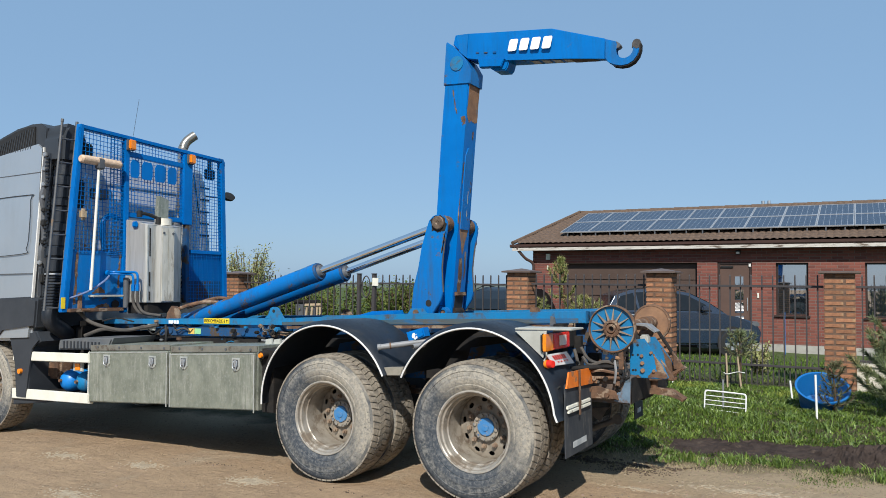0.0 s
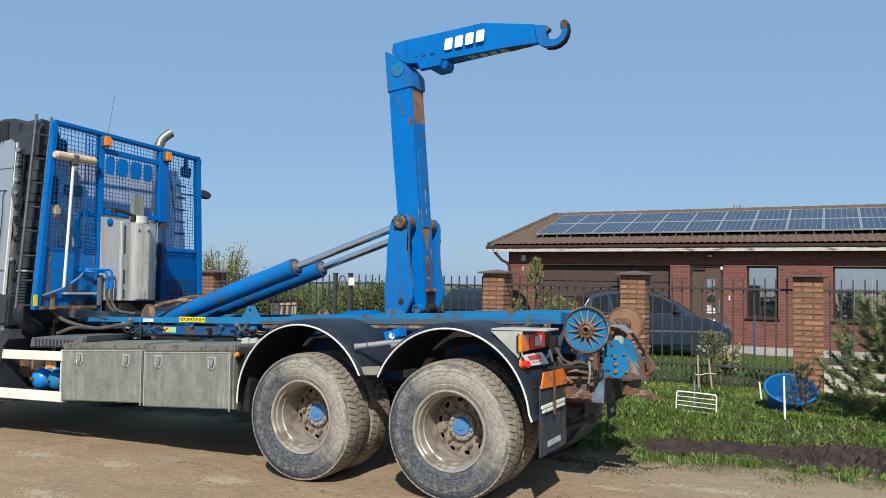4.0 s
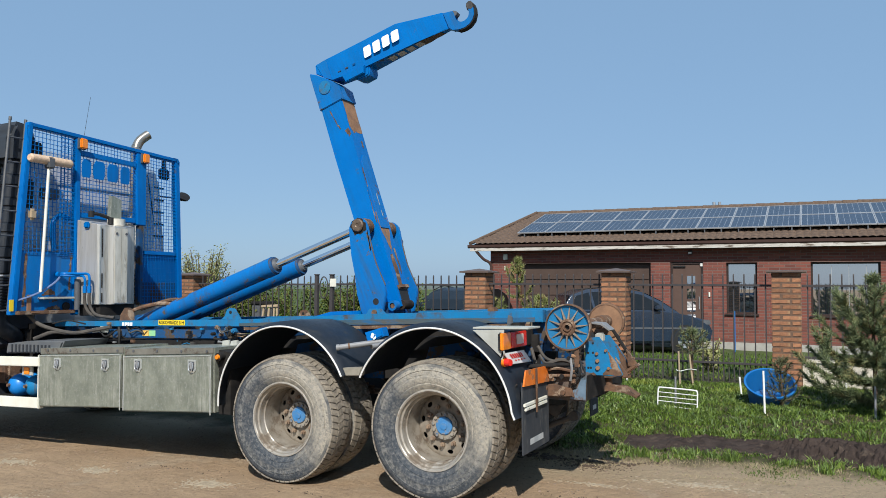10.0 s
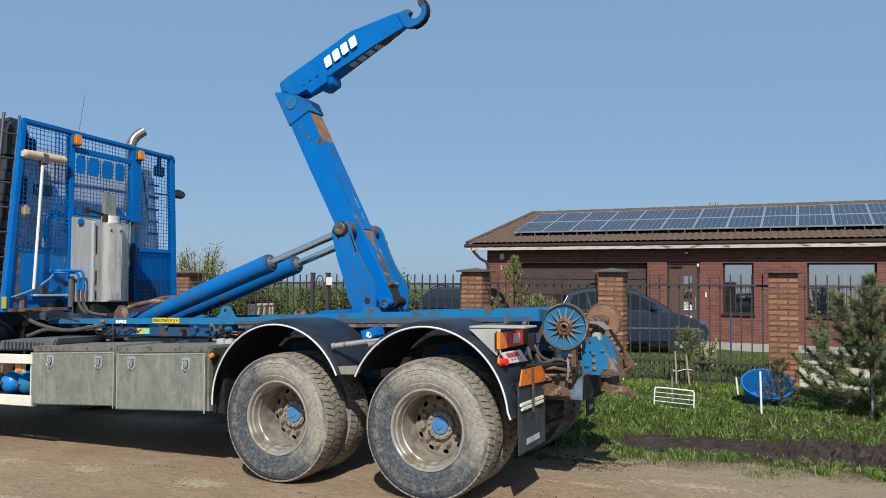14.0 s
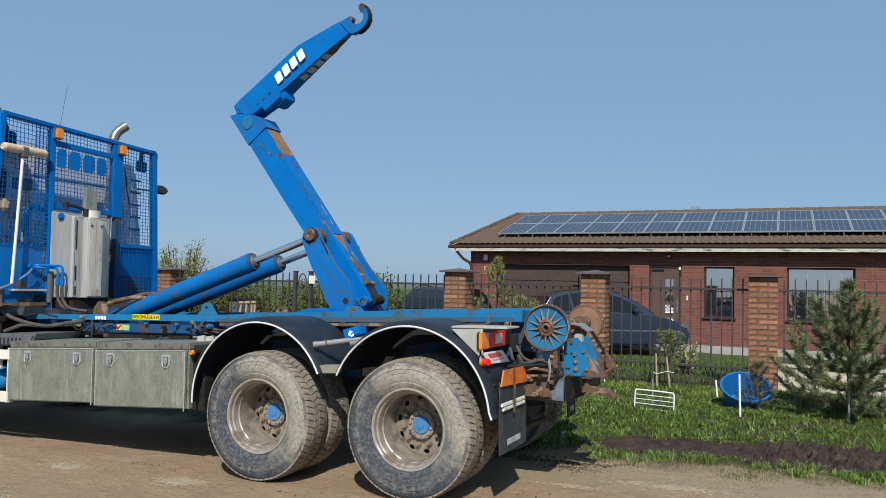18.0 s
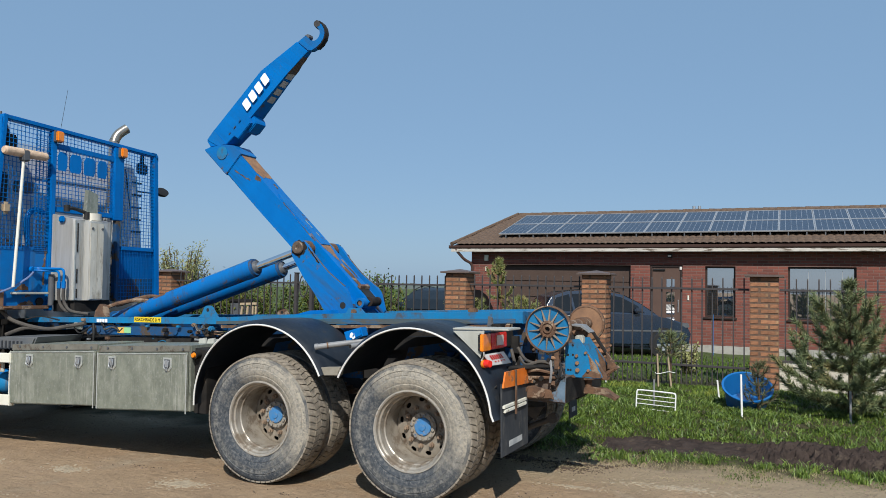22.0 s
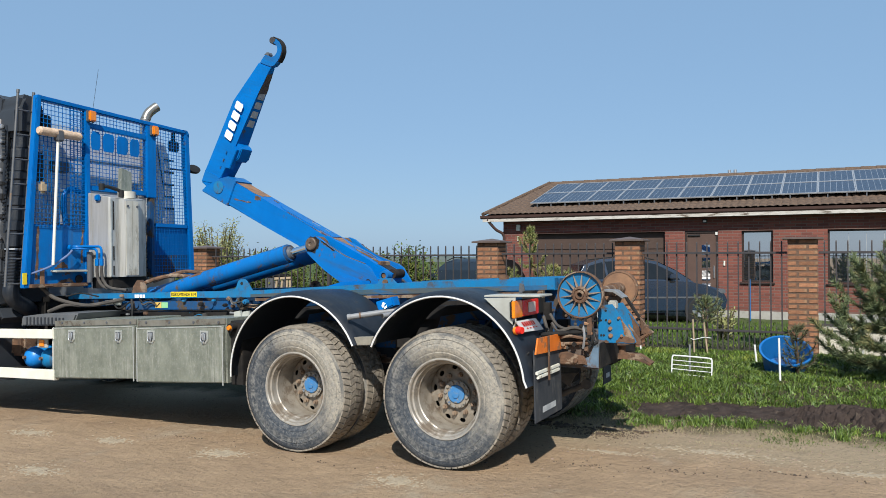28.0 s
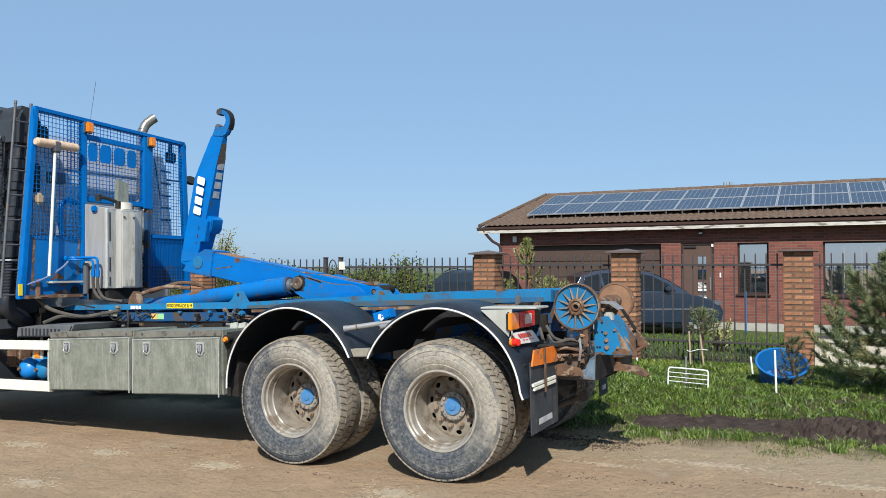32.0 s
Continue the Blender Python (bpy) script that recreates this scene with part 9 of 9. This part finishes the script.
part("basin", bm, M_TUB, tub)
tub.matrix_world = pose(2.07, 4.87, 0.222, 30, 6, 0) @ Matrix.Diagonal((0.93, 0.93, 0.93, 1))

rack = tagged(new("wire_rack"), "white painted wire rack standing in the grass", "rack")
rack.matrix_world = pose(0.925, 4.0, ground_z(1.1, 4.0) - 0.03, -3, 1.6, -3)
tube(bm := B(), [(0, 0, -0.05), (0, 0, 0.215), (0.012, 0, 0.243), (0.04, 0, 0.255), (0.40, 0, 0.255), (0.428, 0, 0.243), (0.44, 0, 0.215), (0.44, 0, -0.05)], 0.008, 8, steps=3)
part("hoop", bm, M_WHITEPIPE, rack)
for z in (0.045, 0.10, 0.15, 0.20):
    cy(bm := B(), (0, 0, z), (0.44, 0, z), 0.0045, 6)
    part("wire", bm, M_WHITEPIPE, rack)
for x, y, h, lx, lab in ((1.11, 4.12, 0.34, 0.0, "thin grey stake behind the wire rack"), (2.07, 4.05, 0.47, -0.012, "white plastic stake in the grass"), (1.74, 5.35, 0.24, -0.03, "short white stake in the grass"), (0.15, 6.05, 0.26, -0.05, "short white stake in the grass"), (2.93, 5.9, 0.2, 0.0, "short white stake in the grass"), (3.13, 4.08, 0.34, 0.0, "grey plastic stake beside the young pine")):
    st = tagged(new("marker_stake"), lab, "stake", "marker stakes")
    st.matrix_world = pose(x, y, ground_z(x, y))
    cy(bm := B(), (0, 0, -0.08), (lx, 0, h), 0.0115, 10)
    part("rod", bm, M_PIPE if "grey" in lab else M_WHITEPIPE, st)
post = tagged(new("blue_post"), "thin blue pipe standing by the house wall", "post")
post.matrix_world = pose(0.75, 16.2, -0.1)
cy(bm := B(), (0, 0, 0), (0, 0, 1.1), 0.02, 8)
part("pipe", bm, M_TUB, post)
trestle = tagged(new("wooden_trestle"), "pale slatted wooden trestle behind the steel fence", "trestle")
trestle.matrix_world = pose(-7.86, 7.5, 0.1, -6, 0, 0)
for xa, za, xb, zb in ((0.0, 0.0, 0.06, 1.06), (0.16, 0.0, 0.20, 1.02), (0.34, 0.0, 0.33, 1.04), (0.50, 0.0, 0.40, 1.08)):
    bm = prism(B(), [(xa - 0.022, za), (xa + 0.022, za), (xb + 0.022, zb), (xb - 0.022, zb)], 0.0, 0.03, 0.003)
    part("slat", bm, M_WOOD, trestle)
part("top_bar", prism(B(), [(0.02, 1.02), (0.44, 1.04), (0.44, 1.09), (0.02, 1.07)], -0.03, -0.002, 0.003), M_WOOD, trestle)
bin_ = tagged(new("yard_bin"), "dark grey lidded bin behind the steel fence", "bin")
bin_.matrix_world = pose(-8.45, 8.0, 0.1)
part("body", prism(B(), [(0.03, 0.0), (0.50, 0.0), (0.54, 1.06), (-0.01, 1.06)], 0.0, 0.5, 0.02), M_STEELGREY, bin_)
part("lid", prism(B(), [(-0.03, 1.062), (0.56, 1.062), (0.54, 1.13), (0.0, 1.13)], -0.03, 0.53, 0.015), M_CHASSIS, bin_)

# ---- far off: line of trees on the horizon
vs, fs, r = [], [], random.Random(12)
for k in range(420):
    a = math.pi * (k / 420) + 0.01
    d = r.uniform(330, 420)
    x, y, h = d * math.cos(a), d * math.sin(a), r.uniform(0.5, 1.8) * (0.5 + 0.9 * abs(noise.noise((a * 6, 0, 3))))
    for j in range(9):
        w, i = r.uniform(1.5, 3.5), len(vs)
        px, py, pz = x + r.uniform(-4, 4), y + r.uniform(-4, 4), h * r.uniform(0.1, 1.0)
        vs += [(px - w * math.sin(a), py + w * math.cos(a), pz - 1.2), (px + w * math.sin(a), py - w * math.cos(a), pz - 1.2), (px + 0.6 * w * math.sin(a), py - 0.6 * w * math.cos(a), pz + w * 0.5), (px - 0.5 * w * math.sin(a), py + 0.5 * w * math.cos(a), pz + w * 0.6)]
        fs.append((i, i + 1, i + 2, i + 3))
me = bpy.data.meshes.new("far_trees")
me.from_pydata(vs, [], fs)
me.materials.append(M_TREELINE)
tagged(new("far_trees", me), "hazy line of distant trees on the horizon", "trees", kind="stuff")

motions()
